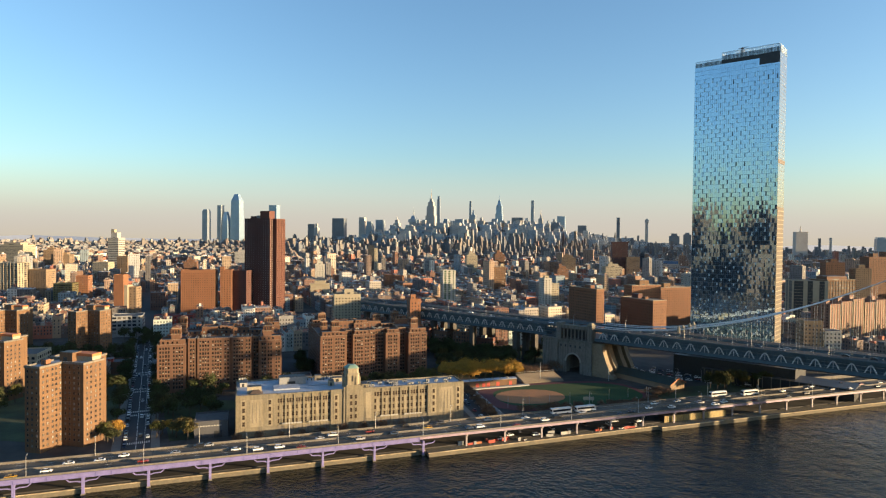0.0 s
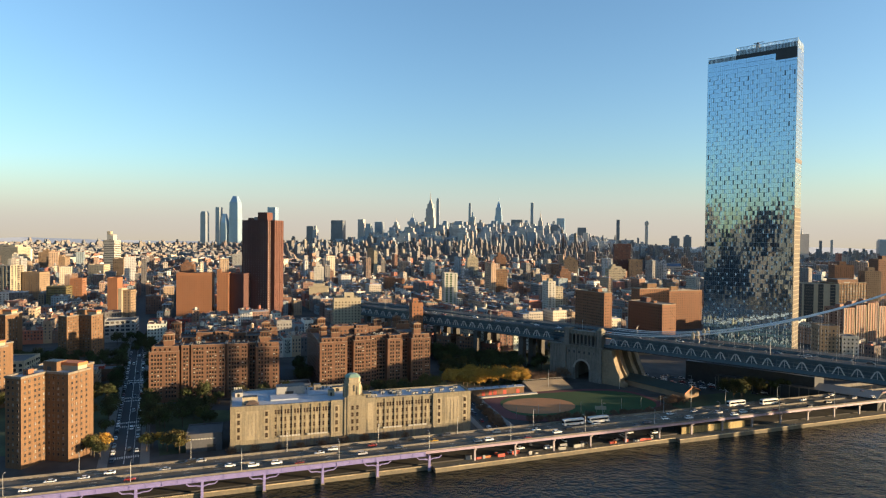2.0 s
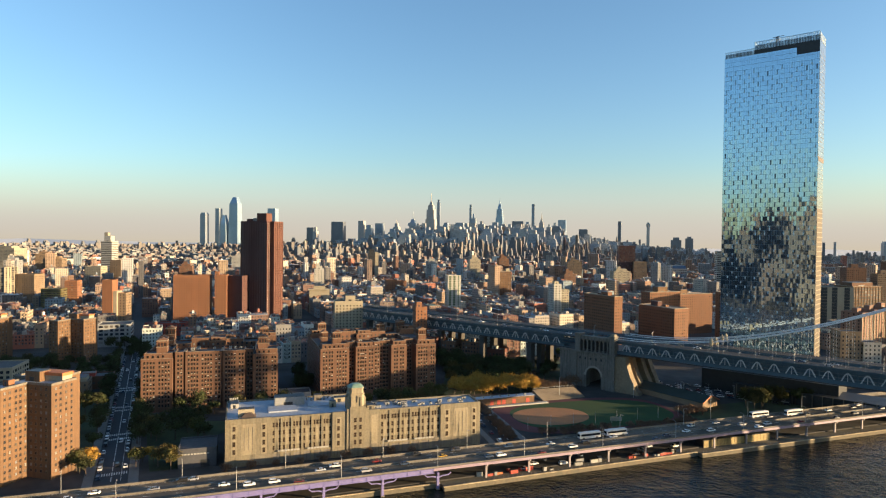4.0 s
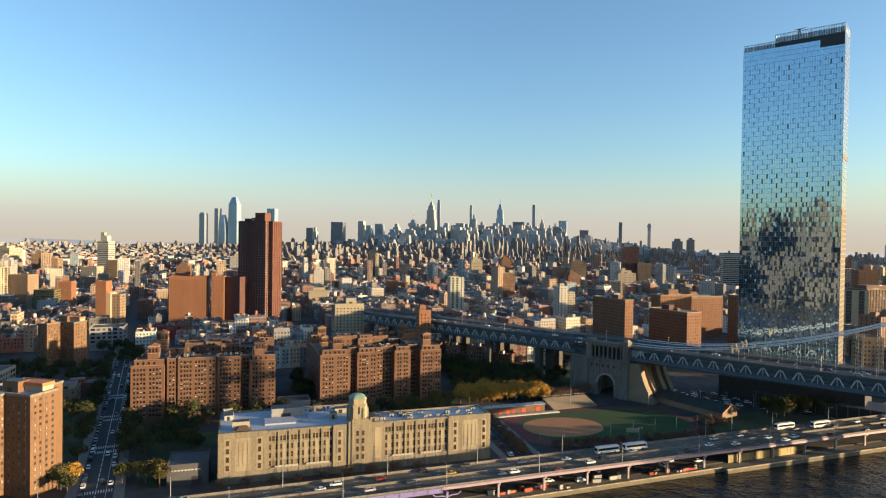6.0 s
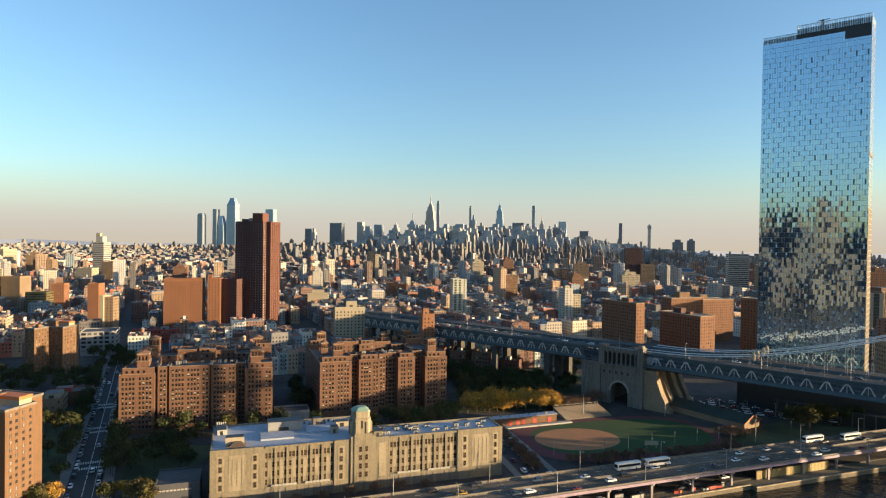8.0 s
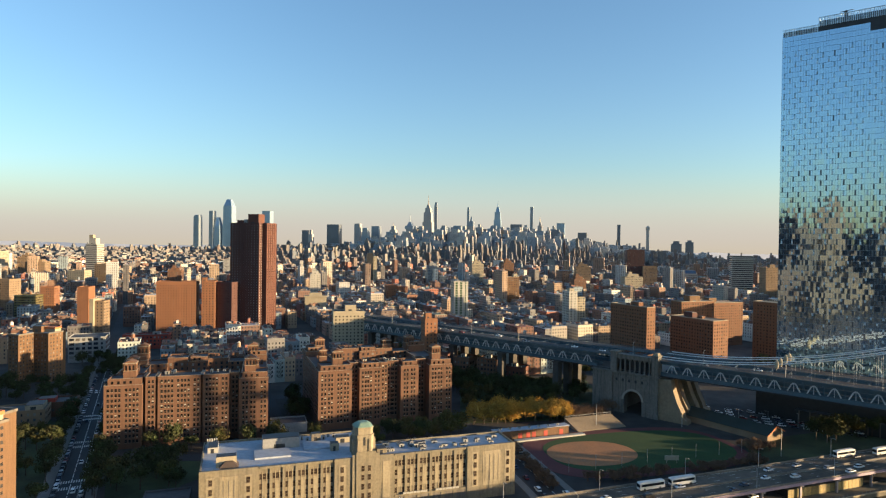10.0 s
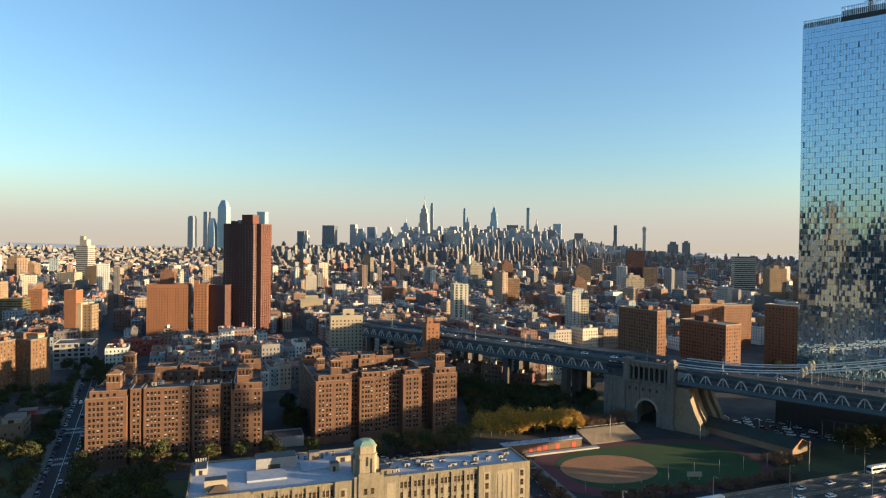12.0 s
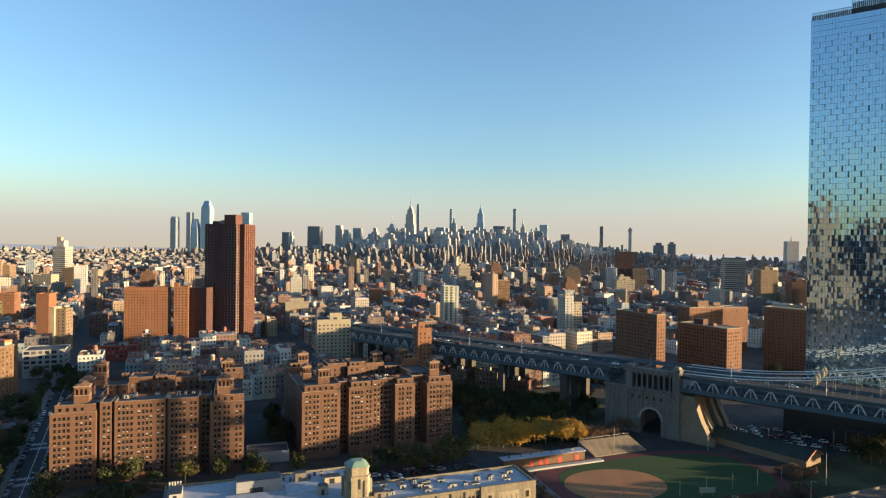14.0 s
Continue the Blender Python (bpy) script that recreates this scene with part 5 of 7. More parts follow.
for (x, y, a, w, d, h, m) in ((-1075, 1500, -6, 70, 40, 74, CREAM), (-1000, 1560, 6, 34, 30, 60, BRICK_TAN), (-930, 1480, 10, 40, 30, 52, BRICK_TAN), (-960, 1300, 10, 30, 26, 52, BRICK_TAN),
                              (-860, 1250, 10, 24, 24, 56, GREYWALL), (-500, 1500, 14, 62, 30, 62, GREYWALL), (-420, 1530, 14, 30, 28, 58, BRICK_TAN), (-560, 1350, 12, 26, 24, 44, BRICK_RED),
                              (260, 1350, -6, 30, 26, 62, BRICK_TAN), (330, 1250, 4, 34, 24, 48, CREAM), (220, 1180, 10, 22, 22, 46, BRICK_RED),
                              (60, 1500, 8, 26, 24, 60, CREAM), (-40, 1450, 8, 24, 22, 56, GREYWALL), (-240, 1180, 14, 18, 22, 50, WHITEWALL), (120, 1400, 8, 22, 22, 66, BRICK_RED)):
    slab("mid_rise_block", "flat-roofed masonry mid-rise block in the dense city", "mid-rise block", x, y, a, w, d, h, m, 3.3, 2.5, WINDARK, 1.15, 1.5, ((w * 0.5, d * 0.5, w * 0.62, d * 0.6, 6, m), (w * 0.4, d * 0.5, 6, 6, 10, m), (w * 0.85, d * 0.3, 2, 2, 2, STEEL)), group="mid-rise blocks")

# ---- city fabric ----
def clear(x, y, r):
    """False where a street, the river, the bridge, open ground or a marked building lies."""
    a, q = to_hw(x, y)
    if q < 40 + r:
        return False
    s, t = to_br(x, y)
    if -480 < s < 320 and -9 - r * 0.5 < t < 46 + r * 0.5:
        return False
    sx, sy = x + 152, y - 310
    along, off = -sx * 0.42 + sy * 0.907, sx * 0.907 + sy * 0.42
    if abs(off) < 8 + r * 0.45 and along < 900:
        return False
    if y > 3850 and x > 0.36 * y:
        return False
    for x0, y0, x1, y1 in CLEAR:
        if x0 - r < x < x1 + r and y0 - r < y < y1 + r:
            return False
    return True


CLEAR = [(-330, 250, -215, 480), (-215, 250, -20, 480), (-215, 470, -112, 503), (-130, 440, 8, 548), (-10, 400, 200, 590), (110, 540, 345, 740), (200, 440, 330, 540), (295, 500, 345, 545),
         (-345, 540, -270, 610), (-420, 540, -350, 610), (-375, 660, -315, 705), (-275, 785, -185, 850), (-335, 780, -240, 820), (-400, 745, -362, 780),
         (-122, 655, -80, 690), (-35, 590, -12, 612), (-6, 895, 22, 925), (136, 850, 170, 890), (370, 610, 480, 660), (430, 740, 520, 795), (-720, 960, -630, 1030),
         (-570, 895, -520, 945), (250, 700, 330, 800), (-345, 470, -236, 600), (-330, 698, -280, 735), (-352, 600, -300, 672)]
rng = random.Random(11)
near, mid, far = [], [], []


def add_building(x, y, ang, w, d, h):
    dist = y
    if y < 60 or abs(x) > 0.80 * y + 60:
        return
    (near if dist < 830 else mid if dist < 2300 else far).append((x, y, ang, w, d, h))


for zone, ang, y0, y1 in ((0, 22.0, 380, 1750), (1, -18.0, 1750, 4700)):
    c, s = math.cos(radians(ang)), math.sin(radians(ang))
    big = zone == 1
    bw, bd, st = (150, 56, 17) if not big else (190, 58, 22)
    n = 70
    for i in range(-n, n):
        for j in range(-n, n * 2):
            u0, v0 = i * (bw + st), j * (bd + st)
            cx, cy = c * (u0 + bw / 2) - s * (v0 + bd / 2), s * (u0 + bw / 2) + c * (v0 + bd / 2)
            if not (y0 - 120 < cy < y1 + 100) or abs(cx) > 0.8 * cy + 200:
                continue
            for row in (0, 1):
                u = 0.0
                while u < bw - 5:
                    w = rng.choice((6.5, 7.5, 7.5, 8, 9, 11, 14, 19)) * (1.5 if big else 1.0)
                    w = min(w, bw - u)
                    d = bd / 2 - rng.uniform(1.5, 7)
                    uu, vv = u0 + u + w / 2, v0 + (d / 2 if row == 0 else bd - d / 2)
                    x, y = c * uu - s * vv, s * uu + c * vv
                    u += w
                    if not (y0 <= y <= y1) or not clear(x, y, max(w, d) * 0.55):
                        continue
                    if rng.random() < 0.05:
                        continue
                    h = rng.choice((10, 12, 13, 15, 16, 17, 18, 19, 20, 22)) + rng.uniform(-0.6, 0.6)
                    r = rng.random()
                    if y > 900 and r < 0.10:
                        h = rng.uniform(24, 38)
                    elif y < 900 and r < 0.05:
                        h = rng.uniform(22, 28)
                    if y > 1750:
                        px = x / y
                        mdt = math.exp(-((px - 0.05) / 0.26) ** 2) * min(1, max(0, (y - 2200) / 1500))
                        h += rng.expovariate(1) * (6 + 16 * mdt)
                        if rng.random() < 0.02 + 0.10 * mdt:
                            h += rng.uniform(20, 60) * (0.5 + mdt * 0.8)
                        if px < -0.3:
                            h = min(h, 40 if y < 3500 else 60)
                    elif y > 1000 and r > 0.985:
                        h = rng.uniform(40, 66)
                    add_building(x, y, radians(ang), w - 0.15, d, h)


def windows_on(b, x, y, ang, w, d, h, mat, floor=3.2, step=2.6, ww=1.1, wh=1.7, off=0.06):
    c, s = math.cos(ang), math.sin(ang)
    ex, ey = Vector((c, s, 0)), Vector((-s, c, 0))
    o = Vector((x, y, 0))
    sides = [(o - ey * (d / 2 + off) - ex * (w / 2), ex, w), (o + ex * (w / 2 + off) - ey * (d / 2), ey, d), (o - ex * (w / 2 + off) + ey * (d / 2), -ey, d)]
    for base, along, length in sides:
        out = Vector((along.y, -along.x, 0))
        if y > 300 and out.dot(Vector((-x, 60 - y, 0))) < 0:
            continue
        n = int(length / step)
        if n < 1:
            continue
        z = 4.2
        while z < h - 1.6:
            for i in range(n):
                a = base + along * ((i + 0.5) * length / n - ww / 2)
                e = a + along * ww
                b.quad((a.x, a.y, z), (e.x, e.y, z), (e.x, e.y, z + wh), (a.x, a.y, z + wh), mat)
            z += floor


def roof_clutter(b, rnd, x, y, ang, w, d, h, mat, tank=0.18):
    c, s = math.cos(ang), math.sin(ang)
    for k in range(rnd.choice((1, 1, 2, 3))):
        a, e = rnd.uniform(-0.3, 0.3) * w, rnd.uniform(-0.3, 0.3) * d
        b.rbox(x + c * a - s * e, y + s * a + c * e, ang, rnd.uniform(1.8, 4), rnd.uniform(2, 5), h, h + rnd.uniform(1.2, 3.4), mat)
    for k in range(int(w * d / 40) + 2 if y < 1150 else 1):
        a, e = rnd.uniform(-0.42, 0.42) * w, rnd.uniform(-0.42, 0.42) * d
        b.rbox(x + c * a - s * e, y + s * a + c * e, ang, rnd.uniform(0.6, 1.6), rnd.uniform(0.6, 2.2), h, h + rnd.uniform(0.5, 1.6), mat)
    if rnd.random() < 0.5:
        for a in (-0.47, 0.47):
            b.rbox(x + c * a * w, y + s * a * w, ang, 0.5, 1.2, h, h + rnd.uniform(1.6, 2.6), mat)
    if rnd.random() < tank:
        a, e = rnd.uniform(-0.25, 0.25) * w, rnd.uniform(-0.25, 0.25) * d
        tx, ty = x + c * a - s * e, y + s * a + c * e
        b.cyl(tx, ty, h + 2.5, h + 6, 1.6, 1.6, 8, mat)
        b.cyl(tx, ty, h + 6, h + 7.2, 1.75, 0.1, 8, mat)
        for dx, dy in ((-1, -1), (1, -1), (1, 1), (-1, 1)):
            b.box(tx + dx - 0.12, ty + dy - 0.12, h, tx + dx + 0.12, ty + dy + 0.12, h + 2.6, mat)


rc = random.Random(21)
near.sort(key=lambda q: q[1])
mid += near[290:]
labels = ("brick tenement with a flat roof and fire-escape windows", "narrow old tenement with rooftop bulkhead", "low flat-roofed town building in a tight row")
for q in near[:290]:
    x, y, ang, w, d, h = q
    t = thing("tenement_building", labels[int(h) % 3], "tenement", x, y, 0, math.degrees(ang), "tenements")
    b = MB()
    b.shell(-w / 2, -d / 2, w / 2, d / 2, 0, h, 0.9, 0.3)
    b.box(-w / 2 - 0.05, -d / 2 - 0.45, h - 0.2, w / 2 + 0.05, -d / 2, h + 0.5, 0)
    part("wall", b, [TOWN_WALL], t)
    b = MB()
    b.rbox(0, 0, 0, w - 0.6, d - 0.6, h, h + 0.12, 0)
    part("roof", b, [ROOF_MIX], t)
    b = MB()
    windows_on(b, 0, 0, 0, w, d, h, 0)
    part("glazing", b, [WINDARK], t, kind="stuff")
    b = MB()
    roof_clutter(b, rc, 0, 0, 0, w, d, h + 0.1, 0)
    part("roof_house", b, [BLOCK_WALL], t, kind="stuff")
    fx = MB()
    z = 4.0
    while h - z > 2.5 and w > 6:
        fx.box(-1.6, -d / 2 - 1.0, z, 1.6, -d / 2 - 0.05, z + 0.12, 0)
        fx.box(-1.6, -d / 2 - 1.0, z + 0.9, 1.6, -d / 2 - 0.94, z + 0.98, 0)
        fx.beam((-1.2, -d / 2 - 0.5, z), (1.0, -d / 2 - 0.5, z + 3.1), 0.5, 0.1)
        z += 3.2
    if fx.f and int(x * 3) % 2:
        part("fire_escape", fx, [DARKMETAL], t, "black iron fire escape")

b, wnd, top = MB(), MB(), MB()
for x, y, ang, w, d, h in mid:
    b.rbox(x, y, ang, w, d, 0, h, 0)
    top.rbox(x, y, ang, w - 0.8, d - 0.8, h, h + 0.25, 0)
    windows_on(wnd, x, y, ang, w, d, h, 0, 3.3, 3.0 if y < 1300 else 4.4, 1.2 if y < 1300 else 2.0, 1.7, 0.08)
    roof_clutter(top, rc, x, y, ang, w, d, h, 1, 0.22)
tagged(part("city_blocks", b, [BLOCK_WALL]), "dense brick and stone city blocks", "city blocks", kind="stuff")
tagged(part("city_block_windows", wnd, [WINDARK]), "dark windows of the dense city blocks", "windows", kind="stuff")
tagged(part("city_block_roofs", top, [ROOF_MIX, BLOCK_WALL]), "flat roofs with bulkheads and water tanks", "roofs", kind="stuff")
b = MB()
for x, y, ang, w, d, h in far:
    b.rbox(x, y, ang, w, d, 0, h, 0)
    if h > 45 and rc.random() < 0.6:
        b.rbox(x, y, ang, w * 0.6, d * 0.6, h, h + rc.uniform(4, 18), 0)
    elif rc.random() < 0.4:
        b.rbox(x, y, ang, w * 0.3, d * 0.4, h, h + rc.uniform(3, 6), 0)
tagged(part("far_city", b, [FAR_WALL]), "hazy far city blocks of stone and brick", "city blocks", kind="stuff")

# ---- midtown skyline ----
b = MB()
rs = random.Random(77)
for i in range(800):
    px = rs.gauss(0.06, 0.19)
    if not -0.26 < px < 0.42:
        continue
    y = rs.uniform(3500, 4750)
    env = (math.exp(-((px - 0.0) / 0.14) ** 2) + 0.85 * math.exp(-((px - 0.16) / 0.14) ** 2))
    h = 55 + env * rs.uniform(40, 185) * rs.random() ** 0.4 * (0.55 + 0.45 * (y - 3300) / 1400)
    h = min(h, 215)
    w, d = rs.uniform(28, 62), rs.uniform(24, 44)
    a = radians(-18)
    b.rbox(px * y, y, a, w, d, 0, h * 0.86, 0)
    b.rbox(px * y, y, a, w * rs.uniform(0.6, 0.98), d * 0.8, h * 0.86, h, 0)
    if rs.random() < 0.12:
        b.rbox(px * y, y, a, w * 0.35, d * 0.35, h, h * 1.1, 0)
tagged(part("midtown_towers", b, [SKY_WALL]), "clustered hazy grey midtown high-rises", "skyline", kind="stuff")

# skyline glass and stone paled, with the haze mixed into their colours
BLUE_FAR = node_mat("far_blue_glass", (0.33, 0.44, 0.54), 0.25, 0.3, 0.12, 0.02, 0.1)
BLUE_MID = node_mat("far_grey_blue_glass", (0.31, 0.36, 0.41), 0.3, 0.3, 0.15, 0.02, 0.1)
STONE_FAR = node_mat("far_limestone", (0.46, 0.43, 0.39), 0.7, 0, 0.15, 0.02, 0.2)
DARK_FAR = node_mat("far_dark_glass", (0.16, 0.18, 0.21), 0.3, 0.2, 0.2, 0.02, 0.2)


def sky_tower(name, label, x, tiers, mat, y=4600, ang=-18, spire=0.0):
    """A far tower from tiers of (width, depth, top)."""
    t = thing(name, label, "skyscraper", x, y, 0, ang)
    z = 0
    for w, d, h in tiers:
        b = MB()
        last = (w, d, h) == tiers[-1] and len(tiers) > 2
        b.prism([(-w / 2, -d / 2), (w / 2, -d / 2), (w / 2, d / 2), (-w / 2, d / 2)], z, h, 0, taper=0.5 if last else 0.96)
        part("tier", b, [mat], t)
        z = h
    if spire:
        b = MB()
        b.cyl(0, 0, z, z + spire, 4.5, 0.6, 8)
        part("spire", b, [mat], t)
    return t


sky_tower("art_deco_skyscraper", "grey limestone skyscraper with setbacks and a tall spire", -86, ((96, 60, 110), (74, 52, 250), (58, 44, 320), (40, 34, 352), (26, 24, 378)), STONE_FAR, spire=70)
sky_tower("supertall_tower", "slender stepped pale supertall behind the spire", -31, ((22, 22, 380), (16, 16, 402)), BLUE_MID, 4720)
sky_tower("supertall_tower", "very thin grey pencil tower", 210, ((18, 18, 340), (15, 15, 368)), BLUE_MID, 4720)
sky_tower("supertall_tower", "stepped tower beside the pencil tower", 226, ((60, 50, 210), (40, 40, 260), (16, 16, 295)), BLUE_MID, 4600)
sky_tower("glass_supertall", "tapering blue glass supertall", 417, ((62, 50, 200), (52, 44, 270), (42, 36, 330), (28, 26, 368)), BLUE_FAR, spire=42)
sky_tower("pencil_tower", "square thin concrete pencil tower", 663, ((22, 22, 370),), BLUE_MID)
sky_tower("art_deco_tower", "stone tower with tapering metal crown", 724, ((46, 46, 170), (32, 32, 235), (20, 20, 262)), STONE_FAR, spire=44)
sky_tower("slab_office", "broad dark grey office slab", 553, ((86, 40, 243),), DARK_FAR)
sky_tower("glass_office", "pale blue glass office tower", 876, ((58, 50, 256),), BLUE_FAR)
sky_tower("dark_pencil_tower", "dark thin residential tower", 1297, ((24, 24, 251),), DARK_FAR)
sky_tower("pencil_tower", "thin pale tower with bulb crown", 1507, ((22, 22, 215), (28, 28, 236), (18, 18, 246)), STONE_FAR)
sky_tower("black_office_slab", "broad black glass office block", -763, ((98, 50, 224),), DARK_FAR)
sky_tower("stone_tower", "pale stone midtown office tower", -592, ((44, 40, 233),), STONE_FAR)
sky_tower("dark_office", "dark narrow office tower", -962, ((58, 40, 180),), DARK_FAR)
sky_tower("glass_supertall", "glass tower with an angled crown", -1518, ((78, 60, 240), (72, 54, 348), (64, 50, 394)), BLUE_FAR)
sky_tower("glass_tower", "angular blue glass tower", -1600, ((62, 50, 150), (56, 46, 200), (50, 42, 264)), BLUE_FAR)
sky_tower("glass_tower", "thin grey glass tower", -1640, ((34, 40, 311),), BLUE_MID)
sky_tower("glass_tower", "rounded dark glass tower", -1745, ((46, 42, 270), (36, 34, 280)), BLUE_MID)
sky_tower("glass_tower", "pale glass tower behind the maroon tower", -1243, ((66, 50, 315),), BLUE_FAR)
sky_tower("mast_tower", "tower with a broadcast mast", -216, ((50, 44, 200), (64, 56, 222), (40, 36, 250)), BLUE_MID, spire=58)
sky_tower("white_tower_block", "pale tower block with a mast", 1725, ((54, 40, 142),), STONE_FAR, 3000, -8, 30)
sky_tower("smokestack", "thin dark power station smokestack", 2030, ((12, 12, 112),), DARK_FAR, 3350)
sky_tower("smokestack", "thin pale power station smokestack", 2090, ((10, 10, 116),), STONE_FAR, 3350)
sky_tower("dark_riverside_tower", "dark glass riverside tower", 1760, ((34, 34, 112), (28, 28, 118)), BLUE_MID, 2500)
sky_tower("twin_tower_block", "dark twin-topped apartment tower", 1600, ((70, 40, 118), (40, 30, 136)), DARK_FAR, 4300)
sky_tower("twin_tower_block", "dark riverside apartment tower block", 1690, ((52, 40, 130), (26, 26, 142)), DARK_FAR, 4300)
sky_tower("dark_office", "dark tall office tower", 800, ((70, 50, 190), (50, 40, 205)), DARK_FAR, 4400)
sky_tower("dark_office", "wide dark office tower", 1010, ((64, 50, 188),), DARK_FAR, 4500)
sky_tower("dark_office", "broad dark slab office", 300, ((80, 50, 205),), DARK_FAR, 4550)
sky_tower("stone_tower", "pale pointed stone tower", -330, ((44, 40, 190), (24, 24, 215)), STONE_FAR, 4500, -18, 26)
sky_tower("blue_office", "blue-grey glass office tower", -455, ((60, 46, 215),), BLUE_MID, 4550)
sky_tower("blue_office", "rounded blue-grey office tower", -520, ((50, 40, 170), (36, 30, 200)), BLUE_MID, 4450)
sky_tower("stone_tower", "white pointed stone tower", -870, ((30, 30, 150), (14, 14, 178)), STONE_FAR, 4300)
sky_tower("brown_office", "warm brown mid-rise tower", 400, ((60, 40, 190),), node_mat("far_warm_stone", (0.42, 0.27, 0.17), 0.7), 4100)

# ---- distance ----
# hills give off a faint glow that paints their haze
HAZE = bpy.data.materials.new("distant_hills")
HAZE.use_nodes = True
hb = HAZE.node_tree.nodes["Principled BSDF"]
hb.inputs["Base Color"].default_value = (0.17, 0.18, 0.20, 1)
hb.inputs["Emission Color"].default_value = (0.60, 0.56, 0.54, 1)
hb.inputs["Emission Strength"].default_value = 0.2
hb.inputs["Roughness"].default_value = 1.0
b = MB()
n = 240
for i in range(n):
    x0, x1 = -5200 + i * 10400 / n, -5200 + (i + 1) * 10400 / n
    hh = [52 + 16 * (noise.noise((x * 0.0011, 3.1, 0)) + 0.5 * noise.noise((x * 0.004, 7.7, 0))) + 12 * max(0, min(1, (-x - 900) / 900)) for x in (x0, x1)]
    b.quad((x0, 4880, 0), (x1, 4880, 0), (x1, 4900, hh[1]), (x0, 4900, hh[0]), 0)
tagged(part("backdrop", b, [HAZE]), "low hills along the horizon, glowing faintly for haze", "hills", kind="structure")

# added glowing sheet, fading upwards, that paints haze over the low sky
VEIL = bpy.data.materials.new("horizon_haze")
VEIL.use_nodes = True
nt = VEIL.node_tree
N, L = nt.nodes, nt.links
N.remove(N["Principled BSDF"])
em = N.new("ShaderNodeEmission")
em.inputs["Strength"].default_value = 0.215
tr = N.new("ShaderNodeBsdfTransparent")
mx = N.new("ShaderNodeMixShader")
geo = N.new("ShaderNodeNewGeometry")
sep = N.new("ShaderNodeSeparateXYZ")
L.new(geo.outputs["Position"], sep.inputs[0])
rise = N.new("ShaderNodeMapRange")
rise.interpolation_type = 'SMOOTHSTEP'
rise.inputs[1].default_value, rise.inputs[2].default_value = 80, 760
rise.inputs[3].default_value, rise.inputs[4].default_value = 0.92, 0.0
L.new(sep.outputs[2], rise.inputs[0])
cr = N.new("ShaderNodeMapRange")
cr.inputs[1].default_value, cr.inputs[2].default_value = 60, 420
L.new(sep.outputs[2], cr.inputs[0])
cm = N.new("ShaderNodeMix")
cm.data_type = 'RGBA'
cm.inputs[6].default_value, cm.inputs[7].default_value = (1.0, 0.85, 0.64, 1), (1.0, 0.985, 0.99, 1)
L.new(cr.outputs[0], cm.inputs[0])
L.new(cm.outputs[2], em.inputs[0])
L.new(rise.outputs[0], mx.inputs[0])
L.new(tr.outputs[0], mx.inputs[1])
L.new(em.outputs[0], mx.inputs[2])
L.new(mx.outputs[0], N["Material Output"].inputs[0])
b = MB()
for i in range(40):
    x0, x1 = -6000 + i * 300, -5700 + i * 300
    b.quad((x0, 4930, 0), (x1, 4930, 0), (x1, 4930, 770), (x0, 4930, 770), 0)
tagged(part("backdrop_haze", b, [VEIL]), "glowing cream sheet for the morning haze above the horizon", "haze", kind="structure")

# ---- streets and open ground ----
def strip(b, p, q, w, z0, z1, mat=0):
    d = (Vector(q) - Vector(p)).normalized()
    n = Vector((-d.y, d.x)) * w / 2
    P, Q = Vector(p), Vector(q)
    b.prism([tuple(P - n), tuple(Q - n), tuple(Q + n), tuple(P + n)], z0, z1, mat)


SD = Vector((-0.42, 0.907)).normalized()
SN = Vector((SD.y, -SD.x))
S0 = Vector((-151.5, 310))
street = tagged(new("street"), "dark asphalt avenue with centre line and crossings", "street", kind="structure")
b = MB()
strip(b, S0 - SD * 22, S0 + SD * 900, 13, -0.1, 0.05)
strip(b, (-215, 388), (30, 452), 9, -0.1, 0.045)
strip(b, (37, 345), (13, 445), 13, -0.1, 0.055)
strip(b, hw(-500, 30), hw(600, 30), 13, -0.1, 0.035)
strip(b, (-232, 490), (60, 600), 10, -0.1, 0.04)
strip(b, (-100, 432), (-150, 560), 10, -0.1, 0.03)
strip(b, (150, 470), (330, 500), 12, -0.1, 0.03)
part("roadway", b, [ASPHALT], street)
b = MB()
for sg in (-1, 1):
    c = S0 + SN * sg * 9
    strip(b, c - SD * 20, c + SD * 420, 4.2, -0.1, 0.17)
    strip(b, (37 + sg * 9, 345 + sg * 2), (13 + sg * 9, 440 + sg * 2), 3.6, -0.1, 0.16)
part("pavement", b, [PAVING], street, "pale concrete pavement")
b = MB()
for i in range(60):
    c = S0 + SD * (i * 7)
    strip(b, c, c + SD * 5.5, 0.35, 0.05, 0.06)
    c = S0 + SN * 3.9 + SD * (i * 7)
    strip(b, c, c + SD * 7, 0.15, 0.05, 0.06)
for al in (8, 62, 70, 122, 130, 176, 184):
    for k in range(13):
        c = S0 + SD * al + SN * (-6 + k)
        strip(b, c, c + SD * 3.2, 0.5, 0.05, 0.062)
for k in range(14):
    c = Vector((36, 352)) + Vector((-0.233, 0.972)) * k * 7
    strip(b, c, c + Vector((-0.233, 0.972)) * 4, 0.3, 0.05, 0.064)
part("road_markings", b, [PAINT_WHITE], street, kind="stuff")
b = MB()
b.prism([(-330, 330), (-205, 318), (-170, 330), (-225, 455), (-345, 520), (-420, 500)], -0.2, 0.06)
b.prism([(-140, 322), (-120, 330), (-132, 372), (-112, 402), (-178, 402), (-165, 372)], -0.2, 0.06)
b.prism([(-5, 470), (60, 480), (100, 520), (100, 600), (0, 600)], -0.2, 0.06)
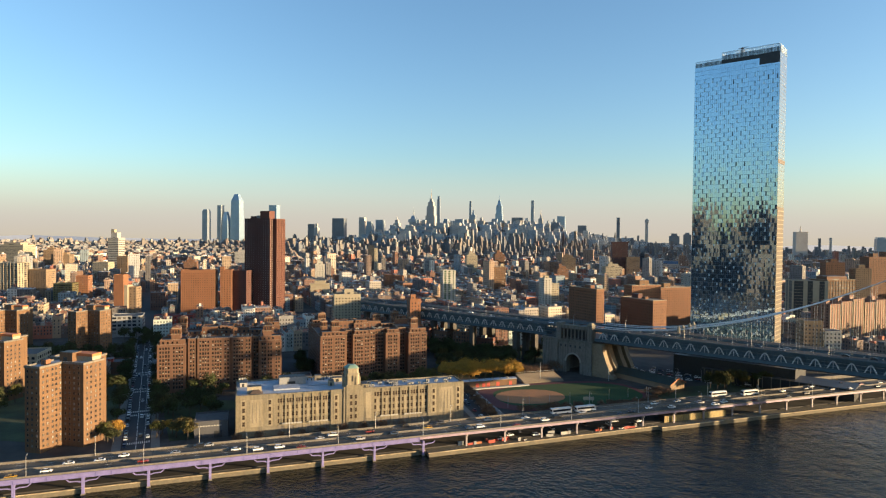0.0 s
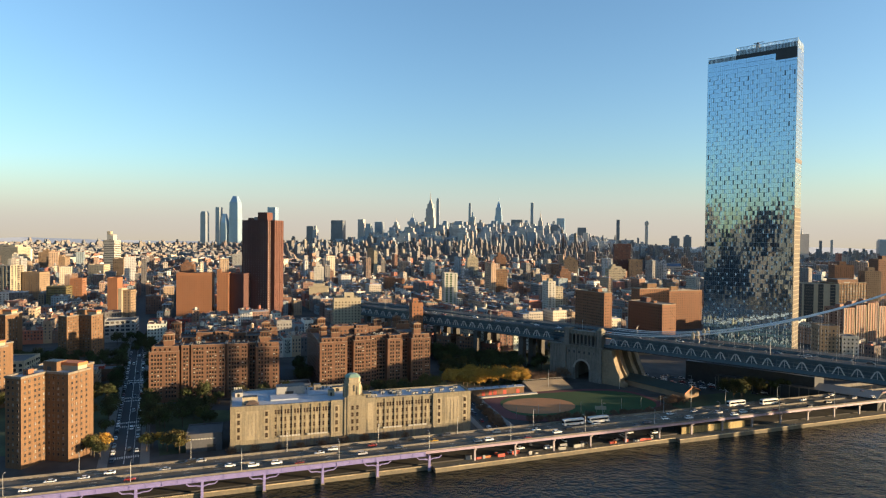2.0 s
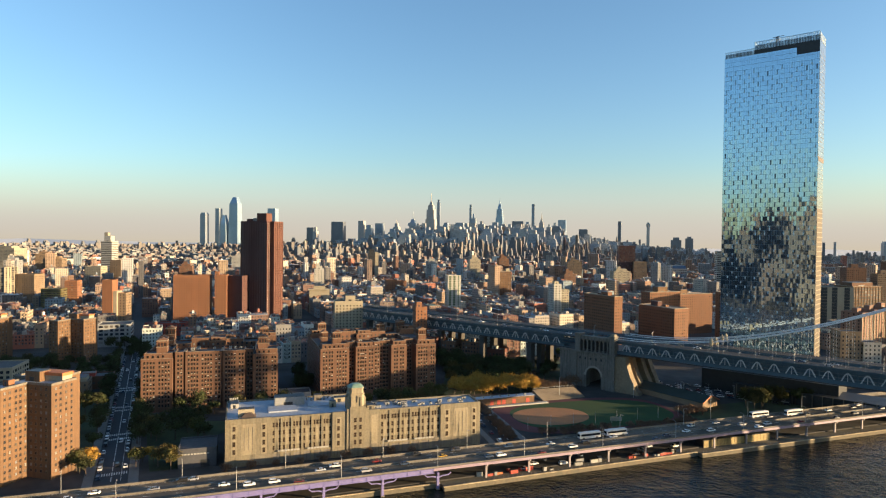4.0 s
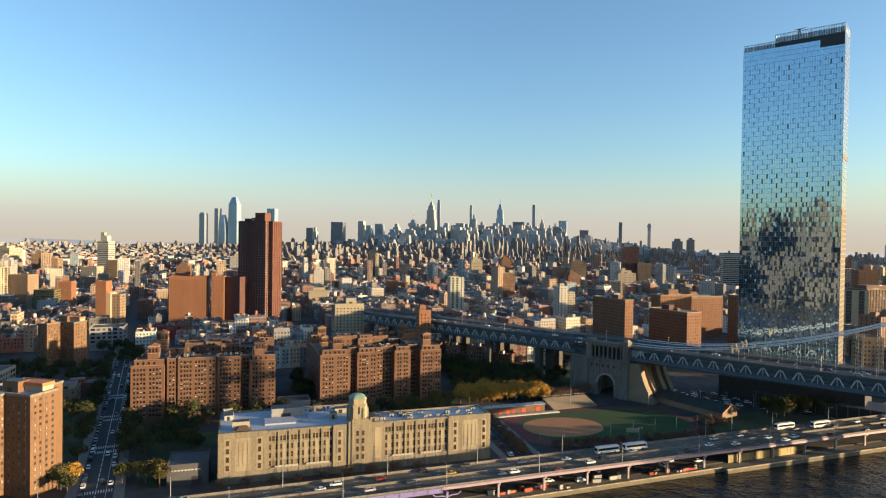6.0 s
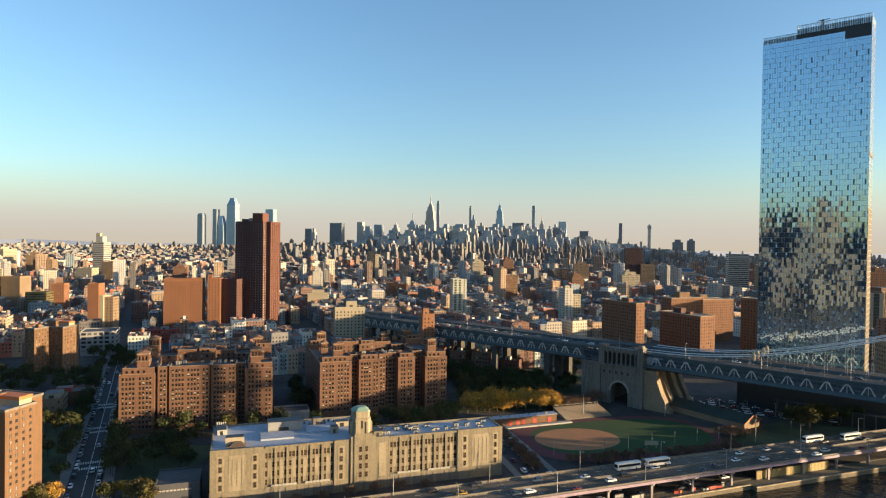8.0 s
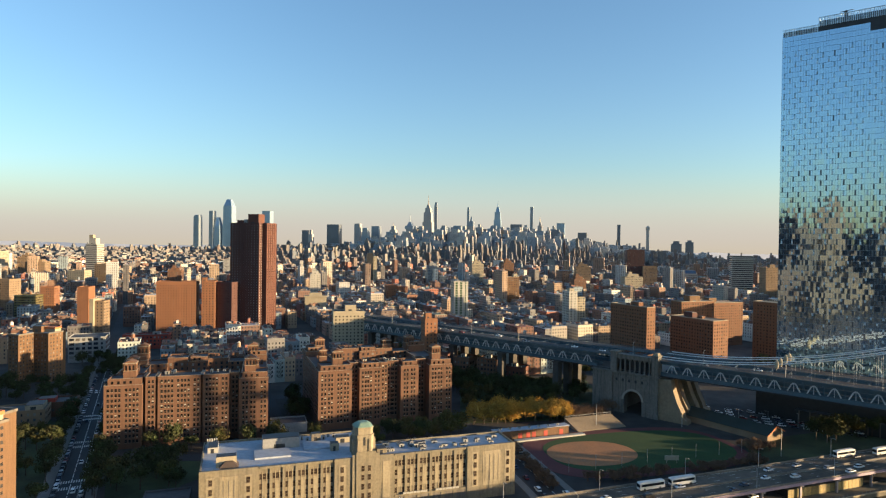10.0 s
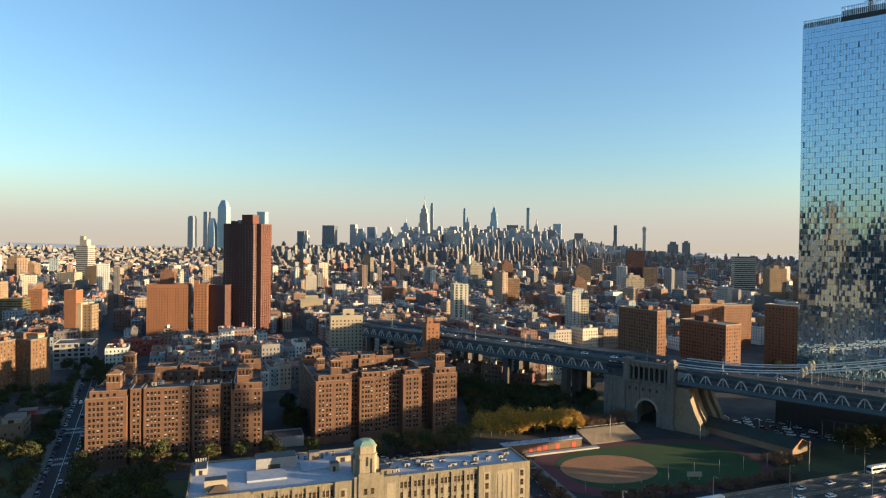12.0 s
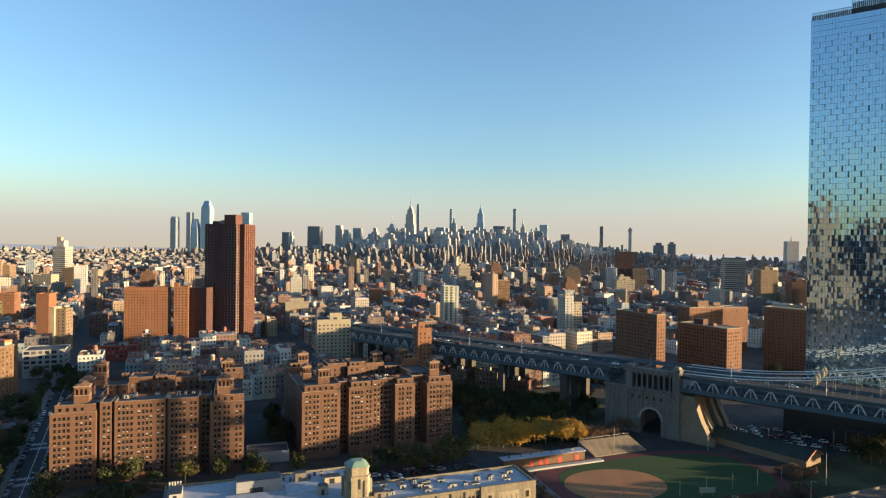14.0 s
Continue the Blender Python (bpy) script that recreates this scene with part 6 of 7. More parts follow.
b.prism([(140, 395), (240, 432), (230, 470), (150, 440)], -0.2, 0.06)
tagged(part("lawn", b, [GRASS]), "dull green lawns between the housing towers", "lawn", kind="structure")


def oval(b, cx, cy, a, hx, hy, z0, z1, p=2.6, n=48, mat=0):
    c, s = math.cos(radians(a)), math.sin(radians(a))
    pts = []
    for i in range(n):
        t = 2 * math.pi * i / n
        x = hx * math.copysign(abs(math.cos(t)) ** (2 / p), math.cos(t))
        y = hy * math.copysign(abs(math.sin(t)) ** (2 / p), math.sin(t))
        pts.append((cx + c * x - s * y, cy + s * x + c * y))
    b.prism(pts, z0, z1, mat)


field = thing("sports_field", "green sports field with dirt infield and red running track", "sports field", 88, 426, 0, 0)
for nm, col, dx, dy, hx, hy, z, pw, lab in (("running_track", TRACK, -2, 0, 59, 35, 0.08, 3.2, "dark red running track"), ("turf", TURF, 1, 1, 52, 29, 0.12, 2.8, "dark green turf"), ("infield", DIRT, -26, -6, 24, 18.5, 0.16, 2.1, "tan dirt infield")):
    b = MB()
    oval(b, dx, dy, 15, hx, hy, -0.1, z, pw)
    part(nm, b, [col], field, lab)
b = MB()
b.box(7, -20, 1.6, 14, -19.5, 3.8, 0)
b.cyl(8, -19.8, 0, 2.0, 0.15, 0.15, 6)
b.cyl(13, -19.8, 0, 2.0, 0.15, 0.15, 6)
part("scoreboard", b, [CREAM], field, "pale scoreboard on posts")
b = MB()
for i in range(9):
    b.cyl(-58 + i * 14, -38 + i * 4.4, 0, 7, 0.1, 0.08, 6)
part("fence_posts", b, [STEEL], field, kind="stuff")
for px, py, hgt in ((72, -8, 15), (40, 42, 13), (-12, 40, 14)):
    b = MB()
    b.cyl(px, py, 0, hgt, 0.2, 0.12, 8)
    part("light_pole", b, [STEEL], field)

fh = thing("field_house", "low orange brick field house with red doors and pale roof", "field house", 13, 437, 0, 19)
b = MB()
b.box(0, 0, 0, 46, 4.6, 4.9, 0)
part("wall", b, [BRICK_ORANGE], fh)
b = MB()
b.box(-0.4, -0.5, 4.9, 46.4, 5.0, 5.25, 0)
part("roof", b, [ROOF_PALE], fh)
b = MB()
b.box(-4, -5, 0, 54, -2, 0.9, 0)
part("bench_wall", b, [WHITEWALL], fh, "long pale low wall")
for x0 in (14, 19, 22.5, 30, 40):
    b = MB()
    b.box(x0, -0.1, 0, x0 + 2.4, 0.05, 3.4, 0)
    part("door", b, [REDPAINT], fh)
for i in range(7):
    roof_unit(fh, 4 + i * 6, 2.6, 5.25, 1.4, 1.2, 0.8, WHITEWALL)
STAND = node_mat("tan_concrete", (0.24, 0.19, 0.13), 0.9, 0, 0.25, 0.1, 1.0)
for (x, y, w, d, h, m) in ((-24, 600, 15, 18, 20, BRICK_MAROON), (-6, 592, 14, 16, 17, BRICK_RED), (12, 583, 17, 16, 18, BRICK_RED), (32, 572, 16, 14, 14, BRICK_MAROON)):
    slab("low_block", "low flat-roofed block in the shade of the bridge", "building", x, y, -28, w, d, h, m, 3.2, 2.6, WINDARK, 1.2, 1.6, ((w * 0.4, d * 0.5, 4, 4, 2.6, WHITEWALL), (w * 0.75, d * 0.3, 1.6, 1.6, 1.2, STEEL)), group="low blocks")
# added dark volume in place of the black shade under the bridge
dw = thing("dark_warehouse", "long low dark block added for the deep shade beneath the bridge", "warehouse", *br(62, 49), 0, BR[2])
b = MB()
b.box(0, 0, 0, 100, 26, 8, 0)
part("wall", b, [DARKMETAL], dw)
b = MB()
b.box(0, -0.4, 0, 0.6, 0, 8.4, 0)
ribm = b.mesh("wall_rib", [CONCRETE])
for i in range(16):
    place("wall_rib", ribm, dw, 2 + i * 5.9, 0, 0)
bl = thing("bleachers", "sloping concrete spectator stand beside the field", "bleachers", 63, 456, 0, 20)
for i in range(17):
    b = MB()
    b.box(0, i * 0.9, 0, 33, (i + 1) * 0.9, 0.5 + i * 0.22, 0)
    part("step", b, [STAND], bl)
b = MB()
for i in range(14):
    b.cyl(0.5 + i * 2.5, 15.2, 3.8, 5.0, 0.06, 0.06, 5)
b.box(0.4, 15.15, 4.9, 33, 15.25, 5.05)
part("rail", b, [STEEL], bl)
hut = thing("gabled_shed", "long dark-roofed shed with a red trimmed gable", "shed", 171, 444, 0, 124)
b = MB()
vs = [(x, y, z) for x in (0, 58) for y, z in ((-8, 0), (8, 0), (8, 4), (0, 7.4), (-8, 4))]
b.add(vs, [[0, 1, 2, 3, 4][::-1], [5, 6, 7, 8, 9], [0, 5, 9, 4], [1, 2, 7, 6], [2, 3, 8, 7], [3, 4, 9, 8]], 0)
part("wall", b, [BRICK_TAN], hut)
b = MB()
for sg in (-1, 1):
    b.add([(-0.8, 0, 7.55), (58.5, 0, 7.55), (58.5, sg * 8.8, 3.9), (-0.8, sg * 8.8, 3.9), (-0.8, 0, 7.8), (58.5, 0, 7.8), (58.5, sg * 8.8, 4.15), (-0.8, sg * 8.8, 4.15)],
          [[0, 1, 2, 3], [7, 6, 5, 4], [0, 3, 7, 4], [1, 5, 6, 2], [3, 2, 6, 7]], 0)
part("roof", b, [node_mat("dark_green_roof", (0.045, 0.06, 0.05), 0.7)], hut)
for sg in (-1, 1):
    b = MB()
    b.beam((-0.9, 0, 7.9), (-0.9, sg * 9, 4.1), 0.35, 0.6)
    part("gable_trim", b, [ORANGEPAINT], hut, "red-orange gable trim")
for i in range(5):
    copy_thing(lamp0, pose(150 + i * 16, 480 - i * 4, 0, 0, 0, 40 + i * 30))
wallr = thing("long_boundary_wall", "long pale concrete wall behind the highway", "wall", 256, 452, 0, 17)
b = MB()
b.box(0, 0, 0, 120, 0.8, 6.5, 0)
part("wall", b, [CONCRETE], wallr)

# small buildings by the housing towers
slab("red_walled_row", "low row of shops behind a bright red painted wall", "shop row", -326, 706, 12, 42, 14, 13, node_mat("red_painted_brick", (0.33, 0.055, 0.03), 0.8, 0, 0.2, 0.3, 2.0), 3.4, 3.4, WINDARK, 1.6, 1.8, ((10, 7, 5, 4, 2.6, CREAM), (30, 7, 7, 5, 3, GREYWALL)))
slab("pale_roofed_school", "low pale school building with flat roof", "school", -352, 462, 14, 46, 30, 14, CREAM, 3.6, 4.0, WINDARK, 2.6, 2.0, ((20, 14, 8, 6, 3, GREYWALL),))
slab("low_cream_annex", "low brown annex with a cream end wall", "building", -268, 446, 22, 26, 18, 9, BRICK_TAN, 3.2, 3.0, WINDARK, 1.5, 1.5, ((20, 9, 9, 12, 3, CREAM),))
slab("low_red_annex", "low brick annex with a red roof house", "building", -262, 470, 22, 24, 16, 8, BRICK_RED, 3.2, 3.0, WINDARK, 1.5, 1.5, ((8, 8, 9, 8, 2.5, REDPAINT),))
slab("low_court_building", "one-storey court building with a pale flat roof", "building", -112, 446, 17, 20, 14, 4.5, GREYWALL, 200, group="")
arch = thing("triumphal_arch", "cream stone triumphal arch with colonnade in the city", "arch", -195, 925, 0, 8)
b = MB()
b.box(0, 0, 0, 8, 10, 26, 0)
b.box(20, 0, 0, 28, 10, 26, 0)
b.box(0, 0, 26, 28, 10, 33, 0)
b.box(-1, -1, 33, 29, 11, 35, 0)
b.box(6, 2, 35, 22, 9, 39, 0)
for i in range(10):
    a0, a1 = math.pi * i / 10, math.pi * (i + 1) / 10
    x0, x1 = 14 - 6 * math.cos(a0), 14 - 6 * math.cos(a1)
    z0, z1 = 20 + 6 * math.sin(a0), 20 + 6 * math.sin(a1)
    b.add([(x0, 0.2, z0), (x1, 0.2, z1), (x1, 0.2, 26), (x0, 0.2, 26)], [[0, 1, 2, 3]], 0)
part("arch_body", b, [CREAM], arch)

# ---- bridge pylon ----
pyl = part("pylon", MB(), [], bridge, "tall blue steel bridge pylon")
for y0 in (-1, 8, 21, 30):
    b = MB()
    b.prism([(218, y0 - 1), (224, y0 - 1), (224, y0 + 3), (218, y0 + 3)], -6, 100, 0, taper=0.7)
    part("leg", b, [BRIDGE_BLUE], pyl)
b = MB()
for z in (40, 62, 84, 95):
    b.box(219.5, -1, z, 222.5, 33, z + 5, 0)
part("portal_beams", b, [BRIDGE_BLUE], pyl, kind="stuff")

# ---- downtown, beyond the left edge of the view ----
b = MB()
b.prism([(-1700, -1300), (-300, -1300), (-300, -260), (-360, -60), (-420, 60), (-1700, 60)], -3, 0.4, 0)
tagged(part("ground_downtown", b, [GROUND_MAT]), "paved ground of the downtown shore", "ground", kind="structure")
b = MB()
rd = random.Random(4)
for i in range(230):
    x, y = rd.uniform(-1350, -340), rd.uniform(-1150, 20)
    if x > -390 and y > -90:
        continue
    far_ = (abs(x) + abs(y)) / 1500
    h = rd.uniform(24, 80) + (rd.uniform(20, 130) if far_ > 0.6 else 0)
    w = rd.uniform(26, 46)
    b.rbox(x, y, radians(rd.choice((20, 35))), w, rd.uniform(26, 44), 0, h, 0)
    b.rbox(x, y, radians(20), w * 0.5, 16, h, h + rd.uniform(5, 22), 0)
tagged(part("downtown_towers", b, [DOWNTOWN_WALL]), "brick and stone downtown high-rises", "high-rises", kind="stuff")

# ---- trees ----
def crown_mesh(name, mat, r, h, clumps, leaves, seed, flat=0.75, leaf=0.85):
    """A crown of many small leaf sprays gathered in uneven clumps."""
    q = random.Random(seed)
    b = MB()
    for k in range(clumps):
        a, rr = q.uniform(0, 6.283), r * math.sqrt(q.random()) * 0.8
        cz = h + q.uniform(-0.35, 0.6) * r * flat
        cr = r * q.uniform(0.28, 0.5)
        cx, cy = rr * math.cos(a), rr * math.sin(a)
        cz -= 0.25 * rr
        for i in range(leaves):
            v = Vector((q.gauss(0, 1), q.gauss(0, 1), q.gauss(0, 0.8)))
            v = v.normalized() * cr * q.uniform(0.7, 1.05)
            c = Vector((cx, cy, cz)) + v
            n = (v.normalized() + Vector((q.uniform(-.7, .7), q.uniform(-.7, .7), q.uniform(-.2, .8)))).normalized()
            s = n.orthogonal().normalized()
            s = Matrix.Rotation(q.uniform(0, 6.28), 3, n) @ s
            t = n.cross(s)
            e = leaf * q.uniform(0.6, 1.3)
            p = [c - s * e * 0.6, c + t * e * 0.35 + n * 0.1, c + s * e * 0.6, c - t * e * 0.35 + n * 0.1]
            b.add([tuple(w) for w in p], [[0, 1, 2, 3]], 0)
    return b.mesh(name, [mat])


def trunk_mesh(h, r, seed):
    q = random.Random(seed)
    b = MB()
    b.cyl(0, 0, -0.2, h * 0.55, r, r * 0.6, 7)
    b.cyl(0, 0, h * 0.55, h * 0.95, r * 0.6, r * 0.25, 6)
    for i in range(6):
        a = i * 1.05 + q.uniform(-.3, .3)
        z = h * q.uniform(0.42, 0.7)
        L = h * q.uniform(0.3, 0.45)
        b.beam((0, 0, z), (L * math.cos(a), L * math.sin(a), z + L * 0.7), r * 0.4, r * 0.4)
    return b.mesh("trunk", [BARK])


def tree(name, label, mat, r, h, seed, clumps=19, leaves=45, leaf=0.71):
    t = thing(name, label, "tree", 0, 0, -50, 0, "trees")
    part("trunk", trunk_mesh(h, 0.28, seed), [], t)
    part("crown", crown_mesh("crown", mat, r, h, clumps, leaves, seed, leaf=leaf), [], t)
    return t


kinds = {
    "green": [tree("green_tree", "leafy dark green street tree", LEAF_GREEN, 4.0, 6.4, 1), tree("green_tree", "broad dark green park tree", LEAF_GREEN, 4.8, 7.4, 2, 28)],
    "tall": [tree("tall_green_tree", "tall dark green tree beside the bridge approach", LEAF_GREEN, 5.6, 11.0, 8, 30)],
    "olive": [tree("olive_tree", "olive green tree turning yellow in autumn", LEAF_OLIVE, 4.0, 6.8, 3)],
    "gold": [tree("golden_tree", "golden-leaved autumn tree beside the field", LEAF_GOLD, 5.6, 6.6, 4, 32), tree("golden_tree", "tall golden-brown autumn tree beside the field", LEAF_GOLD, 5.0, 7.4, 5, 30)],
    "amber": [tree("amber_tree", "small yellow-brown autumn street tree", LEAF_GOLD, 3.4, 5.2, 7)],
    "bare": [tree("bare_tree", "brown bare tree with fine twigs beside the stand", LEAF_RUST, 3.6, 5.5, 9, 16, 50, 0.4)],
    "rust": [tree("bare_shrub", "brown bare shrub with fine twigs", LEAF_RUST, 2.6, 2.8, 6, 10, 40, 0.5)],
}
used = set()
rt = random.Random(31)


def plant(kind, x, y, z=0.0):
    src = rt.choice(kinds[kind])
    k = rt.uniform(0.8, 1.2) * (1.08 if kind in ('green', 'olive') else 1.0)
    if src.name not in used:
        used.add(src.name)
        src.matrix_basis = pose(x, y, z, 0, 0, rt.uniform(0, 360))
        return
    c = copy_thing(src, pose(x, y, z, 0, 0, rt.uniform(0, 360)))
    c.scale = (k, k, k * rt.uniform(0.9, 1.15))


def scatter(kind, quad, n, gap=4.5):
    """Trees spread over a four-sided patch."""
    done = []
    a, bq, c, d = (Vector(p) for p in quad)
    tries = 0
    while len(done) < n and tries < n * 30:
        tries += 1
        u, v = rt.random(), rt.random()
        p = a.lerp(bq, u).lerp(d.lerp(c, u), v)
        if all((p - q).length > gap for q in done):
            done.append(p)
            kk = kind if isinstance(kind, str) else rt.choice(kind)
            plant(kk, p.x, p.y)


scatter("gold", ((2, 466), (60, 478), (66, 494), (6, 488)), 34, 4)
scatter(("green", "green", "olive"), ((0, 494), (66, 498), (66, 560), (-2, 556)), 36, 6)
# trees added only to darken the shaded gap between the apartment blocks
scatter("green", ((-104, 466), (-96, 468), (-112, 525), (-122, 520)), 9, 5)
scatter("green", ((-40, 560), (60, 520), (58, 545), (-30, 590)), 18, 6)
scatter("tall", (br(-66, -28), br(-235, -28), br(-235, -16), br(-66, -16)), 26, 5.5)
scatter("green", ((-30, 610), (62, 540), (50, 640), (-60, 690)), 30, 6)
scatter("green", ((70, 505), (86, 510), (92, 590), (74, 590)), 8, 6)
scatter("bare", ((64, 476), (96, 492), (92, 500), (60, 486)), 16, 3.6)
scatter(("green", "olive", "olive"), ((-36, 388), (10, 402), (4, 418), (-42, 404)), 9, 5)
scatter(("green", "green", "olive"), ((-172, 352), (-128, 352), (-118, 400), (-182, 408)), 17, 6)
scatter(("amber", "olive"), ((-148, 318), (-128, 322), (-130, 336), (-150, 336)), 7, 5)
scatter(("amber", "olive"), ((-176, 318), (-166, 318), (-168, 332), (-178, 332)), 4, 4)
scatter(("green", "green", "olive"), ((-236, 352), (-196, 345), (-222, 440), (-250, 440)), 18, 6.5)
scatter(("green", "green", "olive"), ((-300, 330), (-245, 322), (-265, 438), (-340, 450)), 22, 7)
scatter("green", ((-330, 500), (-262, 470), (-262, 545), (-335, 550)), 22, 7)
scatter("green", ((-420, 480), (-335, 490), (-345, 548), (-440, 548)), 20, 7)
scatter("green", ((-310, 600), (-268, 560), (-282, 640), (-330, 660)), 14, 6)
scatter(("olive", "green", "olive"), ((-56, 418), (0, 444), (-4, 462), (-60, 440)), 18, 5)
scatter(("green", "olive"), ((-110, 395), (-85, 405), (-82, 440), (-108, 432)), 6, 5)
scatter(("green", "olive"), ((-165, 410), (-100, 425), (-104, 430), (-168, 414)), 6, 6)
scatter("rust", ((30, 368), (16, 432), (21, 436), (35, 370)), 26, 2.2)
scatter("rust", ((52, 376), (146, 404), (144, 410), (50, 384)), 40, 2.2)
scatter("rust", ((146, 418), (168, 428), (160, 440), (142, 432)), 12, 2.4)
scatter(("green", "olive"), ((196, 438), (240, 455), (236, 466), (190, 450)), 12, 5)
scatter("green", ((245, 480), (330, 500), (320, 520), (240, 500)), 12, 6)
scatter("green", ((100, 590), (130, 600), (120, 680), (90, 660)), 10, 6)
scatter("green", ((175, 600), (200, 600), (260, 640), (190, 630)), 10, 6)
scatter("green", ((255, 640), (290, 610), (320, 640), (300, 680)), 12, 6)
scatter(("green", "olive"), ((-140, 1010), (-60, 1050), (-40, 1130), (-150, 1120)), 34, 6)
scatter("green", ((40, 960), (80, 960), (90, 1040), (30, 1040)), 14, 6)
scatter("green", ((380, 1380), (470, 1380), (480, 1450), (380, 1450)), 16, 7)
for sg in (-1, 1):
    for al in range(10, 330, 13):
        p = S0 + SN * sg * 10.5 + SD * (al + rt.uniform(-2, 2))
        if rt.random() < 0.8:
            plant("green", p.x, p.y)
for a in range(-72, 18, 11):
    x, y = LB[0] + math.cos(radians(17.7)) * (a + 75), LB[1] - 4 + math.sin(radians(17.7)) * (a + 75)
    plant("rust", x, y - 3)

# ---- vehicles ----
CARGLASS = node_mat("car_glass", (0.02, 0.022, 0.025), 0.1, 0, 0.2)
BUSWHITE = node_mat("white_bus_paint", (0.72, 0.70, 0.66), 0.4, 0, 0.1)
TAXI = node_mat("taxi_yellow_paint", (0.65, 0.36, 0.03), 0.4, 0, 0.1)


def hull(b, secs, mat=0):
    """A body from cross sections (x, half width, z0, z1, half width at the top)."""
    k = len(b.v)
    for x, hw_, z0, z1, ht in secs:
        b.v += [(x, -hw_, z0), (x, hw_, z0), (x, hw_, (z0 + z1) / 2), (x, ht, z1), (x, -ht, z1), (x, -hw_, (z0 + z1) / 2)]
    n = len(secs)
    for i in range(n - 1):
        for j in range(6):
            j2 = (j + 1) % 6
            b.f.append([k + i * 6 + j, k + i * 6 + j2, k + i * 6 + 6 + j2, k + i * 6 + 6 + j])
            b.m.append(mat)
    b.f.append([k + j for j in reversed(range(6))])
    b.m.append(mat)
    b.f.append([k + (n - 1) * 6 + j for j in range(6)])
    b.m.append(mat)


def vehicle(name, label, cat, L, H, paint, style):
    t = thing(name, label, cat, 0, 0, -60, 0, "vehicles")
    b = MB()
    if style == "car":
        hull(b, [(-L / 2, 0.78, 0.4, 0.8, 0.7), (-L / 2 + 0.2, 0.88, 0.3, 0.95, 0.82), (-0.3, 0.9, 0.28, 1.0, 0.85), (L / 2 - 1.2, 0.9, 0.28, 0.95, 0.84), (L / 2 - 0.2, 0.86, 0.32, 0.82, 0.76), (L / 2, 0.75, 0.4, 0.7, 0.68)])
    elif style == "suv":
        hull(b, [(-L / 2, 0.85, 0.45, 1.05, 0.8), (-L / 2 + 0.15, 0.94, 0.35, 1.15, 0.9), (L / 2 - 1.1, 0.95, 0.35, 1.1, 0.9), (L / 2, 0.85, 0.45, 0.95, 0.8)])
    else:
        hull(b, [(-L / 2, 1.15, 0.5, H, 1.05), (-L / 2 + 0.15, 1.25, 0.4, H + 0.05, 1.15), (L / 2 - 0.3, 1.25, 0.4, H + 0.05, 1.15), (L / 2, 1.15, 0.5, H - 0.2, 1.05)])
    if style == "car":
        b.box(-0.95, -0.62, H - 0.02, 0.5, 0.62, H + 0.04)
    elif style == "suv":
        b.box(-L / 2 + 0.45, -0.74, H - 0.08, 0.55, 0.74, H + 0.02)
    else:
        b.box(-L / 2 + 1, -0.8, H + 0.04, L / 2 - 2, 0.8, H + 0.22)
    part("body", b, [paint], t)
    g = MB()
    if style == "car":
        hull(g, [(-L / 2 + 0.5, 0.8, 0.93, 1.0, 0.7), (-0.9, 0.8, 0.95, H, 0.62), (0.5, 0.8, 0.95, H, 0.62), (1.25, 0.8, 0.93, 1.0, 0.7)])
    elif style == "suv":
        hull(g, [(-L / 2 + 0.15, 0.86, 1.1, 1.2, 0.78), (-L / 2 + 0.5, 0.86, 1.1, H - 0.06, 0.72), (0.5, 0.86, 1.1, H - 0.06, 0.72), (1.2, 0.86, 1.08, 1.15, 0.8)])
    else:
        g.box(-L / 2 + 0.5, -1.28, H * 0.5, L / 2 - 0.6, 1.28, H * 0.82)
        g.box(L / 2 - 0.28, -1.05, H * 0.42, L / 2 + 0.02, 1.05, H * 0.85)
    part("cabin_glass", g, [CARGLASS], t)
    wh = MB()
    R = 0.33 if style != "bus" else 0.5
    vs, n = [], 10
    for y in (-0.12, 0.12):
        vs += [(R * math.cos(6.2832 * i / n), y, R * math.sin(6.2832 * i / n)) for i in range(n)]
    wh.add(vs, [[i, (i + 1) % n, n + (i + 1) % n, n + i] for i in range(n)] + [list(range(n))[::-1], list(range(n, 2 * n))])
    wm = wh.mesh("wheel", [TYRE])
    W = 0.82 if style != "bus" else 1.15
    for x in (-L * 0.3, L * 0.32):
        for y in (-W, W):
            place("wheel", wm, t, x, y, R)
    return t


fleet = [vehicle("car", "saloon car on the road", "car", 4.5, 1.45, CAR_PAINT, "car"), vehicle("suv", "tall estate car on the road", "car", 4.8, 1.75, CAR_PAINT, "suv"),
         vehicle("van", "white delivery van on the highway", "van", 6.0, 2.6, BUSWHITE, "bus"), vehicle("coach", "long white coach on the highway", "coach", 12.5, 3.3, BUSWHITE, "bus"),
         vehicle("taxi", "yellow taxi car on the highway", "taxi", 4.6, 1.5, TAXI, "car")]
rv = random.Random(12)
first = set()


def drive(k, x, y, z, ang):
    src = fleet[k]
    if k not in first:
        first.add(k)
        src.matrix_basis = pose(x, y, z, 0, 0, ang)
    else:
        copy_thing(src, pose(x, y, z, 0, 0, ang))


lanes = ((2.3, 0), (5.5, 0), (8.6, 0), (12.4, 180), (15.6, 180), (18.8, 180))
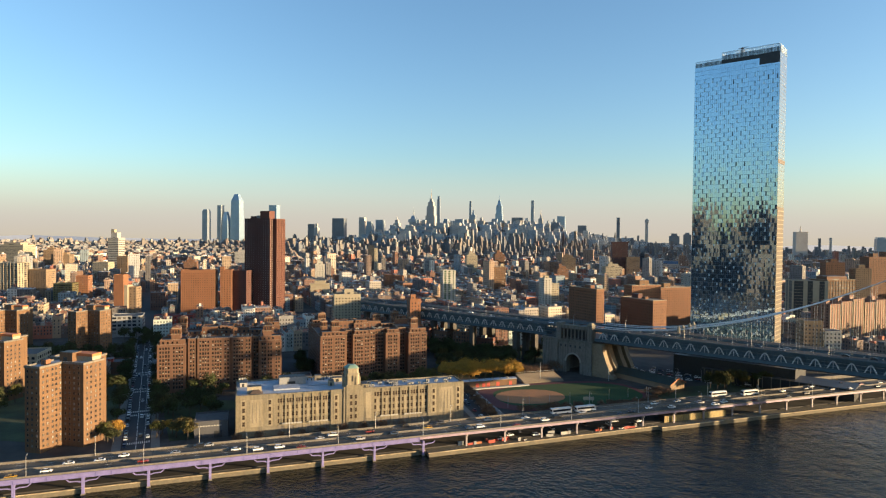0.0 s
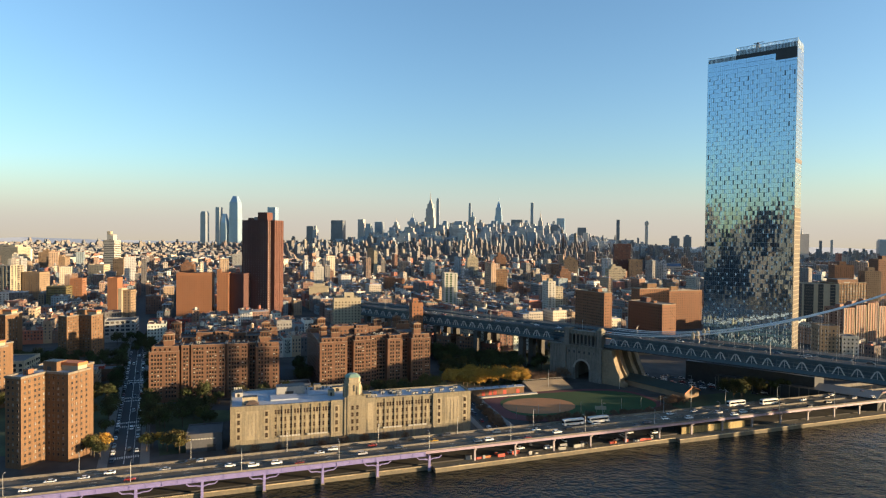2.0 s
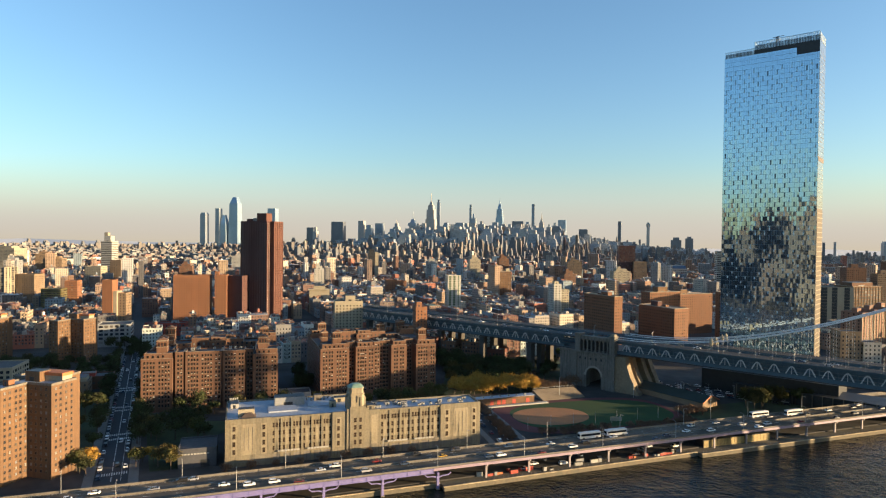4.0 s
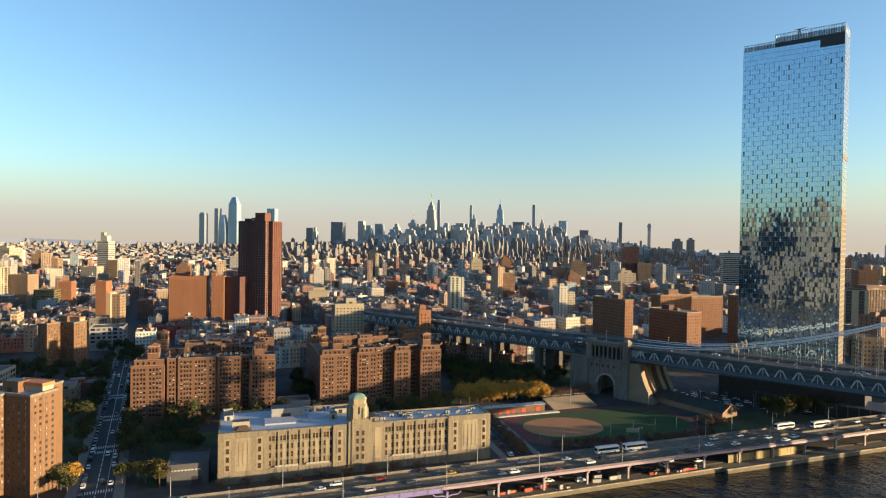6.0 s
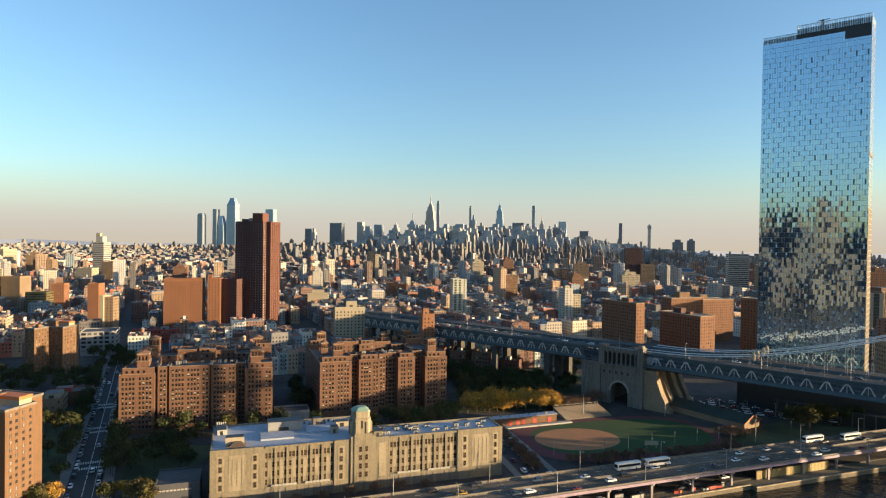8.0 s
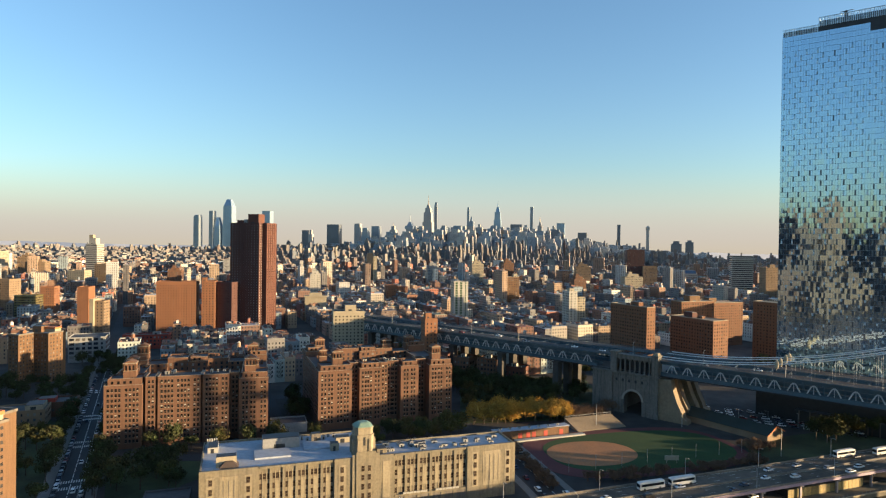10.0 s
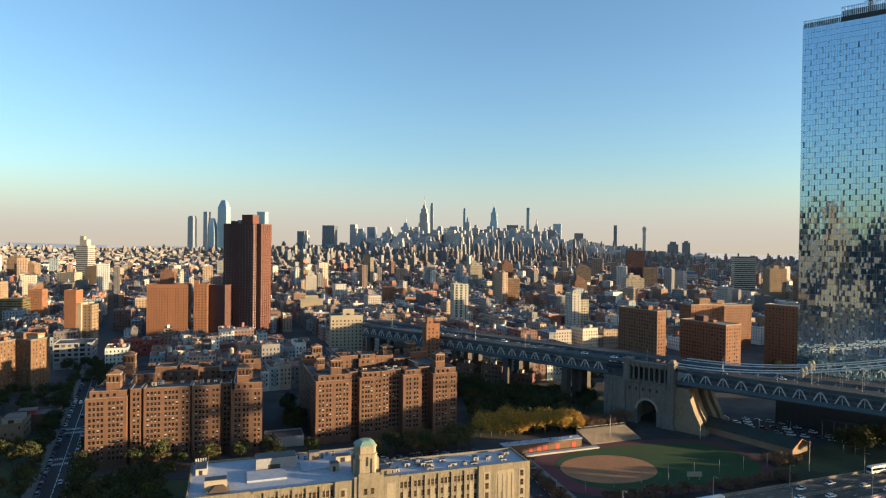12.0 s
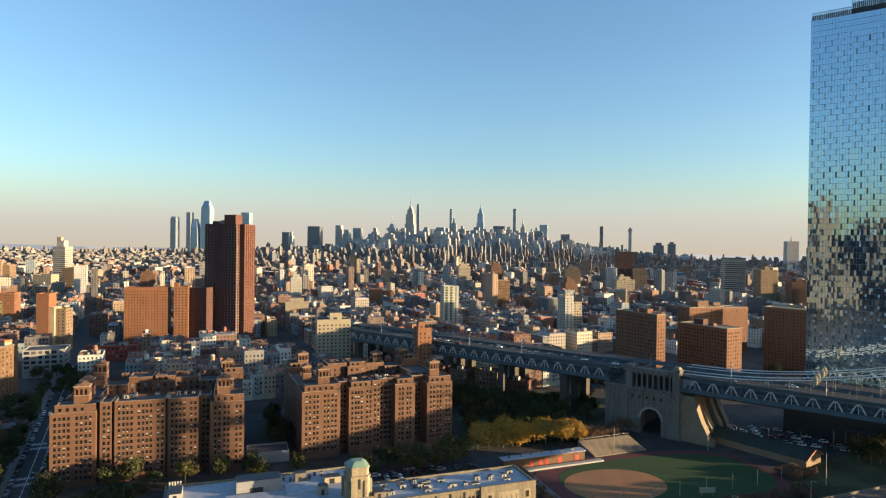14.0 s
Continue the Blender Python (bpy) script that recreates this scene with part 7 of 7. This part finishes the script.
for i in range(58):
    a = -205 + i * 9.6 + rv.uniform(-3, 3)
    q, turn = lanes[rv.choice((0, 1, 2, 3, 4, 4, 5, 1))]
    x, y = hw(a, q)
    drive(rv.choice((0, 0, 0, 1, 1, 0, 1, 1, 0, 2 if i % 5 == 0 else 0, 4 if i % 19 == 3 else 0)), x, y, ZD + 0.01, HW[2] + turn)
for a, q, turn in ((88, 15.6, 180), (104, 15.6, 180), (228, 15.6, 180), (205, 18.8, 180)):
    x, y = hw(a, q)
    drive(3, x, y, ZD + 0.01, HW[2] + turn)
sang = math.degrees(math.atan2(SD.y, SD.x))
for sg in (-1, 1):
    for i in range(52):
        if rv.random() < 0.72:
            p = S0 + SN * sg * 5.3 + SD * (5 + i * 6.1)
            drive(rv.choice((0, 1)), p.x, p.y, 0.06, sang)
for i in range(9):
    p = S0 + SN * rv.choice((-1.8, 1.8)) + SD * (20 + i * 38)
    drive(rv.choice((0, 1)), p.x, p.y, 0.06, sang)
for i in range(12):
    for sg in (-1, 1):
        p = Vector((36.5, 347)) + Vector((-0.233, 0.972)) * (4 + i * 7) + Vector((0.972, 0.233)) * sg * 5.2
        if rv.random() < 0.7:
            drive(rv.choice((0, 1, 0)), p.x, p.y, 0.06, 103.5)
for i in range(16):
    p = Vector((-118, 412)) + Vector((0.967, 0.253)) * i * 8
    if rv.random() < 0.7:
        drive(rv.choice((0, 1)), p.x, p.y, 0.06, 14.6)
for r in range(3):
    for i in range(6):
        if rv.random() < 0.75:
            drive(rv.choice((0, 1)), -52 + i * 3.0 + r * 9, 424 + i * 1.0 + r * 6, 0.07, 110)
for r in range(5):
    for i in range(12):
        if rv.random() < 0.7:
            x, y = 150 + i * 6 + r * 4, 520 - i * 3.2 - r * 9
            drive(rv.choice((0, 1, 0)), x, y, 0.07, -30)
for i in range(14):
    if rv.random() < 0.8:
        x, y = hw(45 + i * 7, 4 + (i % 3) * 4)
        drive(rv.choice((0, 1)), x, y, 0.02, HW[2] + rv.choice((0, 90)))
for i in range(9):
    for k in range(2):
        x, y = br(rv.uniform(-285, 180), rv.choice((-1, 3, 6)))
        drive(rv.choice((0, 1, 0)), x, y, 36.72, BR[2])

# far river reach
b = MB()
b.prism([(1560, 3950), (3600, 3600), (4400, 4850), (1900, 4850)], -0.5, 0.5, 0)
tagged(part("water_far", b, [WATER]), "pale far reach of the river", "river", kind="structure")

# shed of yellow panels and building material under the highway
ps = thing("panelled_site_shed", "low site shed with yellow mesh panels under the highway", "shed", *hw(150, 2.6), -0.6, HW[2])
b = MB()
b.box(0, 0.3, 0, 46, 6, 4.2, 0)
part("wall", b, [DARKMETAL], ps)
pn = MB()
pn.box(0.08, 0, 0.3, 2.2, 0.12, 4.0, 0)
pnm = pn.mesh("panel", [node_mat("yellow_mesh_panel", (0.34, 0.25, 0.09), 0.7, 0, 0.3, 0.5, 2.0, 0, None, "object")])
for i in range(20):
    place("panel", pnm, ps, i * 2.3, 0.1, 0)
rk = random.Random(9)
for i in range(26):
    a = rk.uniform(20, 135)
    x, y = hw(a, rk.uniform(0.5, 5))
    t = thing("material_crate", "red and grey building-site crate on the quay", "crate", x, y, -0.6, HW[2] + rk.uniform(-10, 10), "crates")
    w, d, h = rk.uniform(1.2, 4.5), rk.uniform(1, 2), rk.uniform(0.8, 2.2)
    b = MB()
    b.box(-w / 2, -d / 2, 0, w / 2, d / 2, h, 0)
    b.box(-w / 2 - 0.05, -d / 2 - 0.05, h, w / 2 + 0.05, d / 2 + 0.05, h + 0.12, 1)
    part("box", b, [rk.choice([REDPAINT, REDPAINT, ORANGEPAINT, GREYWALL, WHITEWALL]), DARKMETAL], t)
